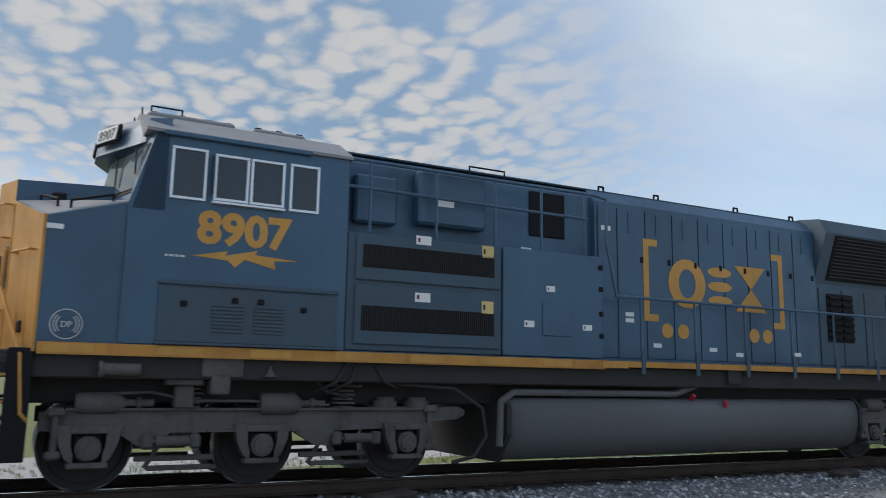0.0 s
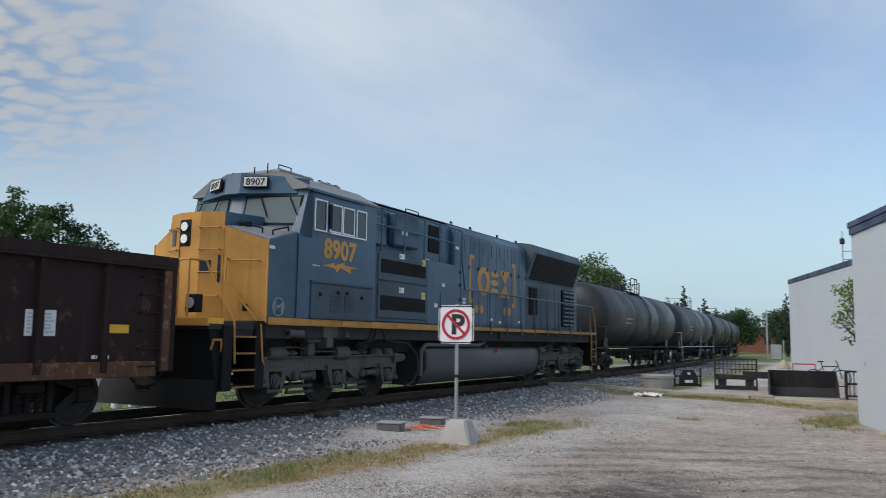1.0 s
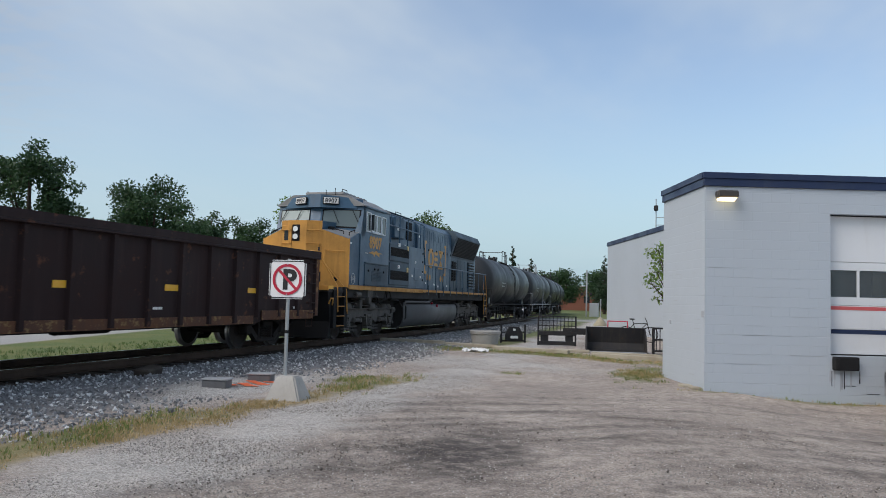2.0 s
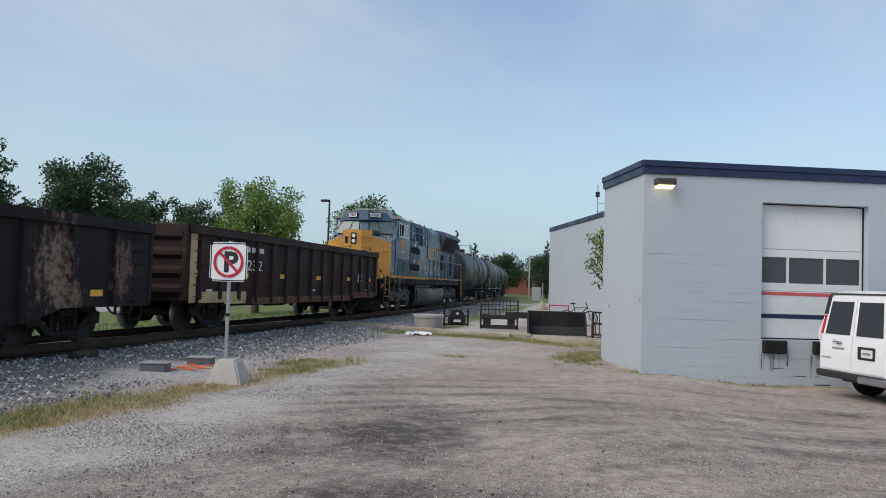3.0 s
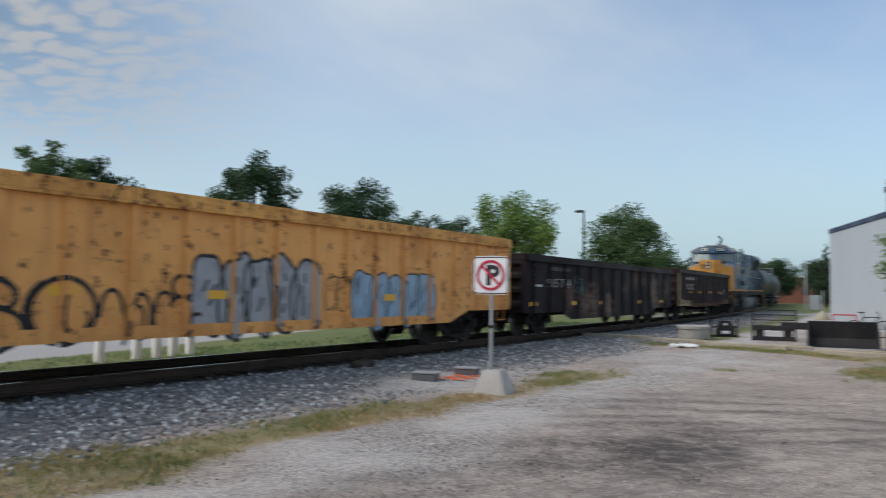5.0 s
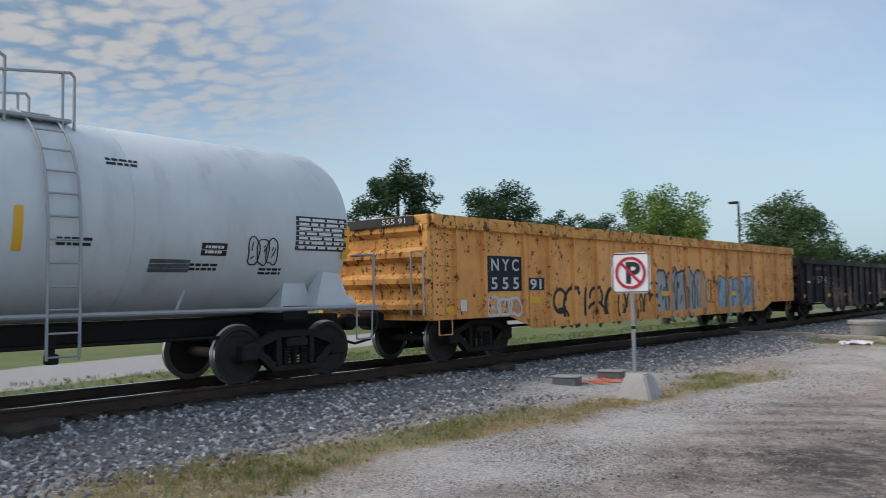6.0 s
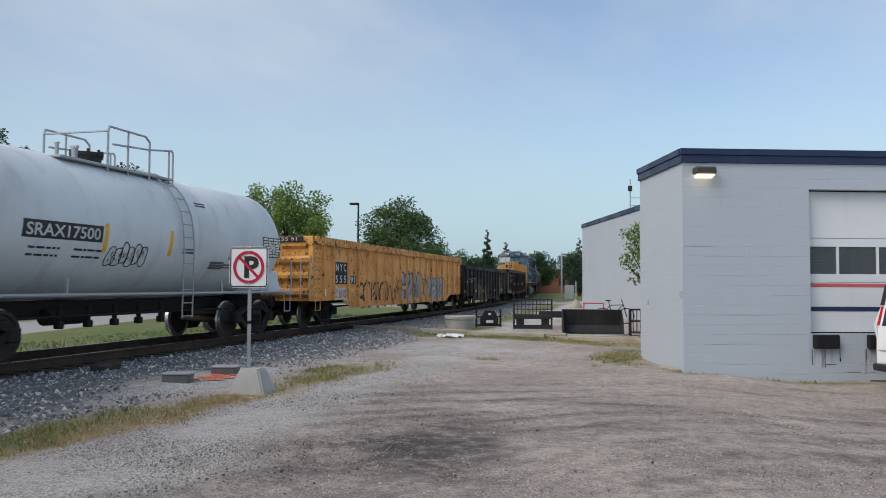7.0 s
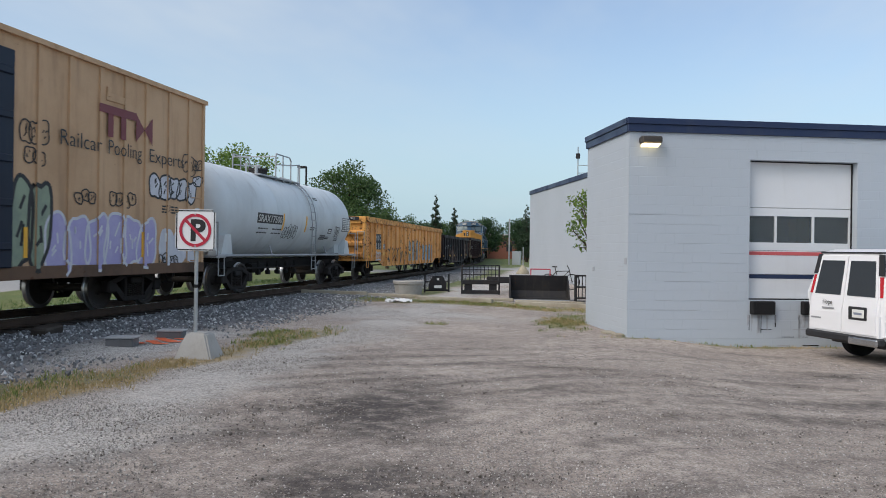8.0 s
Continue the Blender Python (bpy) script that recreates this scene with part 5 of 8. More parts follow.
def tank_car(u0, u1, shell_r, axis_z, paint, rails, label, fancy=False):
    car, h = new_car("tank_car", u0, u1, label, "tank car")
    e = 0.55
    rings = [(-h, 0.05), (-h + 0.05, shell_r * 0.45), (-h + 0.16, shell_r * 0.74), (-h + 0.33, shell_r * 0.92), (-h + e + 0.05, shell_r)]
    ring_all = rings + [(-h * 0.33, shell_r), (-h * 0.33 + 0.01, shell_r - 0.012), (-h * 0.33 + 0.03, shell_r), (0, shell_r), (h * 0.33, shell_r), (h * 0.33 + 0.01, shell_r - 0.012), (h * 0.33 + 0.03, shell_r)] + [(-p, q) for p, q in rings[::-1]]
    b = BM()
    vs = lathe(b, ring_all, "y", 56)
    bmesh.ops.translate(b, vec=(0, 0, axis_z), verts=vs)
    part("tank_shell", b, paint, car, smooth=True)
    b = BM()
    box(b, (0, 0, 0.88), (0.5, 2 * h + 0.7, 0.30), 0.03)
    for s in (-1, 1):
        box(b, (0, s * (h - 1.3), 1.08), (2.3, 0.5, 0.24), 0.03)
    rod(b, (0.35, -1.9, 0.72), (0.35, -0.9, 0.72), 0.16, 12)
    for k in range(-2, 3):
        rod(b, (0.7, k * 0.8 - 0.3, 0.95), (0.7, k * 0.8 - 0.3, 0.55), 0.05, 8)
        box(b, (0.7, k * 0.8 - 0.3, 0.58), (0.14, 0.16, 0.14), 0.02)
    rod(b, (0.75, -h + 2, 0.74), (0.75, h - 2, 0.74), 0.025, 6)
    part("underframe", b, FREIGHT_UNDER, car)
    for s in (-1, 1):
        b = BM()
        prism(b, [(s * (h - 0.9), 1.1), (s * (h - 1.6), 1.1), (s * (h - 1.5), 1.75), (s * (h - 1.25), 1.9)] if s < 0 else [(s * (h - 1.25), 1.9), (s * (h - 1.5), 1.75), (s * (h - 1.6), 1.1), (s * (h - 0.9), 1.1)], "x", -1.1, 1.1)
        part("saddle", b, paint, car)
    # walkway rail and steps along the side
    for side in (-1, 1):
        b = BM()
        x = side * 1.48
        pipe(b, [(x, -h - 0.15, 1.16), (x, h + 0.15, 1.16)], 0.035, 8)
        for k in (-1, 1):
            rod(b, (x, k * h * 0.42, 1.16), (side * 1.28, k * h * 0.42 + 0.25, 1.46), 0.025, 6)
            pipe(b, [(x, k * (h + 0.1), 1.16), (x, k * (h + 0.1), 2.05), (side * 0.9, k * (h + 0.1), 2.05)], 0.022, 6)
            pipe(b, [(x, k * (h - 0.3), 1.16), (x, k * (h - 0.3), 0.62), (x, k * (h + 0.05), 0.62), (x, k * (h + 0.05), 1.16)], 0.016, 6)
            box(b, (side * 1.30, k * (h - 0.05), 1.13), (0.42, 0.55, 0.05))
        part("side_rail", b, rails, car)
    # ladder that follows the shell
    for side in (1, -1):
        b = BM()
        y = 1.12 if fancy else 0.4
        for d in (-0.2, 0.2):
            pts = []
            for k in range(9):
                a = radians(8 + k * 9)
                pts.append((side * (shell_r + 0.07) * math.cos(a), y + d, axis_z + (shell_r + 0.07) * math.sin(a)))
            pipe(b, [(side * 1.50, y + d, 0.62), (side * 1.52, y + d, axis_z - 0.2)] + pts, 0.02, 6)
        for k in range(12):
            z = 0.66 + k * 0.29
            if z < axis_z:
                xx = 1.51
            else:
                q = (shell_r + 0.07) ** 2 - (z - axis_z) ** 2
                xx = math.sqrt(q) if q > 0.2 else None
            if xx:
                rod(b, (side * xx, y - 0.2, z), (side * xx, y + 0.2, z), 0.014, 6)
        part("ladder", b, rails, car)
    # manway platform and its rails
    zt = axis_z + shell_r
    y0, back = (-0.40, 0.30) if fancy else (0.0, 1.0)
    b = BM()
    rod(b, (0, 0, zt - 0.05), (0, 0, zt + 0.16), 0.30, 18)
    rod(b, (0, 0, zt + 0.16), (0, 0, zt + 0.22), 0.34, 18)
    for k in range(8):
        a = k * 0.785
        rod(b, (0.3 * math.cos(a), 0.3 * math.sin(a), zt + 0.1), (0.3 * math.cos(a), 0.3 * math.sin(a), zt + 0.28), 0.03, 6)
    part("manway", b, UNDER if fancy else paint, car).location.y = y0
    for vx, vy, vh, vr in ((0.2, -0.6, 0.25, 0.06), (-0.1, -0.75, 0.32, 0.04)):
        b = BM()
        rod(b, (vx, vy, zt - 0.03), (vx, vy, zt + vh), vr, 8)
        box(b, (vx, vy, zt + vh), (vr * 3, vr * 1.2, vr), 0.01)
        part("valve", b, rails, car).location.y = y0
    for side in (-1, 1):
        b = BM()
        box(b, (side * 0.66, 0.1, zt - 0.12), (0.30, 3.6 if fancy else 2.2, 0.05), 0.01)
        part("platform", b, rails, car).location.y = y0
    b = BM()
    k_, hz = (1.55, 0.70) if fancy else (1.0, 0.66)
    for side in (-1, 1):
        x = side * 0.78
        pipe(b, [(x, -0.72 * k_ * back, zt - 0.25), (x, -0.72 * k_ * back, zt + hz - 0.1), (x, -0.64 * k_ * back, zt + hz), (x, 0.58 * k_, zt + hz), (x, 0.68 * k_, zt + hz - 0.1), (x, 0.68 * k_, zt - 0.25)], 0.024, 6)
        pipe(b, [(x, -0.4 * k_ * back, zt + hz * 0.5), (x, 0.68 * k_, zt + hz * 0.62), (x, 1.22 * k_, zt + hz * 0.78), (x, 1.25 * k_, zt + hz * 0.7), (x, 1.25 * k_, zt - 0.25)], 0.022, 6)
        rod(b, (x, 0.2 * k_, zt - 0.25), (x, 0.2 * k_, zt + hz), 0.022, 6)
        rod(b, (x, 1.15 * k_, zt - 0.25), (x, 1.15 * k_, zt + hz * 0.74), 0.022, 6)
    pipe(b, [(-0.78, -0.72 * k_ * back, zt + hz - 0.1), (0.78, -0.72 * k_ * back, zt + hz - 0.1)], 0.02, 6)
    part("platform_rail", b, rails, car).location.y = y0
    for s in (-1, 1):
        coupler(car, s * (h + 0.12), s)
        freight_truck(car, s * (h - ((1.25 if s > 0 else 2.0) if fancy else 1.45)))
    return car, (u0 + u1) / 2


def on_shell(car_part, r, zc):
    """Wrap a flat part on the near side round the shell."""
    bm = bmesh.new()
    bm.from_mesh(car_part.data)
    for k in range(-26, 27):
        bmesh.ops.bisect_plane(bm, geom=bm.verts[:] + bm.edges[:] + bm.faces[:], plane_co=(0, 0, zc + 0.05 * k), plane_no=(0, 0, 1))
    bm.to_mesh(car_part.data)
    bm.free()
    for v in car_part.data.vertices:
        d = v.co.x - r
        a = (v.co.z - zc) / r
        v.co.x, v.co.z = (r + d) * math.cos(a), zc + (r + d) * math.sin(a)
    return car_part


TR, TZ = 1.42, 2.46
wt, cw = tank_car(-71.9, -59.35, TR, TZ, WHITE_TANK, HANDRAIL_GREY, "pale grey tank car with ladder and platform rails", True)
wrap = lambda ob: on_shell(ob, TR, TZ)
wrap(boxes("number_board", BLACK_INK, wt, [((TR + 0.004, -68.25 - cw, 2.30), (0.004, 2.0, 0.31))]))
wrap(lettering("car_number", "SRAX17500", 0.30, WHITE_INK, wt, (TR + 0.010, -68.25 - cw, 2.30), width=1.85, bold=0.004))
for u0_, z_ in ((-69.05, 1.98), (-69.05, 1.84), (-67.95, 1.98), (-67.95, 1.84)):
    wrap(bars("small_print", wt, TR + 0.004, u0_ - cw, u0_ + 0.75 - cw, z_ - 0.035, z_ + 0.035, 1, BLACK_INK, int(u0_ * -7)))
for u_ in (-67.14, -65.01, -59.80):
    wrap(boxes("reflector_patch", REFLECTIVE, wt, [((TR + 0.004, u_ - cw, 2.2 + 0.07 * k), (0.004, 0.11, 0.07)) for k in range(-3, 5)], 0, "yellow reflective strip"))
wrap(boxes("data_panel", painted("black_data_panel", (0.04, 0.04, 0.045), 0.5, (0.12, 0.12, 0.12), 0.4), wt, [((TR + 0.004, -60.33 - cw, 2.36 + 0.08 * k), (0.004, 1.05, 0.065)) for k in range(-3, 4)]))
wrap(bars("panel_print", wt, TR + 0.009, -60.80 - cw, -59.87 - cw, 2.1, 2.62, 7, STICKER, 3))
wrap(boxes("placard", BLACK_INK, wt, [((TR + 0.004, -62.3 - cw, 2.1), (0.004, 0.42, 0.10)), ((TR + 0.004, -62.3 - cw, 2.0), (0.004, 0.42, 0.08))]))
wrap(bars("placard_print", wt, TR + 0.009, -62.45 - cw, -62.15 - cw, 1.98, 2.13, 2, STICKER, 8))
wrap(boxes("stencil_block", painted("grey_stencil", (0.09, 0.09, 0.1), 0.5, (0.3, 0.3, 0.3), 0.4), wt, [((TR + 0.004, -62.96 - cw, 1.86 - 0.07 * k), (0.004, 0.62, 0.06)) for k in range(3)]))
for u_, z_ in ((-64.3, 2.1), (-63.6, 3.25), (-62.4, 1.78), (-61.2, 1.72)):
    wrap(bars("small_print", wt, TR + 0.004, u_ - 0.25 - cw, u_ + 0.2 - cw, z_ - 0.07, z_ + 0.07, 2, BLACK_INK, int(u_ * -9)))
for nm, a0, a1, z0_, z1_, k_, sd in (("", -67.0, -65.8, 1.72, 2.10, 6, 21), ("", -61.7, -61.2, 1.8, 2.2, 3, 22)):
    before = set(scene.collection.objects)
    spray(wt, TR + 0.004, a0 - cw, a1 - cw, z0_, z1_, k_, None, BLACK_INK, sd, "thin black spray scrawl", 0.018)
    for ob in set(scene.collection.objects) - before:
        wrap(ob)
for s in (-1, 1):
    b = BM()
    prism(b, [(s * 5.95, 1.15), (s * 5.2, 1.15), (s * 5.35, 1.75), (s * 5.7, 1.72)][::s], "x", 1.05, 1.36)
    rod(b, (1.18, s * 5.6, 1.22), (1.18, s * 6.1, 1.22), 0.13, 12)
    part("draft_saddle", b, WHITE_TANK, wt)
prev = 22.75
for i in range(4):
    tank_car(prev, prev + 16.3, 1.5, 2.58, BLACK_TANK, UNDER if i != 1 else HANDRAIL_GREY, "black tank car with dusty shell" if i != 1 else "glossy black tank car with pale streaks")
    ob_, uc_ = TRAIN[-1]
    for z_ in (2.5, 2.3):
        on_shell(bars("small_print", ob_, 1.504, -4.6, -3.4, z_ - 0.06, z_ + 0.06, 1, HANDRAIL_GREY, 40 + i), 1.5, 2.58)
    prev += 18.1

# ---------------------------------------------------------------- boxcar
bx, hb = new_car("boxcar", -88.55, -72.95, "tan ribbed boxcar with spray paint and a navy door", "boxcar")
cb = (-88.55 - 72.95) / 2
b = BM()
prism(b, [(-1.54, 0.98), (1.54, 0.98), (1.54, 5.0), (-1.54, 5.0)], "y", -hb, hb)
part("box_body", b, BOX_TAN, bx)
b = BM()
prism(b, [(-1.62, 5.0), (1.62, 5.0), (1.62, 5.10), (0, 5.24), (-1.62, 5.10)], "y", -hb - 0.03, hb + 0.03)
part("roof", b, BOX_TAN, bx)
for s in (-1, 1):
    boxes("side_sill", BOX_SILL, bx, [((s * 1.56, 0, 0.88), (0.05, 2 * hb, 0.24))], 0.01)
    BPOSTS = (-73.03, -73.73, -74.64, -75.60, -76.40, -77.25, -78.19, -79.05, -83.4, -84.3, -85.2, -86.1, -87.0, -87.8, -88.45)
    for u in BPOSTS:
        b = BM()
        y = u - cb
        prism(b, [(s * 1.535, y - 0.060), (s * 1.578, y - 0.050), (s * 1.578, y + 0.050), (s * 1.535, y + 0.060)], "z", 0.95, 5.0)
        part("side_post", b, BOX_TAN, bx)
    d = boxes("door", BOX_DOOR, bx, [((s * 1.60, -81.3 - cb, 2.85), (0.07, 3.1, 3.75))], 0.02, "navy blue sliding door")
    for k in range(5):
        boxes("door_rib", BOX_DOOR, d, [((s * 1.645, -81.3 - cb, 1.35 + 0.75 * k), (0.05, 3.0, 0.14))], 0.02)
    for k in range(3):
        boxes("door_rod", GALV, d, [((s * 1.68, -82.3 - cb + k * 0.9, 2.9), (0.035, 0.035, 3.6))])
b = BM()
box(b, (0, 0, 0.85), (0.6, 2 * hb + 0.3, 0.3), 0.02)
for k in range(4):
    box(b, (0, -4 + k * 2.6, 0.88), (2.6, 0.16, 0.2), 0.02)
part("underframe", b, FREIGHT_UNDER, bx)
for e in (-1, 1):
    coupler(bx, e * (hb + 0.12), e)
    freight_truck(bx, e * (hb - 2.25))
    ladder("ladder_rung", bx, 1.3, e * (hb + 0.08), 1.2, 4.5, 0.4, 10, BOX_TAN, "x")
    ladder("grab_iron", bx, 1.55, e * (hb - 0.42), 1.05, 2.6, 0.40, 5, BOX_TAN)
    b = BM()
    for k in range(5):
        prism(b, [(e * hb, 1.3 + k * 0.75), (e * (hb + 0.07), 1.45 + k * 0.75), (e * (hb + 0.07), 1.6 + k * 0.75), (e * hb, 1.75 + k * 0.75)][::e], "x", -1.4, 1.4)
    part("end_corrugation", b, BOX_TAN, bx)
def over_posts(ob):
    """Lay a painted shape over the raised posts as well as the panels between them."""
    bm = bmesh.new()
    bm.from_mesh(ob.data)
    for u in BPOSTS:
        for e in (-0.055, 0.055):
            bmesh.ops.bisect_plane(bm, geom=bm.verts[:] + bm.edges[:] + bm.faces[:], plane_co=(0, u - cb + e, 0), plane_no=(0, 1, 0))
    for f in [f for f in bm.faces if any(abs(f.calc_center_median().y - (u - cb)) < 0.055 for u in BPOSTS)]:
        f.tag = True
    split = bmesh.ops.split(bm, geom=[f for f in bm.faces if f.tag])
    for v in [g for g in split["geom"] if isinstance(g, bmesh.types.BMVert)]:
        v.co.x += 0.038
    bm.to_mesh(ob.data)
    bm.free()
    return ob


for word, u, w_ in (("Railcar", -77.88, 1.26), ("Pooling", -76.42, 1.2), ("Experts", -74.75, 1.5)):
    over_posts(lettering("slogan", word, 0.43, BLACK_INK, bx, (1.543, u - cb, 3.43), width=w_, bold=-0.004))
for y0, y1, z0, z1 in ((-77.33, -76.03, 4.10, 4.27), (-77.04, -76.86, 3.63, 4.10), (-76.59, -76.41, 3.63, 4.10)):
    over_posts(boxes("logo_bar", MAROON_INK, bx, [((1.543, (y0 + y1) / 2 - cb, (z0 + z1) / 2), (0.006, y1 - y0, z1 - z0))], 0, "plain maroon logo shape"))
for way in (-1, 1):
    over_posts(flat_shape("logo_wedge", [(-75.72 - cb, 3.95), (-75.72 - cb + way * 0.32, 4.25), (-75.72 - cb + way * 0.32, 3.65)], MAROON_INK, bx, 1.545))
spray(bx, 1.543, -78.8 - cb, -75.2 - cb, 0.92, 1.95, 6, PURPLE_INK, WHITE_SPRAY, 31, "lilac spray-painted bubble shapes", 0.06, posts=[u - cb for u in BPOSTS], proud=0.040, half=0.052)
spray(bx, 1.543, -79.7 - cb, -78.75 - cb, 1.05, 2.55, 2, GREEN_SPRAY, BLACK_INK, 32, "grey-green spray-painted shapes with black outline", 0.08, posts=[u - cb for u in BPOSTS], proud=0.040, half=0.052)
spray(bx, 1.543, -75.4 - cb, -73.4 - cb, 2.5, 3.0, 5, WHITE_SPRAY, BLACK_INK, 33, "white bubble shapes with black outline", 0.045, posts=[u - cb for u in BPOSTS], proud=0.040, half=0.052)
spray(bx, 1.543, -73.45 - cb, -73.12 - cb, 2.9, 3.15, 1, WHITE_SPRAY, BLACK_INK, 34, "small white bubble", 0.03, posts=[u - cb for u in BPOSTS], proud=0.040, half=0.052)
spray(bx, 1.543, -74.95 - cb, -73.25 - cb, 0.98, 1.75, 3, WHITE_SPRAY, None, 35, "white sprayed patch", posts=[u - cb for u in BPOSTS], proud=0.040, half=0.052)
for a0, a1, z0, z1, k, sd in ((-79.5, -78.8, 3.2, 3.6, 3, 41), (-79.4, -78.9, 2.85, 3.1, 2, 42), (-78.0, -77.4, 2.25, 2.45, 3, 43), (-76.9, -76.0, 2.25, 2.5, 4, 44), (-75.0, -74.2, 0.98, 1.2, 5, 45), (-74.0, -73.4, 3.2, 3.6, 2, 46), (-73.5, -73.1, 3.3, 3.55, 2, 47)):
    spray(bx, 1.552, a0 - cb, a1 - cb, z0, z1, k, None, BLACK_INK, sd, "small black spray tag", 0.025)
for u in (-79.35, -75.68, -73.35):
    reflector(bx, 1.556, u - cb, 1.42, 0.10, 0.55)
bars("small_print", bx, 1.545, -74.9 - cb, -74.2 - cb, 2.15, 2.35, 3, BLACK_INK, 51)
boxes("placard", STICKER, bx, [((1.552, -74.65 - cb, 1.6), (0.01, 0.26, 0.2))], 0.004)
boxes("side_hatch", BOX_TAN, bx, [((1.55, -76.7 - cb, 4.45), (0.03, 0.75, 0.16)), ((1.56, -77.0 - cb, 4.55), (0.04, 0.12, 0.2))], 0.01)

# ---------------------------------------------------------------- locomotive
lo, hl = new_car("locomotive", -0.9, 21.1, "dark blue diesel locomotive with yellow nose and dusty trucks", "locomotive")
CL = 10.1


def solid(name, verts, faces, material, label="", parent=None):
    b = BM()
    vs = [b.verts.new((x, u - CL, z)) for x, u, z in verts]
    for f in faces:
        b.faces.new([vs[i] for i in f])
    bmesh.ops.recalc_face_normals(b, faces=b.faces[:])
    return part(name, b, material, parent or lo, label)


def lbox(name, material, items, bev=0.01, label="", parent=None):
    """Boxes given by (x0, x1, u0, u1, z0, z1)."""
    b = BM()
    for x0, x1, u0, u1, z0, z1 in items:
        box(b, ((x0 + x1) / 2, (u0 + u1) / 2 - CL, (z0 + z1) / 2), (abs(x1 - x0), u1 - u0, z1 - z0), bev)
    return part(name, b, material, parent or lo, label)


def both(name, material, x0, x1, u0, u1, z0, z1, bev=0.01, label="", parent=None):
    for s in (1, -1):
        lbox(name, material, [(s * x0, s * x1, u0, u1, z0, z1)], bev, label, parent)


def lpipe(name, material, runs, r=0.022, label="", parent=None):
    for pts in runs:
        b = BM()
        pipe(b, [(x, u - CL, z) for x, u, z in pts], r, 8)
        ob = part(name, b, material, parent or lo, label)
    return ob


# frame and deck
lbox("frame", UNDER, [(-1.42, 1.42, -0.55, 20.9, 1.35, 1.66), (-0.9, 0.9, 0.2, 20.6, 1.05, 1.36)], 0.02)
lbox("deck", LOCO_GREY, [(-1.52, 1.52, 0.42, 20.92, 1.66, 1.77)], 0.01)
for s in (1, -1):
    x = s * 1.525
    st = lbox("sill_stripe", LOCO_STRIPE, [(x, x + s * 0.012, 0.44, 8.52, 1.615, 1.755), (x, x + s * 0.012, 8.52, 20.92, 1.66, 1.755)], 0.002, "worn yellow side sill stripe")
    for k in range(8):
        lbox("reflector_patch", LETTER_YELLOW, [(x + s * 0.012, x + s * 0.018, 0.62 + k * 1.12 if k else 0.5, (0.62 + k * 1.12 if k else 0.5) + 0.52, 1.64, 1.74)], 0, "yellow reflective patch", st)
    for k in range(10):
        u = 9.3 + k * 1.2
        lbox("stanchion_foot", LOCO_GREY, [(x, x + s * 0.03, u - 0.04, u + 0.04, 1.55, 1.95)], 0.005)

# nose: a raised middle with swept-back faces and a lower shoulder at each side
def front_u(x):
    """How far back the swept yellow front lies at a distance from the middle."""
    return -0.12 + 0.416 * max(0.0, abs(x) - 0.25)


NB = [(-0.70, front_u(0.7)), (-0.25, -0.12), (0.25, -0.12), (0.70, front_u(0.7)), (0.70, 1.25), (-0.70, 1.25)]
nose = solid("nose", [(x, u, 1.66) for x, u in NB] + [(x, u, 3.76 + 0.05 * (u > 1)) for x, u in NB],
             [(0, 1, 2, 3, 4, 5), (6, 7, 8, 9, 10, 11), (0, 1, 7, 6), (1, 2, 8, 7), (2, 3, 9, 8), (3, 4, 10, 9), (4, 5, 11, 10), (5, 0, 6, 11)], LOCO_BLUE, "blue nose with yellow front")
two_tone(nose, LOCO_YELLOW, lambda c, q: q.y < -0.3 and abs(q.z) < 0.5)
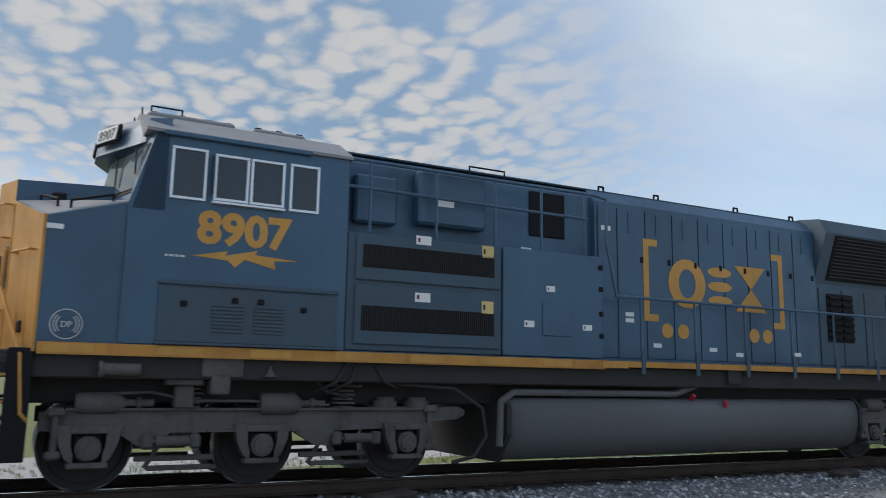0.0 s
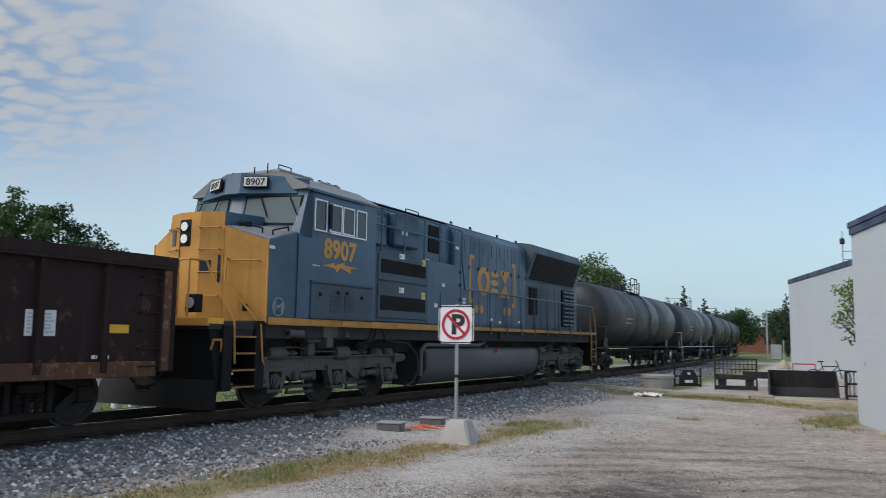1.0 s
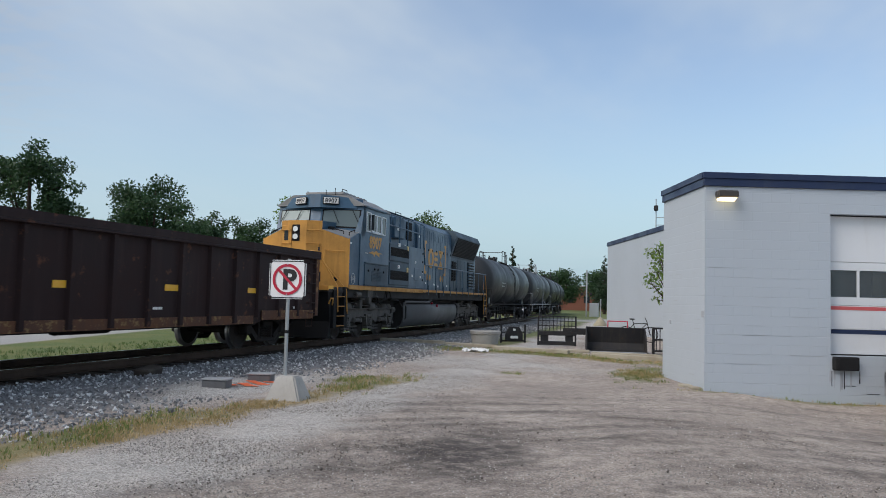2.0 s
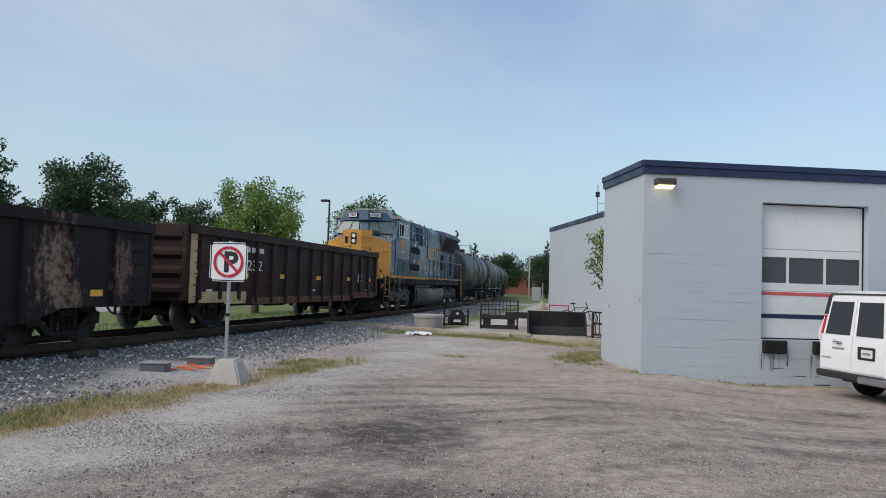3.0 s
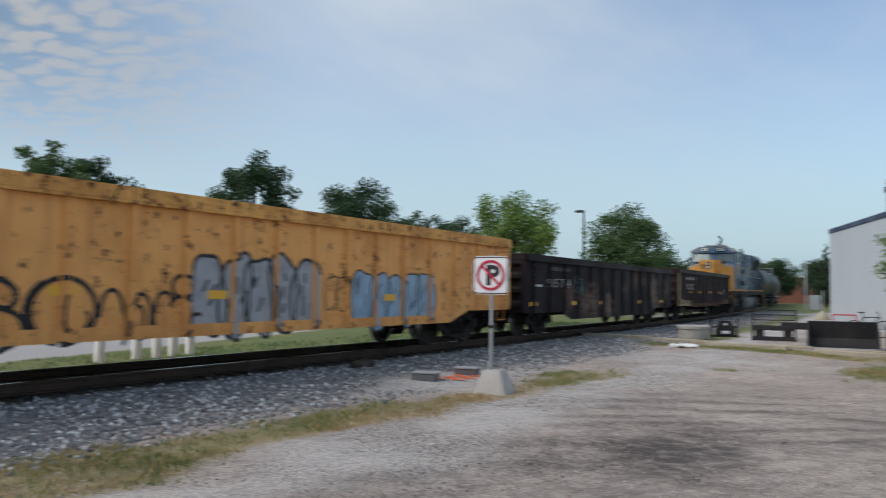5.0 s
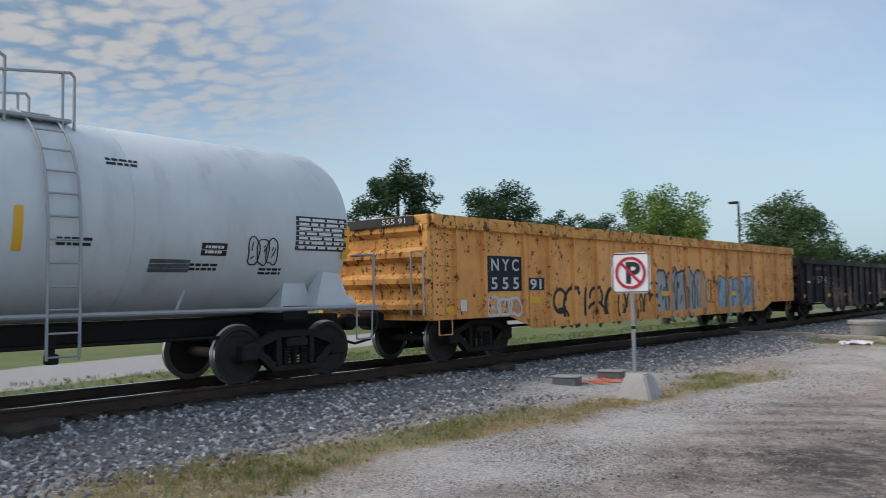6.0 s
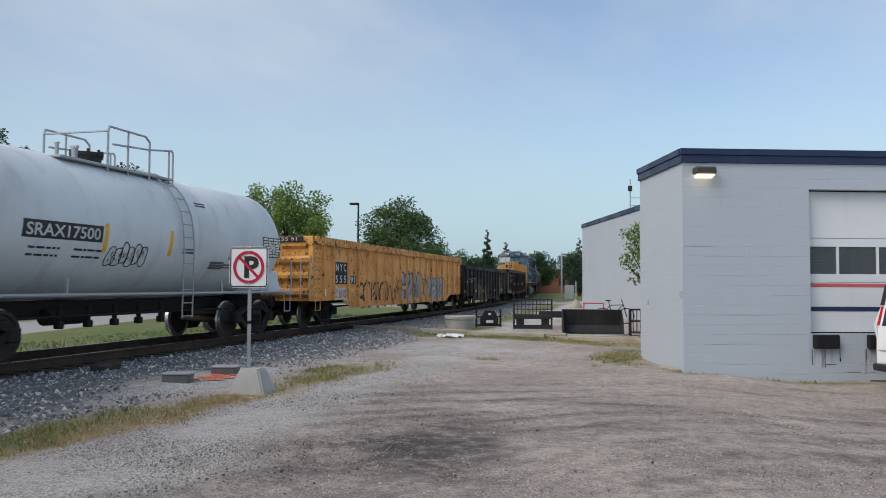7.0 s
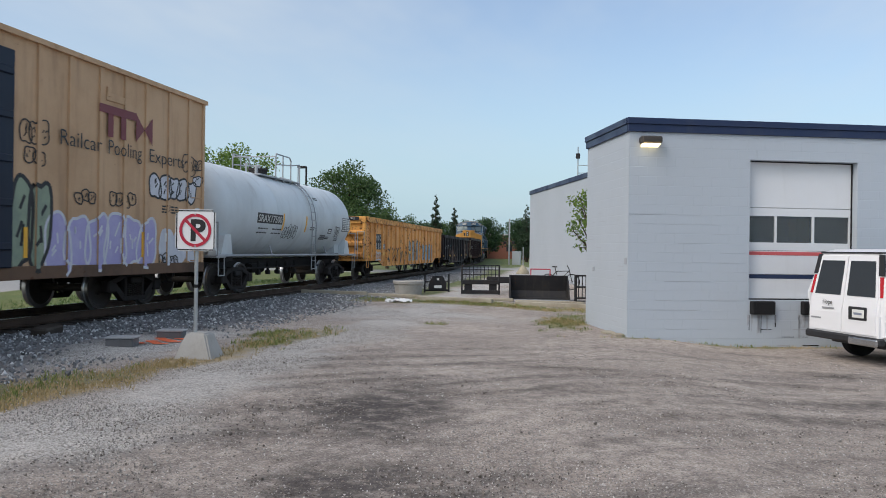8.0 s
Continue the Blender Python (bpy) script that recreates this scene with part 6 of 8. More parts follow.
for s in (1, -1):
    sh = [(0.70, front_u(0.7), 1.66, 3.49), (1.50, front_u(1.5), 1.66, 3.21), (1.50, 1.34, 1.77, 3.48), (0.70, 1.20, 1.77, 3.62)]
    ns = solid("nose_shoulder", [(s * x, u, z) for x, u, z, q in sh] + [(s * x, u, q) for x, u, z, q in sh],
               [(0, 1, 2, 3), (4, 5, 6, 7), (0, 1, 5, 4), (1, 2, 6, 5), (2, 3, 7, 6), (3, 0, 4, 7)], LOCO_BLUE)
    two_tone(ns, LOCO_YELLOW, lambda c, q: q.y < -0.3 and abs(q.z) < 0.5)
    pt = [(0.72, front_u(0.7) + 0.03, 3.487), (1.47, front_u(1.5) + 0.03, 3.225), (1.47, 1.32, 3.485), (0.72, 1.18, 3.615)]
    solid("nose_top_plate", [(s * x, u, z + 0.012) for x, u, z in pt] + [(s * x, u, z - 0.03) for x, u, z in pt],
          [(0, 1, 2, 3), (4, 5, 6, 7), (0, 1, 5, 4), (1, 2, 6, 5), (2, 3, 7, 6), (3, 0, 4, 7)], LOCO_DUST, "dusty grey tread plate")
    lpipe("nose_rail", LOUVRE, [[(s * 1.38, 0.66, 3.32), (s * 1.38, 0.66, 3.44), (s * 1.38, 1.12, 3.56), (s * 1.38, 1.12, 3.44)]], 0.016)
    lpipe("nose_rail", LOUVRE, [[(s * 0.84, 0.34, 3.44), (s * 0.84, 0.34, 3.57), (s * 1.24, 0.52, 3.47), (s * 1.24, 0.52, 3.30)]], 0.016)
    lbox("cable_box", LOUVRE, [(s * 0.72, s * 0.90, 0.45, 0.62, 3.50, 3.62)], 0.02)
    solid("edge_flange", [(s * x, u + o, z) for o in (-0.012, 0.02) for x, u, z in ((1.485, front_u(1.5), 1.64), (1.515, front_u(1.5), 1.64), (1.515, front_u(1.5), 3.23), (1.485, front_u(1.5), 3.24))],
          [(0, 1, 2, 3), (4, 5, 6, 7), (0, 1, 5, 4), (1, 2, 6, 5), (2, 3, 7, 6), (3, 0, 4, 7)], LOCO_YELLOW)


def facet(s):
    """The slanting yellow face at one side of the nose: a point by share across and height."""
    def at(k, z, out=0.0):
        x = 0.25 + 1.25 * k
        n = Vector((0.384, -0.923))
        return (s * (x + n.x * out), front_u(x) + n.y * out, z)
    return at


for s in (1, -1):
    f = facet(s)
    for z in (3.45, 3.03, 2.59, 2.14):
        lpipe("grab_iron", LOCO_YELLOW, [[f(0.01, z), f(0.01, z, 0.08), f(0.30, z, 0.08), f(0.30, z)]], 0.014)
    lpipe("grab_iron", LOCO_YELLOW, [[f(0.52, 2.82), f(0.52, 2.82, 0.08), f(0.88, 2.82, 0.08), f(0.88, 2.82)]], 0.014)
    lpipe("stanchion_rail", LOCO_YELLOW, [[f(0.43, 2.85), f(0.43, 2.85, 0.09), f(0.43, 2.42, 0.11), (s * 1.50, 0.28, 1.60), (s * 1.52, 0.34, 0.95), (s * 1.50, 0.42, 0.86)]], 0.021, "bent yellow handrail")
    lpipe("stanchion_rail", LOCO_YELLOW, [[(s * 0.92, -1.00, 1.60), (s * 0.92, -1.00, 2.74), (s * 0.96, -0.62, 2.74), (s * 1.02, -0.56, 2.50), (s * 1.50, -0.43, 1.68), (s * 1.52, -0.40, 0.90)]], 0.021, "bent yellow handrail")
    for x in (0.30, 0.62):
        lpipe("platform_post", LOCO_YELLOW, [[(s * x, -1.00, 1.60), (s * x, -1.00, 2.72)]], 0.018)
    lpipe("platform_rail", LOCO_YELLOW, [[(s * 0.30, -1.00, 2.72), (s * 0.92, -1.00, 2.74)]], 0.018)
    seam = BM()
    for k, z0, z1 in ((0.36, 1.70, 3.45), (0.62, 1.70, 2.10), (0.80, 1.70, 2.10)):
        a = f(k, 0, 0.0)
        box(seam, (a[0], a[1] - CL, (z0 + z1) / 2), (0.012, 0.012, z1 - z0), 0, (0, 0, s * 22.6))
    part("panel_seam", seam, LOCO_STRIPE, lo)
    a = f(0.70, 1.93, 0.005)
    b = BM()
    box(b, (a[0], a[1] - CL, 1.93), (0.10, 0.03, 0.14), 0.015, (0, 0, s * 22.6))
    part("door_latch", b, LOUVRE, lo)
hlb = lbox("headlight_housing", LOUVRE, [(-0.24, 0.02, -0.135, -0.115, 3.10, 3.62)], 0.02, "twin stacked headlights in a black recess")
LENS, ln, ll, lbs = mat("headlight_lens", 0.1)
lbs.inputs["Base Color"].default_value, lbs.inputs["Metallic"].default_value = (0.62, 0.63, 0.65, 1), 0.6
for z in (3.48, 3.24):
    b = BM()
    rod(b, (-0.11, -0.175 - CL, z), (-0.11, -0.125 - CL, z), 0.088, 18, 0.075)
    part("headlight", b, LENS, hlb, smooth=True)
f = facet(-1)
for nm, mt, o, w_, h_ in (("nose_door", LOCO_YELLOW, 0.012, 0.52, 1.86), ("door_window", GLASS_DARK, 0.03, 0.20, 0.32)):
    a = f(0.17, 0, o)
    b = BM()
    box(b, (a[0], a[1] - CL, 2.68 if nm == "nose_door" else 3.28), (w_ * 0.9, 0.03, h_), 0.012, (0, 0, -22.6))
    part(nm, b, mt, lo)
for s in (1, -1):
    f = facet(s)
    a, c = f(0.10, 0, 0.006), f(0.30, 0, 0.006)
    b = BM()
    box(b, (a[0], a[1] - CL, 2.70), (0.22, 0.010, 0.24), 0, (0, 0, s * 22.6))
    part("nose_logo", b, BOX_DOOR, lo, "plain navy logo shape")
    b = BM()
    box(b, (c[0], c[1] - CL, 2.66), (0.05, 0.010, 0.52), 0, (0, 0, s * 22.6))
    part("nose_logo", b, BOX_DOOR, lo, "plain navy logo shape")
lbox("lower_band", LOCO_STRIPE, [(-1.46, 1.46, -1.05, -0.99, 1.56, 1.70)], 0.004)
both("reflector_patch", REFLECTIVE, 1.45, 1.465, -1.03, -0.66, 1.60, 1.70, 0.002)
for x in (-0.95, 0.95):
    h_ = lbox("ditch_light", LOUVRE, [(x - 0.13, x + 0.13, -0.97, -0.78, 1.80, 2.12)], 0.02)
    b = BM()
    rod(b, (x, -1.00 - CL, 1.96), (x, -0.95 - CL, 1.96), 0.10, 16)
    part("lens", b, LENS, h_, smooth=True)
# cab shell
W2 = 1.53
cab = solid("cab", [(-W2, 1.28, 1.77), (W2, 1.28, 1.77), (W2, 4.10, 1.77), (-W2, 4.10, 1.77), (-W2, 1.28, 3.46), (W2, 1.28, 3.46), (W2, 1.56, 4.43), (-W2, 1.56, 4.43),
             (W2, 4.10, 4.43), (-W2, 4.10, 4.43), (0.95, 1.56, 4.72), (-0.95, 1.56, 4.72), (0.95, 4.10, 4.72), (-0.95, 4.10, 4.72)],
            [(0, 1, 2, 3), (0, 1, 5, 4), (4, 5, 6, 10, 11, 7), (1, 2, 8, 6, 5), (0, 4, 7, 9, 3), (6, 8, 12, 10), (7, 11, 13, 9), (10, 12, 13, 11), (2, 3, 9, 13, 12, 8)], LOCO_BLUE, "dark blue cab")
solid("cab_roof", [(1.57, 1.42, 4.43), (1.57, 4.14, 4.43), (0.97, 4.14, 4.76), (0.97, 1.38, 4.76), (-0.97, 1.38, 4.76), (-0.97, 4.14, 4.76), (-1.57, 4.14, 4.43), (-1.57, 1.42, 4.43),
                   (1.57, 1.42, 4.39), (1.57, 4.14, 4.39), (-1.57, 4.14, 4.39), (-1.57, 1.42, 4.39)],
      [(0, 1, 2, 3), (3, 2, 5, 4), (4, 5, 6, 7), (8, 9, 1, 0), (7, 6, 10, 11), (1, 9, 10, 6, 5, 2), (0, 3, 4, 7, 11, 8), (8, 9, 10, 11)], LOCO_ROOF, "pale dusty cab roof")
both("roof_gutter", LOCO_BLUE, 1.50, 1.60, 1.62, 3.55, 4.36, 4.42, 0.01)
lbox("roof_unit", LOCO_ROOF, [(-0.6, 0.8, 1.50, 2.66, 4.77, 4.88)], 0.03)
lbox("roof_unit", LOCO_ROOF, [(-0.6, 0.8, 2.92, 3.68, 4.77, 4.87)], 0.03)
rb = BM()
for x in (-0.55, 0.7):
    for u in (1.6, 1.95, 2.3, 2.58, 3.0, 3.3, 3.6):
        box(rb, (x, u - CL, 4.87), (0.07, 0.10, 0.06), 0.01)
part("roof_fittings", rb, LOUVRE, lo)
lpipe("roof_rail", LOUVRE, [[(0.72, 1.55, 4.85), (0.72, 1.55, 4.97), (0.72, 1.95, 4.97), (0.72, 1.95, 4.85)], [(0.5, 1.46, 4.76), (0.5, 1.46, 5.0)], [(0.2, 1.4, 4.76), (0.2, 1.4, 4.93)]], 0.012)
# brow with number boards
BR = [(-1.45, 1.70), (-1.30, 1.44), (-0.20, 0.96), (0.20, 0.96), (1.30, 1.44), (1.45, 1.70)]
brow = solid("brow", [(x, u, 4.30) for x, u in BR] + [(x * 0.95, u + 0.05, 4.74 - 0.10 * (abs(x) > 1)) for x, u in BR],
             [(0, 1, 2, 3, 4, 5), (6, 7, 8, 9, 10, 11), (0, 1, 7, 6), (1, 2, 8, 7), (2, 3, 9, 8), (3, 4, 10, 9), (4, 5, 11, 10), (0, 5, 11, 6)], LOCO_BLUE)
for s in (1, -1):
    yaw = -s * 24.1
    m = Matrix.Translation((s * 0.52, 1.105 - CL, 4.52)) @ pose(0, 0, 0, 0, 0, -yaw) @ pose(0, 0, 0, -8)
    b = BM()
    box(b, (0, -0.03, 0), (0.54, 0.06, 0.26), 0.03)
    nb = part("number_board", b, LOUVRE, lo, "number board with black digits on white")
    nb.matrix_basis = m
    b = BM()
    box(b, (0, -0.066, 0), (0.48, 0.012, 0.20), 0.004)
    part("board_face", b, WHITE_INK, nb)
    lettering("board_number", "8907", 0.20, BLACK_INK, nb, (0, -0.076, 0), "-y", width=0.40, bold=0.003)
# windshields lie on the raked front between nose and brow


def front(k, z, out=0.0):
    """A point on the raked, swept-back cab front: k is the share from the middle post to the corner."""
    x, u = 0.16 + 1.37 * k, (0.99 + 0.35 * k) + (z - 3.46) * 0.22
    return x, u - out, z


solid("cab_front", [(s * x, u, z) for s in (1, -1) for x, u, z in (front(0, 3.40), front(1, 3.40), front(1, 4.43), front(0, 4.43), (1.53, 1.7, 3.40), (1.53, 1.7, 4.43))],
      [(0, 1, 2, 3), (6, 7, 8, 9), (0, 3, 9, 6), (3, 2, 5, 11, 8, 9), (0, 1, 4, 10, 7, 6), (1, 2, 5, 4), (7, 8, 11, 10), (4, 5, 11, 10)], LOCO_BLUE)
WGLASS, qn, ql, qb = mat("windshield_glass", 0.04)
qb.inputs["Base Color"].default_value, qb.inputs["Metallic"].default_value = (0.11, 0.14, 0.14, 1), 0.2
for s in (1, -1):
    for nm, mt, k, o in (("windshield_frame", LOUVRE, 0.0, 0.010), ("windshield", WGLASS, 0.05, 0.020)):
        q = [front(0.04 + k * 0.6, 3.66 + k, o), front(0.94 - k * 0.6, 3.62 + k, o), front(0.94 - k * 0.6, 4.26 - k * 0.6, o), front(0.04 + k * 0.6, 4.26 - k * 0.6, o)]
        q += [(x, u + o + 0.01, z) for x, u, z in q]
        solid(nm, [(s * x, u, z) for x, u, z in q], [(0, 1, 2, 3), (4, 5, 6, 7), (0, 1, 5, 4), (1, 2, 6, 5), (2, 3, 7, 6), (3, 0, 4, 7)], mt)
    wp = [front(0.3, 4.24, 0.07), front(0.45, 3.80, 0.05), front(0.75, 4.24, 0.07), front(0.9, 3.85, 0.05)]
    wp = [(s * x, u, z) for x, u, z in wp]
    lpipe("wiper", LOUVRE, [wp[:2]], 0.012)
    lpipe("wiper", LOUVRE, [wp[2:]], 0.012)
# side windows
for s in (1, -1):
    for u0, u1, z0, z1 in ((1.74, 2.18, 3.57, 4.24), (2.27, 2.715, 3.60, 4.21), (2.735, 3.19, 3.60, 4.21), (3.26, 3.67, 3.57, 4.22)):
        fr = BM()
        t = 0.035
        x0, x1 = s * 1.525, s * 1.56
        for a, c, e, g in ((u0, u1, z0, z0 + t), (u0, u1, z1 - t, z1), (u0, u0 + t, z0 + t, z1 - t), (u1 - t, u1, z0 + t, z1 - t)):
            box(fr, ((x0 + x1) / 2, (a + c) / 2 - CL, (e + g) / 2), (0.035, c - a, g - e), 0.004)
        wf = part("side_window", fr, WIN_TRIM, lo, "cab window with bright aluminium frame")
        lbox("pane", GLASS_DARK, [(s * 1.528, s * 1.54, u0 + t, u1 - t, z0 + t, z1 - t)], 0, "", wf)
    lbox("window_ledge", WIN_TRIM, [(s * 1.53, s * 1.60, 2.25, 3.2, 3.555, 3.585)], 0.004)
    lbox("wind_deflector", GLASS_DARK, [(s * 1.54, s * 1.64, 2.235, 2.255, 3.66, 4.18)], 0.004)
# numbers and marks on the cab side
for s in (1,):
    lettering("road_number", "8907", 0.56, LETTER_YELLOW, lo, (1.536, 2.70 - CL, 3.255), width=1.22, bold=0.022)
    bolt = [(2.06, 2.875), (2.50, 2.965), (2.47, 2.905), (2.88, 3.005), (2.85, 2.945), (3.43, 2.91), (3.10, 2.885), (3.12, 2.775), (2.72, 2.875), (2.60, 2.765), (2.50, 2.845)]
    flat_shape("lightning_bolt", [(u - CL, z) for u, z in bolt], LETTER_YELLOW, lo, 1.536, "yellow lightning bolt stripe")
    bars("model_print", lo, 1.534, 1.74 - CL, 2.02 - CL, 2.83, 2.88, 1, WHITE_INK, 3)
    b = BM()
    for r0, a0, a1 in ((0.17, 0, 360), (0.105, -50, 50), (0.105, 130, 230), (0.135, -45, 45), (0.135, 135, 225)):
        n_ = 28
        for k in range(n_):
            a, c = radians(a0 + (a1 - a0) * k / n_), radians(a0 + (a1 - a0) * (k + 1) / n_)
            rod(b, (1.536, 0.72 - CL + r0 * math.cos(a), 1.96 + r0 * math.sin(a)), (1.536, 0.72 - CL + r0 * math.cos(c), 1.96 + r0 * math.sin(c)), 0.006, 4)
    part("round_mark", b, WHITE_INK, lo, "round white emblem")
    lettering("mark_letters", "DP", 0.10, WHITE_INK, lo, (1.536, 0.72 - CL, 1.96))
    lbox("small_label", STICKER, [(1.50, 1.506, 0.42, 0.60, 3.06, 3.12)], 0)
for s in (1, -1):
    # door panel with louvres under the cab windows
    lbox("access_panel", LOCO_GREY, [(s * 1.53, s * 1.556, 1.70, 3.98, 1.80, 2.48)], 0.008)
    lbox("panel_lip", LOCO_GREY, [(s * 1.53, s * 1.575, 1.68, 4.0, 2.50, 2.55)], 0.008)
    lbox("panel_base", LOCO_GREY, [(s * 1.53, s * 1.58, 1.68, 4.02, 1.77, 1.80)], 0.004)
    for u0 in (2.34, 2.86):
        for k in range(8):
            lbox("louvre", LOCO_GREY, [(s * 1.556, s * 1.572, u0, u0 + 0.40, 1.935 + k * 0.046, 1.962 + k * 0.046)], 0.004)
    for u, z in ((2.0, 2.27), (2.62, 2.34), (2.95, 2.34), (3.52, 2.27)):
        lbox("latch", LOUVRE, [(s * 1.556, s * 1.585, u - 0.04, u + 0.04, z - 0.035, z + 0.035)], 0.008)
    # electrical cabinet behind the cab
    cabn = lbox("equipment_cabinet", LOCO_GREY, [(s * 0.9, s * 1.50, 4.12, 6.60, 1.78, 3.40)], 0.015)
    lbox("equipment_cabinet", LOCO_BLUE, [(s * 0.9, s * 1.49, 6.63, 8.52, 1.78, 3.42)], 0.015)
    for z0, z1 in ((2.74, 3.37), (1.86, 2.68)):
        lbox("intake_frame", LOCO_GREY, [(s * 1.50, s * 1.535, 4.24, 6.56, z0, z1)], 0.02, "", cabn)
    for z0, z1 in ((2.92, 3.24), (2.05, 2.39)):
        gr = lbox("intake_grille", LOUVRE, [(s * 1.535, s * 1.54, 4.34, 6.45, z0, z1)], 0, "black intake grille")
        b = BM()
        for k in range(62):
            box(b, (s * 1.545, 4.36 + k * 0.034 - CL, (z0 + z1) / 2), (0.014, 0.010, z1 - z0 - 0.02))
        tagged(part("grille_mesh", b, UNDER, gr), kind="stuff")
    for u, z, w_, h_, m_ in ((5.26, 3.37, 0.24, 0.13, STICKER), (6.33, 3.30, 0.20, 0.18, painted("pale_yellow_label_%d" % s, (0.72, 0.55, 0.22), 0.5)), (5.26, 2.55, 0.24, 0.13, STICKER), (6.33, 2.47, 0.20, 0.18, painted("pale_yellow_label_b%d" % s, (0.72, 0.55, 0.22), 0.5)),
                       (7.1, 2.27, 0.18, 0.10, STICKER), (8.2, 2.26, 0.18, 0.09, STICKER), (7.5, 2.83, 0.16, 0.09, STICKER)):
        x = 1.54 if u < 6.6 else 1.492
        lbl = lbox("warning_label", m_, [(s * x, s * (x + 0.006), u - w_ / 2, u + w_ / 2, z - h_ / 2, z + h_ / 2)], 0)
        lbox("label_mark", MAROON_INK if w_ != 0.20 else BLACK_INK, [(s * (x + 0.006), s * (x + 0.009), u - w_ * 0.38, u - w_ * 0.22, z - h_ * 0.22, z + h_ * 0.22)], 0, "", lbl)
    lbox("hatch", LOCO_BLUE, [(s * 1.49, s * 1.51, 7.34, 7.88, 2.10, 2.60)], 0.015)
    for z in (2.1, 2.45, 2.85, 3.2):
        lbox("hinge", LOUVRE, [(s * 1.49, s * 1.515, 8.44, 8.52, z, z + 0.08)], 0.01)
# upper hood
hood = BM()
prism(hood, [(-1.10, 3.42), (1.10, 3.42), (1.10, 4.50), (0.98, 4.62), (-0.98, 4.62), (-1.10, 4.50)], "y", 4.11 - CL, 8.60 - CL)
part("upper_hood", hood, LOCO_BLUE, lo)
hood = BM()
prism(hood, [(-1.20, 1.77), (1.20, 1.77), (1.20, 4.44), (0.98, 4.66), (-0.98, 4.66), (-1.20, 4.44)], "y", 8.60 - CL, 14.05 - CL)
part("engine_hood", hood, LOCO_BLUE, lo)
hood = BM()
prism(hood, [(-1.16, 1.77), (1.16, 1.77), (1.16, 3.42), (1.50, 4.40), (1.36, 4.68), (0.9, 4.74), (-0.9, 4.74), (-1.36, 4.68), (-1.50, 4.40), (-1.16, 3.42)], "y", 14.05 - CL, 19.15 - CL)
part("radiator_hood", hood, LOCO_GREY, lo)
lbox("rear_hood", LOCO_BLUE, [(-1.1, 1.1, 19.15, 19.75, 1.77, 4.2)], 0.04)
lbox("hood_roof", LOCO_GREY, [(-0.97, 0.97, 4.15, 14.0, 4.66, 4.69)], 0.01)
for s in (1, -1):
    for k in range(8):
        u0 = 9.06 + k * 0.62
        lbox("hood_door", LOCO_BLUE, [(s * 1.20, s * 1.222, u0 + 0.012, u0 + 0.608, 1.82, 4.36)], 0.006)
        lbox("door_latch", LOUVRE, [(s * 1.222, s * 1.24, u0 + 0.50, u0 + 0.56, 3.45, 3.55)], 0.006)
        lbox("hinge_rib", LOCO_BLUE, [(s * 1.222, s * 1.236, u0 + 0.24, u0 + 0.28, 3.95, 4.30)], 0.004)
    lbox("hood_door", LOCO_BLUE, [(s * 1.20, s * 1.222, 8.66, 9.05, 1.82, 4.36)], 0.006)
    for k in range(7):
        u0 = 14.15 + k * 0.70
        if 17.5 < u0 < 19:
            continue
        lbox("hood_door", LOCO_GREY, [(s * 1.16, s * 1.18, u0, u0 + 0.66, 1.82, 3.34)], 0.006)
    gr = solid("radiator_grille", [(s * 1.20, 14.35, 3.50), (s * 1.20, 18.95, 3.50), (s * 1.50, 18.95, 4.36), (s * 1.50, 14.35, 4.36), (s * 1.18, 14.35, 3.51), (s * 1.18, 18.95, 3.51), (s * 1.48, 18.95, 4.37), (s * 1.48, 14.35, 4.37)],
               [(0, 1, 2, 3), (4, 5, 6, 7), (0, 1, 5, 4), (1, 2, 6, 5), (2, 3, 7, 6), (3, 0, 4, 7)], LOUVRE, "black radiator grille under the flare")
    for k in range(12):
        z = 3.56 + k * 0.066
        x = 1.215 + (z - 3.5) * 0.349
        lbox("grille_slat", UNDER, [(s * x, s * (x + 0.014), 14.4, 18.9, z, z + 0.022)], 0, "", gr)
    for k in range(9):
        lbox("rear_louvre", LOCO_BLUE, [(s * 1.16, s * 1.26, 17.75, 18.35, 1.98 + k * 0.155, 2.05 + k * 0.155)], 0.006)
        lbox("rear_louvre", LOCO_BLUE, [(s * 1.16, s * 1.26, 18.42, 19.08, 1.98 + k * 0.155, 2.05 + k * 0.155)], 0.006)
    for k in range(7):
        lbox("side_louvre", LOUVRE, [(s * 1.18, s * 1.25, 14.4, 14.72, 2.35 + k * 0.13, 2.40 + k * 0.13), (s * 1.18, s * 1.25, 14.78, 15.1, 2.35 + k * 0.13, 2.40 + k * 0.13)], 0.004)
    lbox("louvre_backing", LOUVRE, [(s * 1.175, s * 1.20, 14.36, 15.14, 2.28, 3.24)], 0.004)
    lbox("louvre_backing", LOUVRE, [(s * 1.16, s * 1.20, 17.7, 19.1, 1.95, 3.34)], 0.004)
# exhaust soot, turbo hump, hooks
lbox("dark_stack", LOUVRE, [(-0.5, 0.5, 13.0, 14.2, 4.68, 4.78)], 0.03)
for u in (8.95, 10.2, 12.2, 13.75):
    for s in (1, -1):
        lpipe("lifting_eye", LOUVRE, [[(s * 0.95, u - 0.06, 4.62), (s * 0.95, u - 0.05, 4.76), (s * 0.95, u + 0.05, 4.76), (s * 0.95, u + 0.06, 4.62)]], 0.018)
lpipe("roof_hoop", LOUVRE, [[(1.0, 6.3, 4.6), (1.0, 6.3, 4.74), (1.0, 6.95, 4.74), (1.0, 6.95, 4.6)]], 0.014)
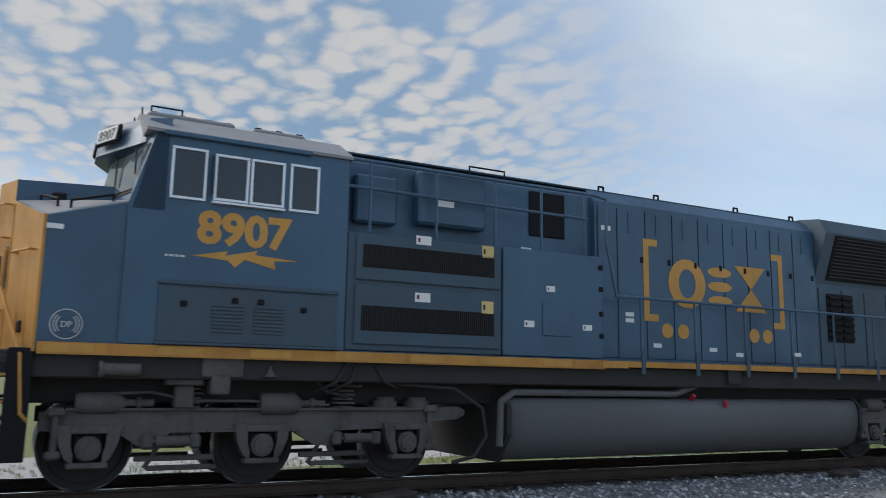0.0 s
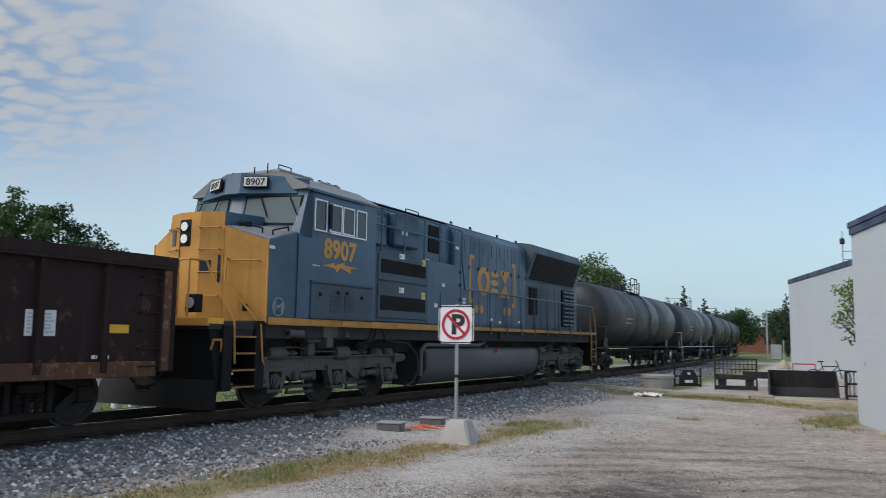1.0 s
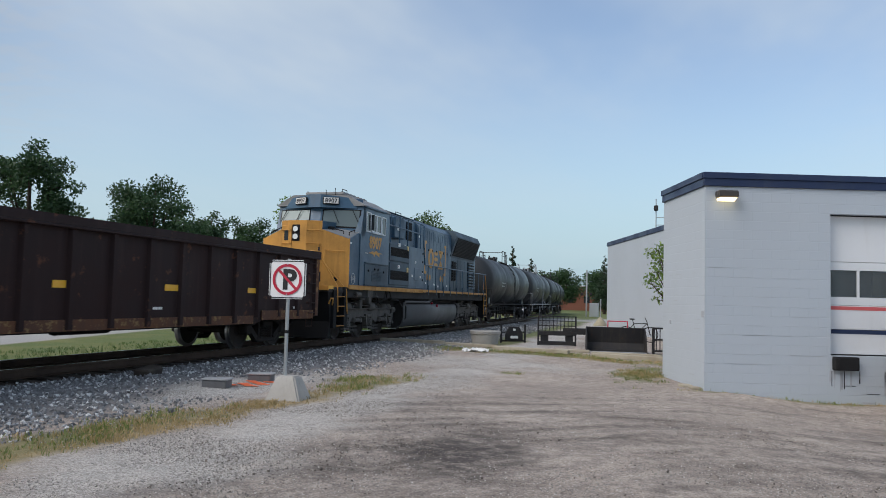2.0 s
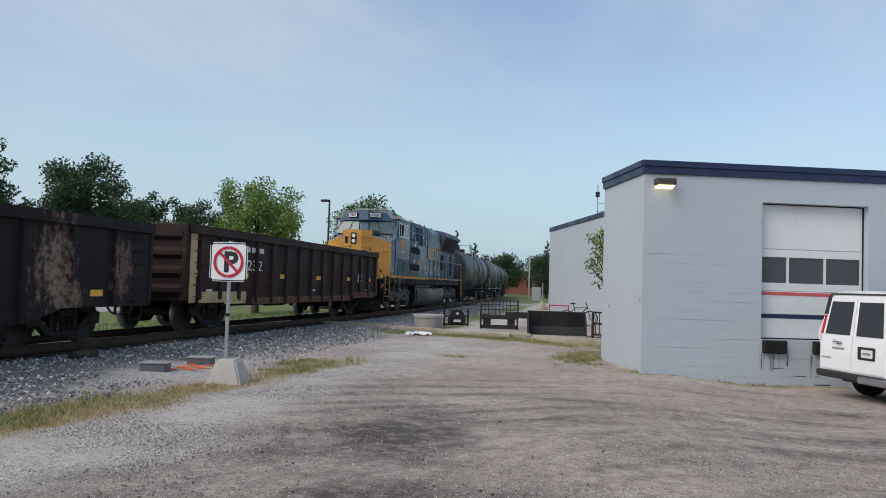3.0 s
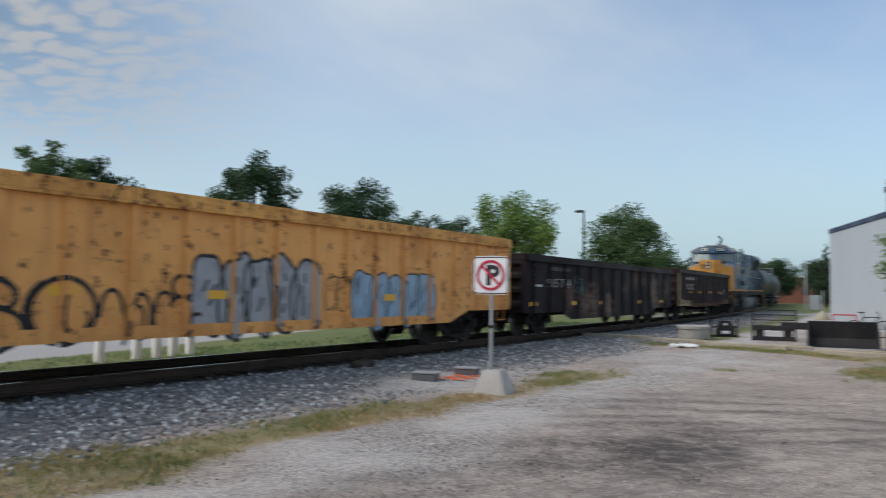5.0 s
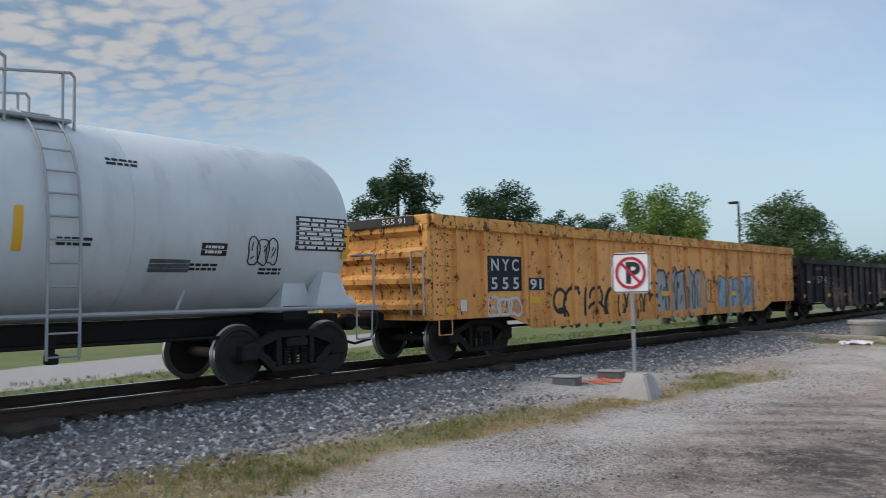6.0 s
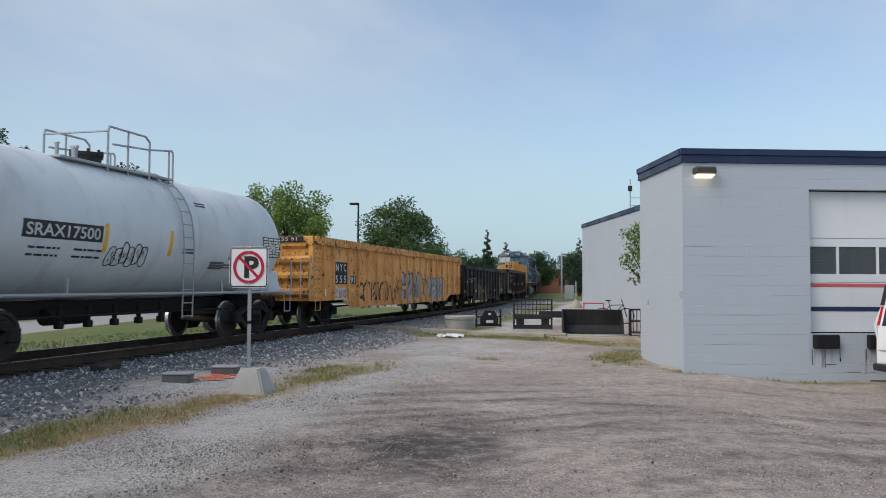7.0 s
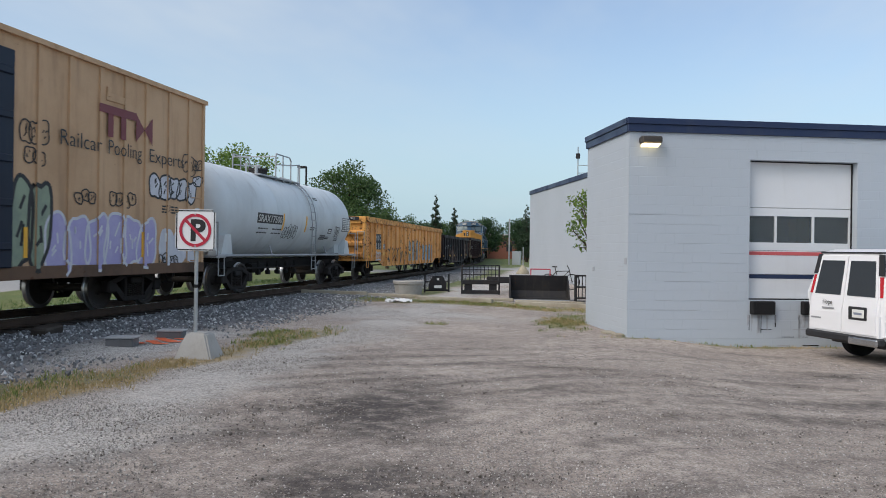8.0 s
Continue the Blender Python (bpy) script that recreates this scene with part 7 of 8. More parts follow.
# upper equipment seen behind the rails
lbox("filter_box", LOCO_BLUE, [(1.10, 1.34, 5.28, 6.43, 3.66, 4.48)], 0.04)
lbox("filter_box", LOCO_BLUE, [(1.10, 1.28, 4.3, 4.95, 3.6, 4.3)], 0.03)
lbox("upper_grille", LOUVRE, [(1.10, 1.13, 7.35, 8.05, 3.72, 4.46)], 0.02)
for spot in ((1.34, 1.346, 5.55, 5.85, 3.95, 4.05), (1.10, 1.11, 7.2, 7.4, 3.46, 3.52), (1.222, 1.228, 8.72, 8.92, 3.94, 4.02)):
    lbox("warning_label", STICKER, [spot], 0)
for s in (1, -1):
    lpipe("walkway_rail", LOCO_BLUE, [[(s * 1.46, 4.12, 4.05), (s * 1.46, 4.02, 4.10), (s * 1.46, 4.02, 4.36), (s * 1.46, 4.15, 4.44), (s * 1.46, 8.35, 4.44), (s * 1.48, 8.62, 4.40), (s * 1.48, 8.62, 3.65), (s * 1.50, 8.80, 2.80), (s * 1.50, 20.75, 2.80)],
                                       [(s * 1.46, 4.05, 4.05), (s * 1.46, 8.25, 4.02)]], 0.026, "continuous side handrail")
    for u in (4.45, 5.5, 6.5, 7.35, 8.2):
        lpipe("rail_post", LOCO_BLUE, [[(s * 1.46, u, 3.42), (s * 1.46, u, 4.44)]], 0.024)
    for k in range(10):
        u = 9.3 + k * 1.2
        lpipe("rail_post", LOCO_BLUE, [[(s * 1.50, u, 1.77), (s * 1.50, u, 2.80)]], 0.02)
    lpipe("end_rail", LOCO_STRIPE, [[(s * 1.45, 20.75, 2.80), (s * 1.48, 20.9, 2.3), (s * 1.50, 21.0, 1.7), (s * 1.50, 21.0, 0.6)], [(s * 1.45, 20.3, 2.5), (s * 1.50, 20.35, 1.7), (s * 1.50, 20.35, 0.6)]], 0.022)
# side logo as plain shapes
def flat(name, pts, label=""):
    return flat_shape(name, [(u - CL, z) for u, z in pts], LETTER_YELLOW, lo, 1.226, label)


flat("bracket", [(9.62, 3.88), (9.94, 3.88), (9.94, 3.76), (9.74, 3.76), (9.74, 2.58), (9.94, 2.58), (9.94, 2.46), (9.62, 2.46)], "yellow bracket mark")
flat("bracket", [(13.08, 3.88), (12.78, 3.88), (12.78, 3.76), (12.96, 3.76), (12.96, 2.58), (12.78, 2.58), (12.78, 2.46), (13.08, 2.46)], "yellow bracket mark")


def ring_shape(name, cu, cz, ru, rz, thick, a0, a1, label=""):
    pts = [(cu + ru * math.cos(radians(a0 + (a1 - a0) * k / 18)), cz + rz * math.sin(radians(a0 + (a1 - a0) * k / 18))) for k in range(19)]
    inner = [(cu + (ru - thick) * math.cos(radians(a0 + (a1 - a0) * k / 18)), cz + (rz - thick * 0.75) * math.sin(radians(a0 + (a1 - a0) * k / 18))) for k in range(19)]
    b = BM()
    for k in range(18):
        prism(b, [(pts[k][0] - CL, pts[k][1]), (pts[k + 1][0] - CL, pts[k + 1][1]), (inner[k + 1][0] - CL, inner[k + 1][1]), (inner[k][0] - CL, inner[k][1])], "x", 1.223, 1.229)
    part(name, b, LETTER_YELLOW, lo, label)


ring_shape("logo_shape", 10.62, 3.16, 0.44, 0.44, 0.24, 0, 360, "yellow logo shape")
for zc in (3.42, 3.16, 2.90):
    flat("logo_shape", [(11.12 + 0.30 + 0.30 * math.cos(k * 0.3927) * (1 if abs(math.cos(k * 0.3927)) > 0.5 else 1.25), zc + 0.09 * math.sin(k * 0.3927)) for k in range(16)], "yellow logo shape")
flat("logo_shape", [(11.80, 3.58), (12.60, 3.58), (12.22, 3.16)], "yellow logo shape")
flat("logo_shape", [(11.80, 2.74), (12.22, 3.16), (12.60, 2.74)], "yellow logo shape")
for u in (10.13, 10.50, 12.25, 12.60):
    flat("logo_dot", [(u + 0.13 * math.cos(k * 0.449), 2.31 + 0.13 * math.sin(k * 0.449)) for k in range(14)])
for u, z in ((9.3, 2.55), (9.3, 2.45), (9.9, 2.05), (11.2, 2.02), (11.85, 1.95), (13.4, 2.0)):
    lbox("small_label", STICKER, [(1.223, 1.228, u - 0.09, u + 0.09, z - 0.035, z + 0.035)], 0)
# fuel tank
b = BM()
half = [(1.0, 0.22), (1.10, 0.27), (1.20, 0.36), (1.28, 0.46), (1.33, 0.57), (1.36, 0.70), (1.365, 0.84), (1.36, 0.96), (1.335, 1.05), (1.29, 1.12), (1.22, 1.16)]
prism(b, half + [(-p, q) for p, q in half[::-1]], "y", 6.85 - CL, 14.85 - CL)
tank = part("fuel_tank", b, TANK_GREY, lo, "long dark grey fuel tank")
for f in tank.data.polygons:
    f.use_smooth = abs(f.normal.y) < 0.5
for u in (6.78, 14.86):
    b = BM()
    prism(b, [(-1.08, 0.20), (1.08, 0.20), (1.39, 0.62), (1.39, 1.04), (1.24, 1.19), (-1.24, 1.19), (-1.39, 1.04), (-1.39, 0.62)], "y", u - CL, u + 0.07 - CL)
    part("tank_end", b, UNDER, lo)
for s in (1, -1):
    lpipe("air_pipe", TANK_GREY, [[(s * 1.30, 6.7, 0.45), (s * 1.30, 6.72, 1.1), (s * 1.28, 6.95, 1.24), (s * 1.28, 10.2, 1.24), (s * 1.28, 10.8, 1.42), (s * 1.28, 11.2, 1.42)]], 0.055)
    lpipe("filler_neck", RED_PAINT, [[(s * 1.30, 10.55, 1.16), (s * 1.38, 10.55, 1.22)], [(s * 1.37, 11.3, 1.02), (s * 1.37, 11.3, 1.14)]], 0.04)
    lbox("jacking_lug", UNDER, [(s * 1.3, s * 1.5, 11.25, 11.55, 1.42, 1.66)], 0.01)
    lpipe("sagging_hose", UNDER, [[(s * 1.25, 4.4, 1.55), (s * 1.32, 5.0, 1.34), (s * 1.36, 5.9, 1.28), (s * 1.38, 6.35, 1.0), (s * 1.38, 6.42, 0.6), (s * 1.34, 6.25, 0.32), (s * 1.3, 5.9, 0.24)], [(s * 1.2, 3.7, 1.6), (s * 1.25, 3.95, 1.25), (s * 1.2, 4.3, 1.15)]], 0.028)
    lbox("sand_box", TRUCK, [(s * 1.0, s * 1.36, 1.9, 2.35, 1.28, 1.62), (s * 1.05, s * 1.30, 2.02, 2.25, 1.0, 1.28)], 0.02)
    lpipe("bell_horn", TRUCK, [[(s * 1.2, 1.05, 1.42), (s * 1.34, 1.42, 1.42)]], 0.07)
    lpipe("lamp_cone", TRUCK, [[(s * 1.3, 2.7, 1.58), (s * 1.33, 2.7, 1.40)]], 0.06)
# steps and pilot at both ends
for e, ub, uf in ((-1, -0.43, 0.16), (1, 20.4, 21.0)):
    for s in (1, -1):
        lbox("step_side", LOUVRE, [(s * 0.98, s * 1.50, uf if e < 0 else ub - 0.03, (uf if e < 0 else ub - 0.03) + 0.26, 0.42, 1.68)], 0.01)
        for k in range(4):
            z = 0.46 + k * 0.30
            tr = lbox("step_tread", UNDER, [(s * 1.0, s * 1.50, ub, uf, z, z + 0.04)], 0.005)
            lbox("tread_edge", LOCO_STRIPE, [(s * 1.50, s * 1.512, ub, uf, z + 0.005, z + 0.035)], 0, "", tr)
b = BM()
prism(b, [(-1.20, 0.12), (-1.00, 0.62), (-0.96, 1.50), (-0.66, 1.50), (-0.72, 0.12)], "x", -1.42, 1.42)
for v in b.verts:
    if abs(v.co.x) > 1 and v.co.y < -0.9 and v.co.z < 1:
        v.co.y += 0.24
bmesh.ops.translate(b, vec=(0, -CL, 0), verts=b.verts[:])
part("pilot_plow", b, LOUVRE, lo, "black snowplow pilot")
lbox("end_platform", UNDER, [(-1.45, 1.45, -1.00, 0.42, 1.50, 1.60)], 0.01)
both("step_side", LOUVRE, 0.98, 1.50, -0.68, -0.44, 0.42, 1.58)
lbox("rear_plate", LOUVRE, [(-1.42, 1.42, 20.9, 20.98, 0.5, 1.66)], 0.01)
lpipe("pilot_rail", LOCO_YELLOW, [[(1.44, -0.92, 1.15), (1.50, -0.92, 1.32), (1.50, -0.74, 1.32), (1.44, -0.66, 1.10)]], 0.02)
coupler(lo, -0.80 - CL, -1)
coupler(lo, 20.75 - CL, 1)


# black that stands in for the shade inside the journal box openings
OPENING_SHADE = plain("black_opening_shade", (0.018, 0.017, 0.016), 0.8, spec=0.2)


def loco_truck(uc):
    """Three-axle truck: frame beams, journal boxes, dampers, hangers, brake cylinders and springs."""
    tr = BM()
    for y in (-1.0, 1.0):
        box(tr, (0, y, 0.75), (2.1, 0.3, 0.3), 0.03)
    box(tr, (0, 0, 0.86), (0.5, 4.6, 0.2), 0.03)
    ob = part("locomotive_truck", tr, TRUCK, lo, "dusty grey three-axle locomotive truck")
    ob.location = (0, uc - CL, 0)
    for s in (1, -1):
        x = s * 1.08
        b = BM()
        prism(b, [(-2.62, 0.74), (-2.2, 0.70), (-1.75, 0.70), (-1.45, 0.50), (-1.30, 0.50), (-1.15, 0.70), (0.42, 0.70), (0.72, 0.52), (0.90, 0.50), (1.0, 0.70), (1.7, 0.72), (2.3, 0.80),
                  (2.9, 0.84), (3.02, 0.90), (3.02, 0.97), (2.9, 1.02), (2.3, 1.02), (-2.30, 0.98), (-2.62, 0.95)], "x", x - 0.07, x + 0.07)
        box(b, (x + s * 0.03, 0.0, 0.985), (0.20, 4.7, 0.03), 0.006)
        box(b, (x + s * 0.03, -0.1, 0.715), (0.18, 1.2, 0.03), 0.006)
        part("side_frame", b, TRUCK, ob)
        for y in (-2.07, 0, 2.07):
            b = BM()
            for k in (-1, 1):
                prism(b, [(y + k * 0.20, 0.80), (y + k * 0.36, 0.80), (y + k * 0.33, 0.60), (y + k * 0.25, 0.42), (y + k * 0.16, 0.34), (y + k * 0.16, 0.46), (y + k * 0.19, 0.56)][::k], "x", x - 0.02, x + s * 0.14 if s > 0 else x + 0.02)
            box(b, (x + s * 0.06, y, 0.335), (0.18, 0.46, 0.07), 0.015)
            box(b, (x + s * 0.06, y, 0.745), (0.18, 0.44, 0.09), 0.015)
            jb = part("journal_box", b, TRUCK, ob)
            # black block fills the opening, its colour giving the shade around the bearing
            b = BM()
            box(b, (x + s * 0.02, y, 0.54), (0.10, 0.36, 0.36), 0.06)
            part("recess", b, OPENING_SHADE, jb)
            b = BM()
            rod(b, (x + s * 0.05, y, 0.533), (x + s * 0.15, y, 0.533), 0.145, 20)
            rod(b, (x + s * 0.15, y, 0.533), (x + s * 0.19, y, 0.533), 0.115, 18)
            rod(b, (x + s * 0.19, y, 0.533), (x + s * 0.205, y, 0.533), 0.045, 10)
            for k in range(6):
                q, w_ = 0.085 * math.cos(k * 1.047), 0.085 * math.sin(k * 1.047)
                rod(b, (x + s * 0.19, y + q, 0.533 + w_), (x + s * 0.206, y + q, 0.533 + w_), 0.016, 6)
            part("bearing_cap", b, TRUCK, jb)
        for y in (-1.12, 1.32):
            b = BM()
            rod(b, (x + s * 0.11, y - 0.20, 0.60), (x + s * 0.11, y + 0.20, 0.60), 0.065, 14)
            rod(b, (x + s * 0.11, y - 0.34, 0.60), (x + s * 0.11, y + 0.34, 0.60), 0.035, 10)
            for k in (-0.30, 0.27):
                box(b, (x + s * 0.1, y + k, 0.60), (0.15, 0.13, 0.18), 0.03)
            part("damper", b, TRUCK, ob)
        for y, z1 in ((-2.45, 1.0), (2.42, 1.04)):
            b = BM()
            rod(b, (x + s * 0.12, y, 0.45), (x + s * 0.12, y, z1), 0.042, 10)
            box(b, (x + s * 0.11, y, z1 - 0.05), (0.15, 0.20, 0.11), 0.03)
            box(b, (x + s * 0.11, y, 0.46), (0.15, 0.18, 0.10), 0.03)
            part("hanger", b, TRUCK, ob)
        for y, r in ((-1.98, 0.13), (0.22, 0.15)):
            b = BM()
            lathe(b, [(-0.27, 0.0), (-0.27, r * 0.8), (-0.22, r), (0.18, r), (0.24, r * 0.75), (0.30, r * 0.4), (0.30, 0.045), (0.62, 0.045), (0.62, 0.0)], "y", 18)
            for v in b.verts:
                v.co += Vector((x + s * 0.06, y, 1.06))
            rod(b, (x + s * 0.06, y + 0.42, 1.06), (x + s * 0.06, y + 0.47, 1.06), 0.07, 10)
            part("brake_cylinder", b, TRUCK, ob, smooth=True)
        for y in (-0.92, 1.14):
            b = BM()
            for k in range(5):
                rod(b, (x - s * 0.05, y, 1.0 + k * 0.055), (x - s * 0.05, y, 1.03 + k * 0.055), 0.18 if k % 2 else 0.15, 16)
            box(b, (x - s * 0.05, y, 1.30), (0.34, 0.46, 0.04), 0.01)
            part("rubber_spring", b, TRUCK, ob)
        for y in (1.78, 2.28):
            b = BM()
            rod(b, (x - s * 0.05, y, 1.0), (x - s * 0.05, y, 1.10), 0.18, 16)
            rod(b, (x - s * 0.05, y, 1.10), (x - s * 0.05, y, 1.15), 0.14, 16)
            part("cap", b, TRUCK, ob)
        for y in (-1.05, 1.05):
            b = BM()
            box(b, (s * 0.95, y, 0.38), (0.08, 0.95, 0.07), 0.01)
            box(b, (s * 0.95, y + 0.1, 0.26), (0.08, 0.85, 0.06), 0.01)
            rod(b, (s * 0.95, y - 0.35, 0.26), (s * 0.95, y - 0.2, 0.52), 0.03, 8)
            part("brake_rigging", b, TRUCK, ob)
        b = BM()
        pipe(b, [(x + s * 0.1, -2.2, 1.16), (x + s * 0.1, -1.4, 1.19), (x + s * 0.1, -0.9, 1.09), (x + s * 0.1, -0.2, 1.09), (x + s * 0.1, 0.9, 1.04)], 0.018, 6)
        part("brake_pipe", b, TRUCK, ob)
    for y in (-2.07, 0, 2.07):
        wheelset(ob, y, 0.533)


# boxes, hoses and a horn hanging below the sill
for uu, zz, dy, dz in ((2.55, 1.52, 0.52, 0.28), (2.53, 1.30, 0.24, 0.26)):
    lbox("hanging_box", TRUCK, [(1.22, 1.47, uu - dy / 2, uu + dy / 2, zz - dz / 2, zz + dz / 2)], 0.02)
b = BM()
lathe(b, [(-0.22, 0.0), (-0.22, 0.075), (0.18, 0.075), (0.2, 0.10), (0.24, 0.10), (0.24, 0.05), (0.1, 0.045)], "y", 16)
for v in b.verts:
    v.co = Vector((1.46 + v.co.x, 1.35 - CL - v.co.y, 1.46 + v.co.z))
part("short_drain_tube", b, TRUCK, lo, smooth=True)
b = BM()
lathe(b, [(0.0, 0.02), (0.06, 0.03), (0.10, 0.06), (0.14, 0.10), (0.145, 0.06)], "z", 16)
for v in b.verts:
    v.co = Vector((1.44 + v.co.x, 3.15 - CL + v.co.y, 1.54 - v.co.z))
part("small_bell", b, TRUCK, lo, smooth=True)
lpipe("air_hose", UNDER, [[(1.44, 4.2, 1.62), (1.46, 4.05, 1.35), (1.2, 3.85, 1.22)], [(1.44, 4.35, 1.62), (1.46, 4.25, 1.35), (1.2, 4.0, 1.20)], [(1.44, 4.6, 1.62), (1.46, 4.75, 1.36), (1.3, 5.0, 1.28)]], 0.022)

loco_truck(3.16)
loco_truck(17.6)

# ---------------------------------------------------------------- yard things


def stand(name, x, y, rz, label, category, group="", lift=0.0):
    return thing(name, pose(x, y, ground_z(x, y) + lift, 0, 0, rz), label, category, group)


# no parking sign on a pole in a concrete block
SX, SY = -6.33, 11.62
sg = stand("parking_sign", SX, SY, 6, "square white no parking sign on a pole in concrete", "sign")
GZ = ground_z(SX, SY)
b = BM()
prism(b, [(-0.30, -0.02), (0.30, -0.02), (0.15, 0.38), (-0.15, 0.38)], "y", -0.28, 0.28)
for v in b.verts:
    if v.co.z > 0.2:
        v.co.y *= 0.55
    v.co.x += 0.07
bmesh.ops.bevel(b, geom=b.edges[:], offset=0.025, segments=2, affect="EDGES")
part("concrete_block", b, CONCRETE, sg, "weathered concrete footing block")
b = BM()
rod(b, (0, 0, 0.3), (0, 0, 1.97 - GZ), 0.03, 14)
part("pole", b, GALV, sg, "galvanised steel pole", True)
b = BM()
rod(b, (0, 0, 1.05), (0, 0, 1.10), 0.033, 14)
part("pole_band", b, RUBBER, sg)
b = BM()
PZ = 1.635 - GZ
box(b, (0, -0.045, PZ), (0.625, 0.012, 0.625))
bv = [e for e in b.edges if abs(e.verts[0].co.y - e.verts[1].co.y) > 0.005]
bmesh.ops.bevel(b, geom=bv, offset=0.05, segments=5, affect="EDGES")
panel = part("sign_panel", b, plain("white_sign_sheet", (0.78, 0.78, 0.78), 0.35, 0, 4, 0.05), sg, "white square panel")
b = BM()
for c, s_ in (((0, PZ + 0.293), (0.55, 0.016)), ((0, PZ - 0.293), (0.55, 0.016)), ((0.293, PZ), (0.016, 0.55)), ((-0.293, PZ), (0.016, 0.55))):
    box(b, (c[0], -0.0535, c[1]), (s_[0], 0.004, s_[1]))
part("border_line", b, BLACK_INK, panel)
lettering("letter", "P", 0.44, BLACK_INK, panel, (0.03, -0.0545, PZ + 0.005), "-y", width=0.235, bold=0.016)
b = BM()
for k in range(48):
    a, c = k * math.pi / 24, (k + 1) * math.pi / 24
    prism(b, [(0.25 * math.cos(a), PZ + 0.25 * math.sin(a)), (0.25 * math.cos(c), PZ + 0.25 * math.sin(c)), (0.205 * math.cos(c), PZ + 0.205 * math.sin(c)), (0.205 * math.cos(a), PZ + 0.205 * math.sin(a))], "y", -0.062, -0.057)
box(b, (0, -0.0595, PZ), (0.42, 0.005, 0.042), 0, (0, 45, 0))
part("red_ring", b, RED_PAINT, panel, "red prohibition ring and slash")
for dz in (0.24, -0.24):
    b = BM()
    rod(b, (0, -0.066, PZ + dz), (0, -0.05, PZ + dz), 0.012, 8)
    part("bolt", b, GALV, sg)

BOX_SIDE, BOX_LID = painted("dark_grey_box_side", (0.17, 0.17, 0.175), 0.6), painted("grey_box_lid", (0.40, 0.405, 0.41), 0.5, (0.2, 0.2, 0.2), 0.4, scale=4)
# grey ground boxes and orange marking paint
for x, y, rz in ((-8.10, 12.42, 14), (-7.98, 13.72, 14)):
    bxx = stand("ground_box", x, y, rz, "shallow grey metal box lying on pale gravel", "utility box", "grey ground boxes")
    boxes("box_body", BOX_SIDE, bxx, [((0, 0, 0.06), (0.44, 0.32, 0.15))], 0.015)
    boxes("box_lid", BOX_LID, bxx, [((0, 0, 0.145), (0.48, 0.36, 0.025))], 0.006)
b = BM()
for k in range(9):
    rx, ry = -8.05 + 0.07 * ((k * 5) % 7), 12.78 + 0.10 * k
    o = blob(rx, ry, 0.13, 0.09, k + 3, 10)
    prism(b, [(p, q) for p, q in o], "z", ground_z(rx, ry) + 0.012 + 0.001 * k, ground_z(rx, ry) + 0.016 + 0.001 * k)
tagged(part("marking_paint", b, ORANGE_SPRAY), "orange marking paint sprayed on the gravel", "paint", kind="stuff")

# timbers along the edge of the lot
for x0, y0, x1, y1, w, h in ((-11.1, 27.5, -8.55, 27.2, 0.16, 0.14), (-8.45, 27.0, -6.5, 26.7, 0.15, 0.12), (-6.45, 25.9, -3.9, 25.45, 0.2, 0.14), (-4.6, 26.8, -3.4, 26.7, 0.13, 0.1), (-3.2, 25.7, -0.9, 25.2, 0.19, 0.15), (-3.3, 26.6, -1.1, 26.4, 0.18, 0.13)):
    xm, ym = (x0 + x1) / 2, (y0 + y1) / 2
    d = math.hypot(x1 - x0, y1 - y0)
    b = BM()
    box(b, (0, 0, h / 2 - 0.015), (d, w, h), 0.02)
    tm = part("timber_log", b, TIMBER)
    tm.matrix_basis = pose(xm, ym, ground_z(xm, ym), 0, 0, math.degrees(math.atan2(y1 - y0, x1 - x0)))
    tagged(tm, "weathered pale timber lying along the lot edge", "timber", "edge timbers")

# round planter
b = BM()
lathe(b, [(0.0, 0.42), (0.03, 0.47), (0.30, 0.515), (0.36, 0.52), (0.38, 0.56), (0.47, 0.57), (0.50, 0.55), (0.50, 0.47), (0.40, 0.45)], "z", 40)
pl = part("planter", b, PRECAST, smooth=True)
pl.matrix_basis = pose(-7.42, 28.5, ground_z(-7.42, 28.5) - 0.01)
tagged(pl, "round exposed-aggregate concrete planter with thick rim", "planter")

# skid-steer attachments
at = stand("quick_attach_frame", -6.72, 30.0, 38, "black steel quick-attach plate with side uprights", "loader attachment", "loader attachments")
for x in (-0.5, 0.5):
    boxes("upright", BLACK_STEEL, at, [((x, 0, 0.35), (0.06, 0.06, 0.70))], 0.008)
boxes("crossbar", BLACK_STEEL, at, [((0, 0, 0.08), (1.0, 0.07, 0.07))], 0.008)
boxes("crossbar", BLACK_STEEL, at, [((0, 0, 0.40), (1.0, 0.05, 0.05))], 0.008)
b = BM()
prism(b, [(-0.36, 0.12), (0.36, 0.12), (0.36, 0.34), (0.2, 0.62), (-0.2, 0.62), (-0.36, 0.34)], "y", -0.10, -0.04)
part("plate", b, BLACK_STEEL, at)
boxes("slot", STICKER, at, [((0, -0.105, 0.22), (0.3, 0.01, 0.1)), ((0, -0.105, 0.5), (0.1, 0.01, 0.08))])
fk = stand("pallet_fork_frame", -4.95, 29.4, 15, "black steel pallet fork frame with a wire backrest", "loader attachment", "loader attachments")
for x in (-0.68, 0.68):
    boxes("post", BLACK_STEEL, fk, [((x, 0, 0.54), (0.06, 0.06, 1.08))], 0.008)
for z in (0.52, 0.72, 0.90, 1.06):
    boxes("mesh_bar", BLACK_STEEL, fk, [((0, 0, z), (1.36, 0.03, 0.03))])
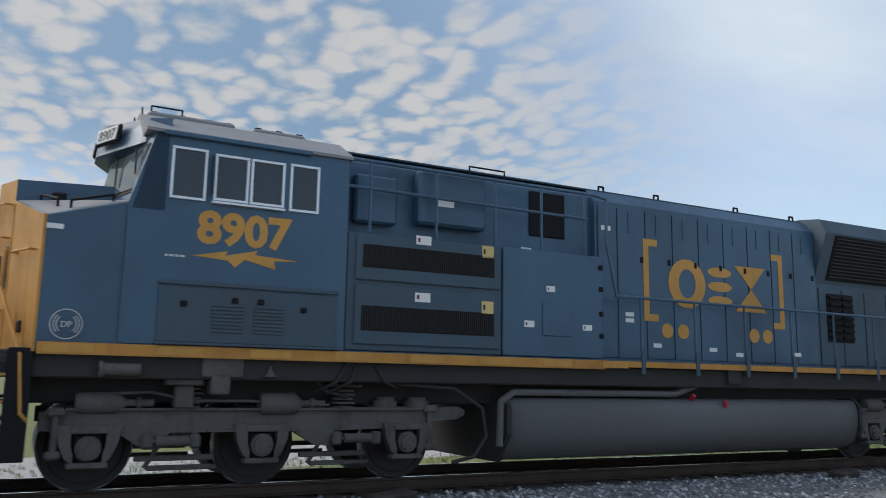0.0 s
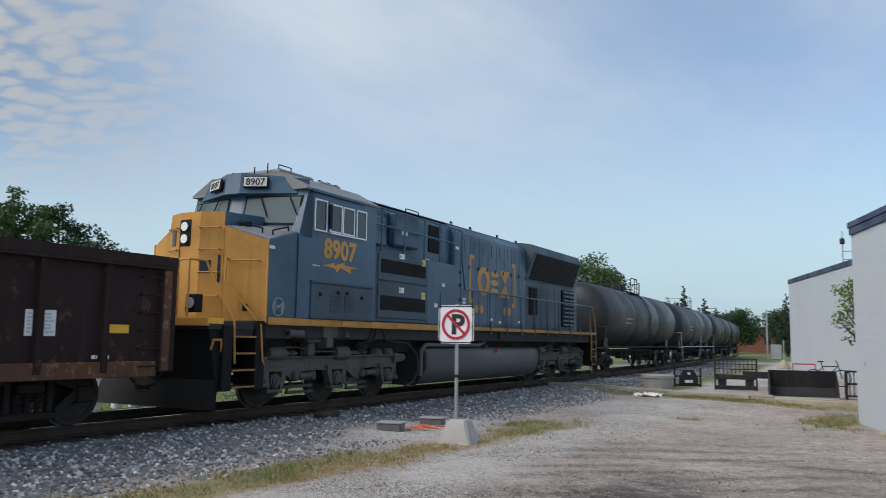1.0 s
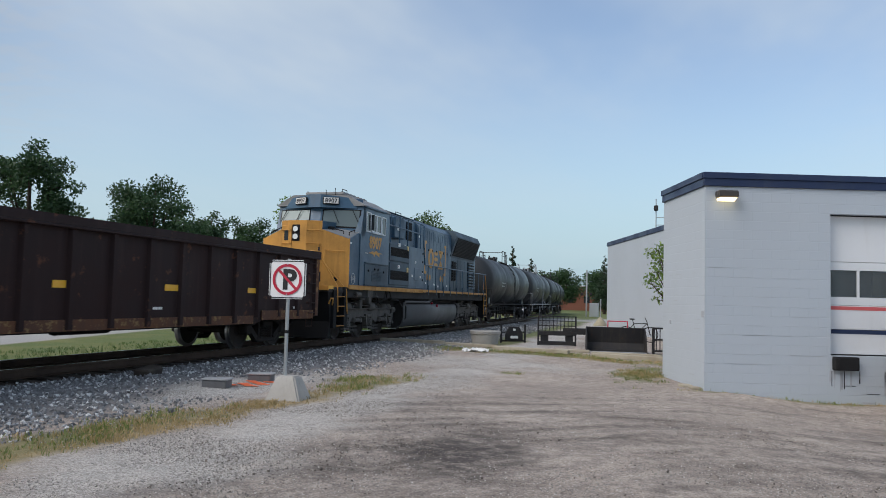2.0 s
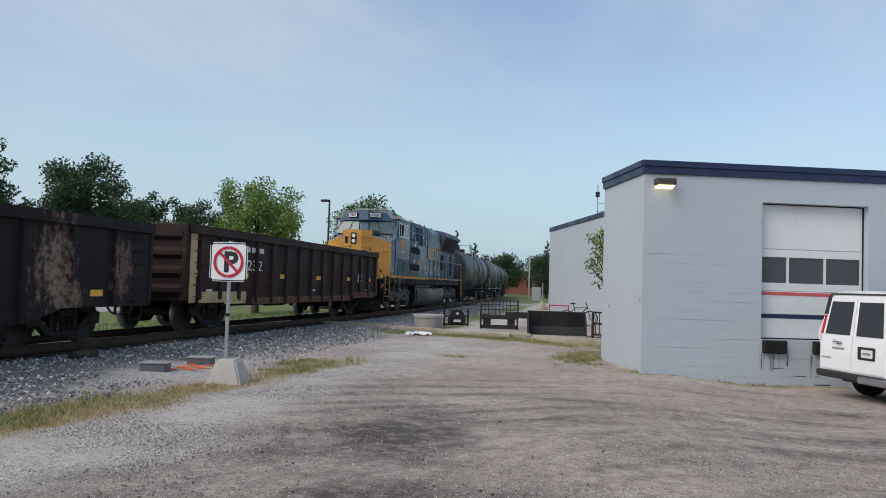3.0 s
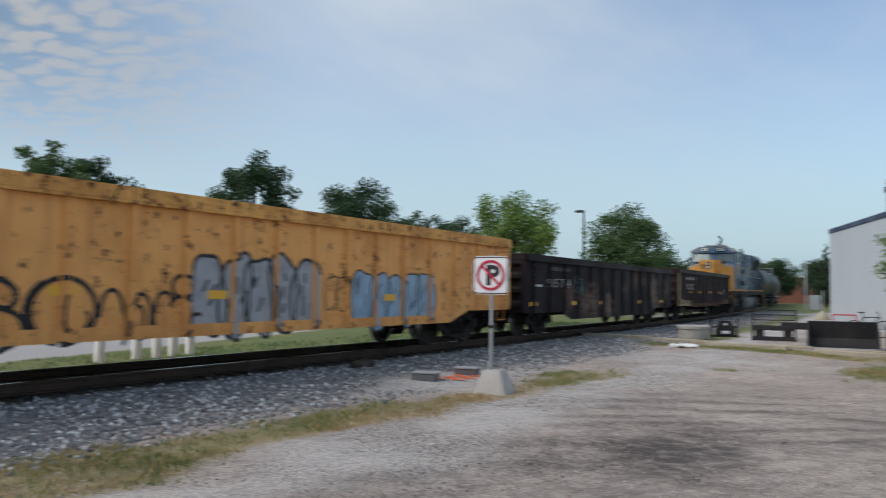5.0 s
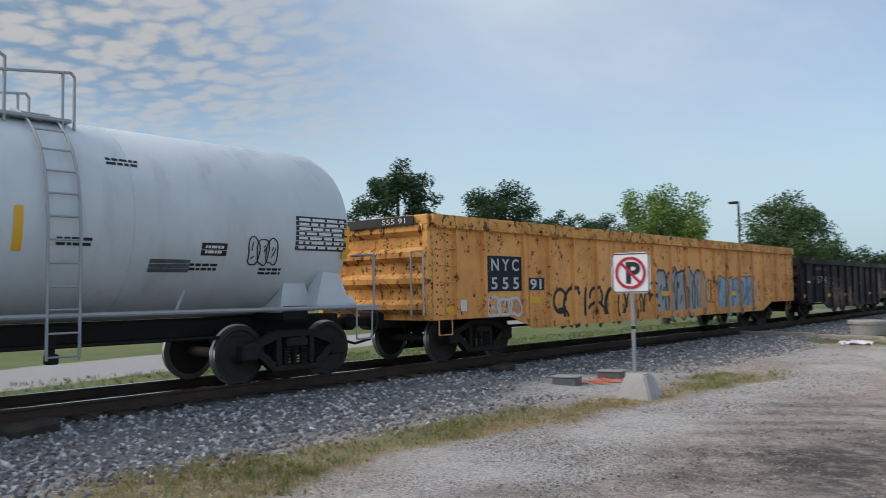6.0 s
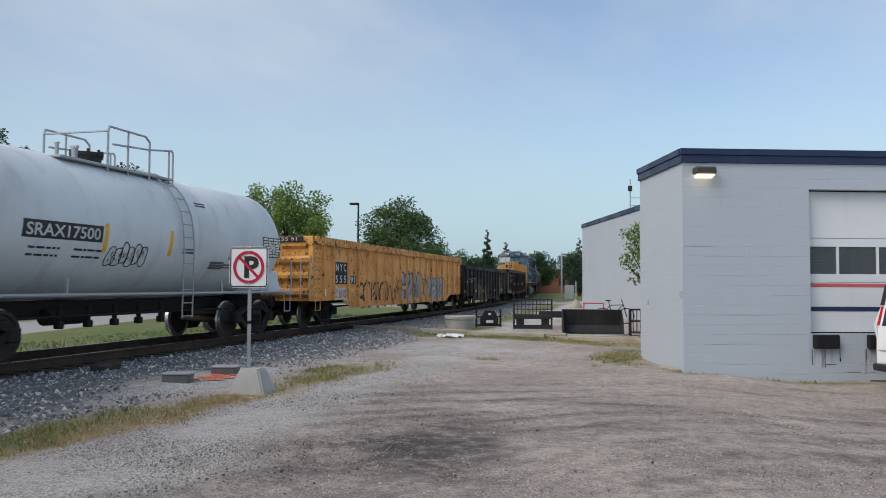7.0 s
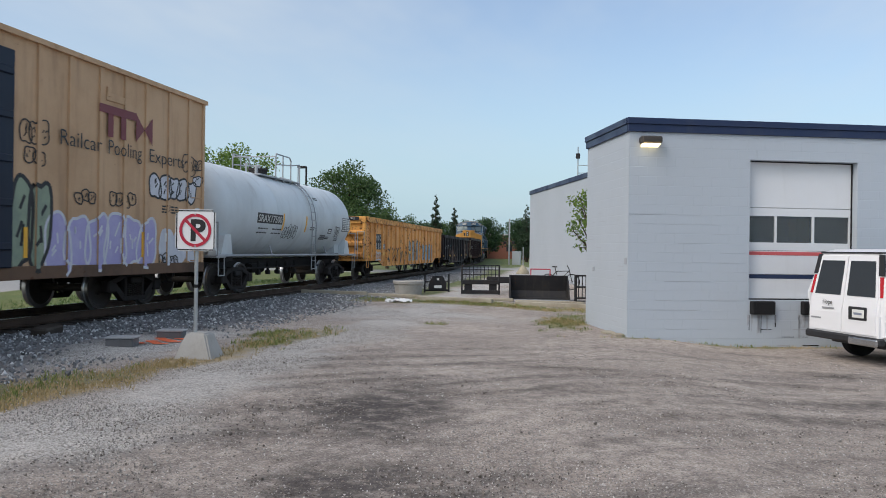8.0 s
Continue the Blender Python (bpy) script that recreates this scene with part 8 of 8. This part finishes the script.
for k in range(9):
    boxes("mesh_upright", BLACK_STEEL, fk, [((-0.54 + 0.135 * k, 0, 0.79), (0.022, 0.022, 0.54))])
boxes("carriage_plate", BLACK_STEEL, fk, [((0, -0.04, 0.44), (1.36, 0.10, 0.14))], 0.01)
boxes("carriage_plate", BLACK_STEEL, fk, [((0, -0.04, 0.09), (1.36, 0.10, 0.14))], 0.01)
for x in (-0.45, 0.45):
    boxes("fork", BLACK_STEEL, fk, [((x, 0.02, 0.26), (0.28, 0.12, 0.40))], 0.015)
dk = stand("steel_beam", -4.15, 31.2, 4, "dark steel beam resting on low blocks", "beam")
boxes("beam", BLACK_STEEL, dk, [((0, 0, 0.50), (1.7, 0.35, 0.24))], 0.02)
for x in (-0.6, 0.6):
    boxes("rest", TIMBER, dk, [((x, 0, 0.18), (0.2, 0.3, 0.40))], 0.01)
bk = stand("loader_bucket", -2.72, 28.3, 10, "wide black loader bucket with open front", "loader bucket", "loader attachments")
b = BM()
prism(b, [(0.40, 0.0), (-0.42, 0.0), (-0.42, 0.03), (0.30, 0.06), (0.40, 0.30), (0.30, 0.82), (0.33, 0.84), (0.46, 0.30)], "x", -1.0, 1.0)
part("shell", b, BLACK_STEEL, bk)
for x in (-1.0, 1.0):
    b = BM()
    prism(b, [(0.44, 0.0), (-0.42, 0.0), (-0.10, 0.55), (0.32, 0.84), (0.46, 0.30)], "x", x - 0.02, x + 0.02)
    part("side_plate", b, BLACK_STEEL, bk)
boxes("cutting_edge", GALV, bk, [((0, -0.43, 0.018), (2.0, 0.12, 0.03))], 0.004)
fr = stand("black_rack", -1.15, 28.2, 8, "low black steel rack beside the building", "rack")
for x in (-0.32, 0.32):
    for y in (-0.2, 0.2):
        boxes("leg", BLACK_STEEL, fr, [((x, y, 0.45), (0.06, 0.06, 0.92))], 0.006)
for z in (0.12, 0.5, 0.88):
    boxes("shelf", BLACK_STEEL, fr, [((0, 0, z), (0.7, 0.46, 0.05))], 0.006)
for k in range(5):
    boxes("slat", BLACK_STEEL, fr, [((-0.24 + 0.12 * k, -0.21, 0.5), (0.03, 0.02, 0.74))])

# white plastic sheet dropped on the weeds
b = BM()
NW = 14
grid = [[b.verts.new((-0.45 + 0.9 * i / NW, -0.3 + 0.6 * j / NW, max(0.015, 0.11 * noise.noise(Vector((i * 0.55, j * 0.6, 1))) + 0.08 * noise.noise(Vector((i * 1.3, j * 1.2, 4))) + 0.06))) for i in range(NW + 1)] for j in range(NW + 1)]
for j in range(NW):
    for i in range(NW):
        if math.hypot((i - NW / 2) / (NW / 2), (j - NW / 2) / (NW / 2)) < 0.95 + 0.25 * noise.noise(Vector((i * 0.8, j * 0.8, 9))):
            b.faces.new((grid[j][i], grid[j][i + 1], grid[j + 1][i + 1], grid[j + 1][i]))
bmesh.ops.delete(b, geom=[v for v in b.verts if not v.link_faces], context="VERTS")
bmesh.ops.solidify(b, geom=b.faces[:], thickness=0.012)
sh = part("plastic_sheet", b, SHEETING, smooth=True)
sh.matrix_basis = pose(-6.75, 24.6, ground_z(-6.75, 24.6), 0, 0, 10)
tagged(sh, "crumpled white plastic sheet lying on the weeds", "plastic sheet")

# bicycle leaning at a red rack
bi = stand("bicycle", -2.55, 36.5, 4, "dark bicycle standing by a red rack", "bicycle")
for x in (-0.52, 0.52):
    b = BM()
    for k in range(24):
        a, c = k * math.pi / 12, (k + 1) * math.pi / 12
        rod(b, (x + 0.33 * math.cos(a), 0, 0.34 + 0.33 * math.sin(a)), (x + 0.33 * math.cos(c), 0, 0.34 + 0.33 * math.sin(c)), 0.02, 6)
    for k in range(6):
        a = k * math.pi / 6
        rod(b, (x - 0.32 * math.cos(a), 0, 0.34 - 0.32 * math.sin(a)), (x + 0.32 * math.cos(a), 0, 0.34 + 0.32 * math.sin(a)), 0.003, 4)
    part("wheel", b, RUBBER, bi)
b = BM()
pipe(b, [(-0.52, 0, 0.34), (-0.08, 0, 0.34), (0.38, 0, 0.82), (-0.18, 0, 0.80), (-0.52, 0, 0.34)], 0.018, 6)
pipe(b, [(-0.08, 0, 0.34), (-0.24, 0, 0.98)], 0.018, 6)
pipe(b, [(0.52, 0, 0.34), (0.36, 0, 0.95), (0.30, 0, 1.04)], 0.018, 6)
part("bicycle_frame", b, BLACK_STEEL, bi)
b = BM()
pipe(b, [(0.30, -0.26, 1.06), (0.32, 0, 1.04), (0.30, 0.26, 1.06)], 0.014, 6)
part("handlebar", b, BLACK_STEEL, bi)
boxes("saddle", RUBBER, bi, [((-0.26, 0, 1.0), (0.24, 0.13, 0.05))], 0.02)
rr = stand("red_rack", -3.45, 36.4, 4, "thin red tubular bicycle rack", "rack")
b = BM()
pipe(b, [(-0.4, 0, 0), (-0.4, 0, 0.85), (0.45, 0, 0.85), (0.45, 0, 0)], 0.025, 8)
pipe(b, [(-0.4, 0, 0.45), (0.45, 0, 0.45)], 0.02, 8)
part("tube_frame", b, RED_PAINT, rr)

# white posts on the lawn beyond the track
for x, y in ((-18.6, 13.1), (-18.7, 14.3), (-18.75, 15.0), (-18.8, 15.6), (-18.9, 16.3)):
    b = BM()
    lathe(b, [(-0.1, 0.13), (0.95, 0.13), (1.0, 0.11), (1.02, 0.06)], "z", 18)
    po = part("bollard_post", b, painted("white_post_paint", (0.72, 0.72, 0.70), 0.6, (0.4, 0.38, 0.33), 0.3), smooth=True)
    po.matrix_basis = pose(x, y, ground_z(x, y))
    tagged(po, "white painted concrete bollard on the lawn", "bollard", "white bollards")

# area light pole, roof mast, crossing mast, cone-footed posts
lp = stand("area_light_pole", -30.6, 76.1, 0, "tall dark pole with one flat lamp head", "street lamp")
b = BM()
rod(b, (0, 0, 0), (0, 0, 10.2), 0.12, 12, 0.09)
part("pole", b, BLACK_STEEL, lp)
boxes("lamp_head", BLACK_STEEL, lp, [((-0.45, 0, 10.15), (0.9, 0.5, 0.22))], 0.05)
ms = thing("roof_mast", pose(-2.2, 44.0, 5.28), "thin antenna mast with small boxes on the hall roof", "antenna")
b = BM()
rod(b, (0, 0, 0), (0, 0, 1.75), 0.03, 8)
for z in (0.35, 0.75):
    rod(b, (0, 0, z), (0.6, 0, z), 0.02, 6)
rod(b, (0.6, 0, 0), (0.6, 0, 0.8), 0.02, 6)
part("mast", b, GALV, ms)
boxes("sensor_box", BLACK_STEEL, ms, [((0, -0.05, 1.25), (0.22, 0.2, 0.28))], 0.03)
xm = stand("crossing_mast", -12.4, 94, 0, "grey railway crossing mast with signal lamps", "crossing signal")
b = BM()
rod(b, (0, 0, 0), (0, 0, 5.4), 0.09, 10)
part("mast", b, HANDRAIL_GREY, xm)
boxes("relay_case", GALV, xm, [((0.9, 0, 0.8), (1.0, 0.8, 1.6))], 0.03)
for x in (-0.5, 0.5):
    boxes("signal_lamp", BLACK_STEEL, xm, [((x, -0.1, 2.6), (0.32, 0.12, 0.32))], 0.1)
for x, y, h in ((-6.6, 57.5, 1.9), (-6.0, 60.0, 2.2)):
    ps = stand("footed_post", x, y, 0, "thin post standing in a yellowish cone base", "post", "cone-footed posts")
    b = BM()
    rod(b, (0, 0, 0.2), (0, 0, h), 0.045, 8)
    part("pole", b, GALV, ps)
    b = BM()
    lathe(b, [(0, 0.5), (0.08, 0.48), (0.55, 0.14), (0.6, 0.08)], "z", 20)
    part("base", b, painted("faded_beige_base", (0.40, 0.36, 0.26), 0.8), ps)
bb_ = thing("brick_building", pose(-24, 170, -0.5, 0, 0, 8), "low red brick building far beyond the crossing", "building")
boxes("wall", BRICK_RED, bb_, [((0, 0, 2.6), (14, 8, 5.2))], 0.02)
boxes("roof", CONCRETE, bb_, [((0, 0, 5.3), (14.3, 8.3, 0.25))], 0.02)
for k in range(4):
    boxes("window", GLASS_DARK, bb_, [((-5 + 3.3 * k, -4.01, 2.6), (1.2, 0.06, 1.5))], 0.01)

# ---------------------------------------------------------------- white van
VX, VY = 3.98, 16.70
van = thing("cargo_van", pose(VX, VY, ground_z(VX + 1.5, VY + 0.8) + 0.0, 0, 0, -66), "white full-size cargo van with dark rear windows", "van")
# length runs along +y from the rear bumper
VL, VW, VH = 5.6, 1.0, 2.1
side = [(0.0, 0.48), (VL - 0.1, 0.45), (VL, 0.75), (VL - 0.15, 1.10), (VL - 1.15, 1.28), (VL - 2.0, 2.02), (VL - 2.4, VH), (0.45, VH), (0.16, 2.03), (0.05, 1.25), (0.0, 0.9)]
b = BM()
prism(b, side, "x", -VW, VW)
for v in b.verts:
    if v.co.z > 1.3:
        k = (v.co.z - 1.25) / 0.85
        v.co.x *= 1 - 0.16 * min(1, k)
bmesh.ops.bevel(b, geom=[e for e in b.edges if abs(e.verts[0].co.x - e.verts[1].co.x) < 0.3], offset=0.07, segments=3, affect="EDGES")
part("body", b, VAN_WHITE, van, "white painted van body", True)
b = BM()
box(b, (0, 0.02, 0.46), (1.98, 0.16, 0.14), 0.03)
bump_ = part("rear_bumper", b, VAN_TRIM, van, "black bumper with chrome ends")
boxes("bumper_end", CHROME, bump_, [((0.62, -0.07, 0.44), (0.72, 0.05, 0.13))], 0.02)


def rear_y(z):
    return 0.0 if z < 0.9 else (z - 0.9) / 0.35 * 0.05 if z < 1.25 else 0.05 + (z - 1.25) / 0.78 * 0.11


def rear_quad(name, x0, x1, z0, z1, out, material, parent, label="", trim=0.0):
    b = BM()
    n = 4
    for k in range(n):
        a, c = z0 + (z1 - z0) * k / n, z0 + (z1 - z0) * (k + 1) / n
        sa, sc = 1 - 0.16 * max(0, (a - 1.25) / 0.85), 1 - 0.16 * max(0, (c - 1.25) / 0.85)
        q = [(x0 * sa, rear_y(a) - out, a), (x1 * sa, rear_y(a) - out, a), (x1 * sc, rear_y(c) - out, c), (x0 * sc, rear_y(c) - out, c)]
        o = [(x, y + out + 0.02, z) for x, y, z in q]
        vs = [b.verts.new(p) for p in q + o]
        for f in ((0, 1, 2, 3), (4, 7, 6, 5), (0, 4, 5, 1), (1, 5, 6, 2), (2, 6, 7, 3), (3, 7, 4, 0)):
            b.faces.new([vs[i] for i in f])
    bmesh.ops.recalc_face_normals(b, faces=b.faces[:])
    return part(name, b, material, parent, label)


for s in (-1, 1):
    d = rear_quad("rear_door", *(sorted((s * 0.012, s * 0.86))), 0.56, 1.97, 0.02, VAN_WHITE, van, "white rear door")
    rear_quad("rear_window", *(sorted((s * 0.09, s * 0.80))), 1.24, 1.88, 0.028, GLASS_DARK, d, "dark tinted rear window")
    rear_quad("tail_lamp", *(sorted((s * 0.90, s * 0.965))), 1.24, 1.60, 0.012, VAN_LAMP, van, "red tail lamp")
    rear_quad("pillar_trim", *(sorted((s * 0.87, s * 1.0))), 1.62, 2.0, 0.015, VAN_TRIM, van)
# thin black rim at the rear roof edge; also draws the dark reflected line
boxes("roof_trim", VAN_TRIM, van, [((0, 0.19, 2.03), (1.60, 0.12, 0.03))], 0.01)
boxes("plate_recess", VAN_TRIM, van, [((0.42, -0.02, 0.93), (0.46, 0.03, 0.24))], 0.02)
boxes("number_plate", STICKER, van, [((0.46, -0.042, 0.93), (0.30, 0.012, 0.15))], 0.006, "plate with plain bars")
boxes("plate_bar", plain("plate_bar_grey", (0.22, 0.25, 0.32), 0.5), van, [((0.46, -0.05, 0.93), (0.20, 0.006, 0.04))])
lettering("door_word", "Hope", 0.13, BLACK_INK, van, (-0.38, -0.028, 1.10), "-y", width=0.26)
boxes("door_print", HANDRAIL_GREY, van, [((-0.36, -0.026, 0.98), (0.34, 0.006, 0.03)), ((-0.7, -0.026, 0.78), (0.28, 0.006, 0.025))])
for y in (1.05, VL - 1.0):
    for s in (-1, 1):
        b = BM()
        lathe(b, [(s * 0.70, 0.20), (s * 0.70, 0.34), (s * 0.74, 0.37), (s * 0.90, 0.37), (s * 0.94, 0.34), (s * 0.94, 0.22), (s * 0.90, 0.20)], "x", 28)
        bmesh.ops.translate(b, vec=(0, y, 0.37), verts=b.verts[:])
        wv = part("wheel", b, RUBBER, van, "black tyre on grey steel wheel", True)
        b = BM()
        lathe(b, [(s * 0.86, 0.04), (s * 0.90, 0.10), (s * 0.88, 0.205), (s * 0.84, 0.205)], "x", 20)
        bmesh.ops.translate(b, vec=(0, y, 0.37), verts=b.verts[:])
        part("rim", b, GALV, wv, "", True)
boxes("chassis", VAN_TRIM, van, [((0, 2.8, 0.40), (1.5, 4.9, 0.2)), ((0, 1.05, 0.38), (1.4, 0.12, 0.12))], 0.02)
for s in (-1, 1):
    boxes("side_window", GLASS_DARK, van, [((s * 0.925, VL - 2.35, 1.55), (0.02, 0.9, 0.5))], 0.01)
    boxes("door_seam", VAN_TRIM, van, [((s * 1.001, 3.0, 1.0), (0.006, 0.012, 1.0)), ((s * 1.001, 1.75, 1.0), (0.006, 0.012, 1.0))])
    boxes("mirror", VAN_TRIM, van, [((s * 1.12, VL - 1.7, 1.35), (0.2, 0.1, 0.26))], 0.03)

# ---------------------------------------------------------------- trees


def tree(x, y, h, r, leaf, seed, kind="round", leaves=3600, size=0.26, category="tree", label=""):
    rng = np.random.default_rng(seed)
    z0 = ground_z(x, y)
    t = thing("tree", pose(x, y, z0), label or "leafy broadleaf tree with uneven crown", category, "trees beyond the track")
    b = BM()
    low = h * (0.30 if kind == "round" else 0.12)
    rod(b, (0, 0, -0.1), (0, 0, low), 0.03 * h, 10, 0.022 * h)
    centres = []
    if kind == "round":
        # main limbs, each with a loose family of leaf clumps at its end
        limbs = 13
        for k in range(limbs):
            a = k * 2.4 + rng.uniform(-0.5, 0.5)
            zz = 0.34 + 0.52 * ((k + rng.uniform(0, 1)) / limbs)
            ring = r * max(0.3, math.sin(math.pi * min(1, max(0, (zz - 0.08) / 1.0)))) ** 0.6 * rng.uniform(0.72, 1.0)
            tip = Vector((ring * 0.70 * math.cos(a), ring * 0.70 * math.sin(a), zz * h))
            mid = Vector((tip.x * 0.4, tip.y * 0.4, low + (tip.z - low) * 0.5))
            rod(b, (0, 0, low * 0.95), mid, 0.014 * h, 6, 0.008 * h)
            rod(b, mid, tip, 0.008 * h, 6, 0.003 * h)
            for _ in range(5):
                o = Vector(np.clip(rng.normal(size=3), -1.4, 1.4)) * r * 0.19
                q = tip + Vector((o.x, o.y, o.z * 0.8))
                centres.append((q.x, q.y, min(q.z, h * 0.95), r * rng.uniform(0.17, 0.29)))
                rod(b, tip, q, 0.003 * h, 5, 0.0015 * h)
        centres.append((r * 0.1, 0, h * 0.92, r * 0.24))
        centres.append((-r * 0.25, r * 0.2, h * 0.86, r * 0.26))
        for k in range(6):
            centres.append((r * 0.28 * math.cos(k * 1.05), r * 0.28 * math.sin(k * 1.05), h * (0.42 + 0.07 * k), r * 0.24))
        rod(b, (0, 0, low * 0.95), (0, 0, h * 0.88), 0.016 * h, 6, 0.004 * h)
    else:
        rod(b, (0, 0, low), (0, 0, h * 0.97), 0.02 * h, 8, 0.003 * h)
        for k in range(26):
            f = 0.10 + 0.88 * k / 26
            a = k * 2.4
            q = r * (1 - f) * 0.62 + 0.05
            centres.append((q * math.cos(a), q * math.sin(a), f * h, max(0.14, r * (1 - f) * 0.55 + 0.10)))
            rod(b, (0, 0, f * h), (q * 1.3 * math.cos(a), q * 1.3 * math.sin(a), f * h - 0.1), 0.01 * h * (1 - f) + 0.01, 5)
    part("trunk", b, BARK, t)
    leaves, size = int(leaves * 3.4), size * 0.80
    w = np.array([c[3] ** 2 for c in centres])
    pick = rng.choice(len(centres), leaves, p=w / w.sum())
    cs = np.array(centres)[pick]
    d = rng.normal(size=(leaves, 3))
    d /= np.linalg.norm(d, axis=1)[:, None]
    rad = cs[:, 3:4] * (1.12 * rng.uniform(0.05, 1.0, (leaves, 1)) ** 0.55)
    p = cs[:, :3] + d * rad * [1, 1, 0.8]
    e1 = rng.normal(size=(leaves, 3))
    e1 /= np.linalg.norm(e1, axis=1)[:, None]
    e2 = np.cross(e1, rng.normal(size=(leaves, 3)))
    e2 /= np.linalg.norm(e2, axis=1)[:, None]
    s = size * rng.uniform(0.5, 1.2, (leaves, 1))
    vs = np.stack([p - e1 * s * 0.5, p + e2 * s * 0.32, p + e1 * s * 0.5, p - e2 * s * 0.32], 1).reshape(-1, 3)
    fs = np.arange(leaves * 4).reshape(-1, 4)
    raw_mesh("crown", vs.tolist(), fs.tolist(), leaf, t)
    return t


DK = "dark green broadleaf tree with ragged crown"
for i, (x, y, h, r, leaf, n_, sz) in enumerate((
        (-37.9, 49.1, 10.6, 4.0, LEAF_DARK, 6500, 0.30), (-40.2, 59.7, 9.4, 2.4, LEAF_DARK, 2600, 0.32), (-41.8, 70.5, 9.8, 3.4, LEAF_DARK, 3600, 0.34), (-46.5, 66, 8.6, 2.6, LEAF_DARK, 2600, 0.32),
        (-21.6, 42.8, 8.1, 3.0, LEAF_LIGHT, 5200, 0.24), (-24.3, 71.0, 10.3, 4.3, LEAF_MID, 6000, 0.30), (-41.2, 40.9, 12.0, 3.3, LEAF_DARK, 5200, 0.30), (-42.3, 46.4, 8.2, 2.2, LEAF_DARK, 2600, 0.3),
        (-40.7, 25.4, 10.2, 2.1, LEAF_MID, 2600, 0.28), (-41.4, 28.6, 9.8, 2.3, LEAF_DARK, 2800, 0.28), (-44.1, 33.3, 8.8, 2.2, LEAF_DARK, 2400, 0.28), (-49.3, 8.2, 11.0, 4.2, LEAF_MID, 4200, 0.30), (-47, 16, 8.8, 2.8, LEAF_DARK, 2800, 0.3),
        (-23.8, 82.2, 6.8, 2.8, LEAF_MID, 2600, 0.3), (-24.6, 148, 7.6, 4.6, LEAF_DARK, 2600, 0.5), (-17.5, 158, 7.9, 4.8, LEAF_DARK, 2600, 0.5), (-33, 150, 7.4, 4.4, LEAF_MID, 2400, 0.5), (-11, 165, 7.2, 4.2, LEAF_DARK, 2200, 0.5),
        (-40, 140, 7.0, 4.5, LEAF_DARK, 2200, 0.5), (-29, 118, 6.4, 3.4, LEAF_DARK, 2200, 0.4), (-4, 170, 7.5, 5.0, LEAF_DARK, 2000, 0.55))):
    tree(x, y, h, r, leaf, 100 + i, "round", n_, sz, "tree", "bright green young broadleaf tree" if leaf is LEAF_LIGHT else (DK if leaf is LEAF_DARK else ""))
for i, (x, y, h, r) in enumerate(((-23.3, 103, 9.6, 1.5), (-21.8, 108, 7.8, 1.6), (-24.6, 110, 6.6, 1.8), (-13.1, 119, 8.9, 2.0), (-49.6, 56.2, 8.5, 1.9), (-43.5, 27.0, 10.6, 1.6))):
    tree(x, y, h, r, LEAF_SPRUCE, 200 + i, "cone", 2600, 0.26, "spruce", "dark narrow spruce tree")
tree(-1.0, 34.2, 4.7, 1.25, LEAF_LIGHT, 300, "round", 420, 0.20, "sapling", "thin pale green sapling beside the hall wall")

# ---------------------------------------------------------------- motion of the train


def motions():
    for car, uc in TRAIN:
        rows = []
        for i in range(17):
            t = 0.5 * i
            x, y, a = track(run(t) + uc)
            rows.append((t, pose(x, y, 0, 0, 0, math.degrees(a))))
        walk(car, rows)
    turns = {}
    for ob, y, r in WHEELS:
        key = (y, r)
        if key not in turns:
            turns[key] = [(i / 30, pose(0, y, r, -math.degrees((run(i / 30) - run(0)) / r))) for i in range(241)]
        walk(ob, turns[key])


motions()
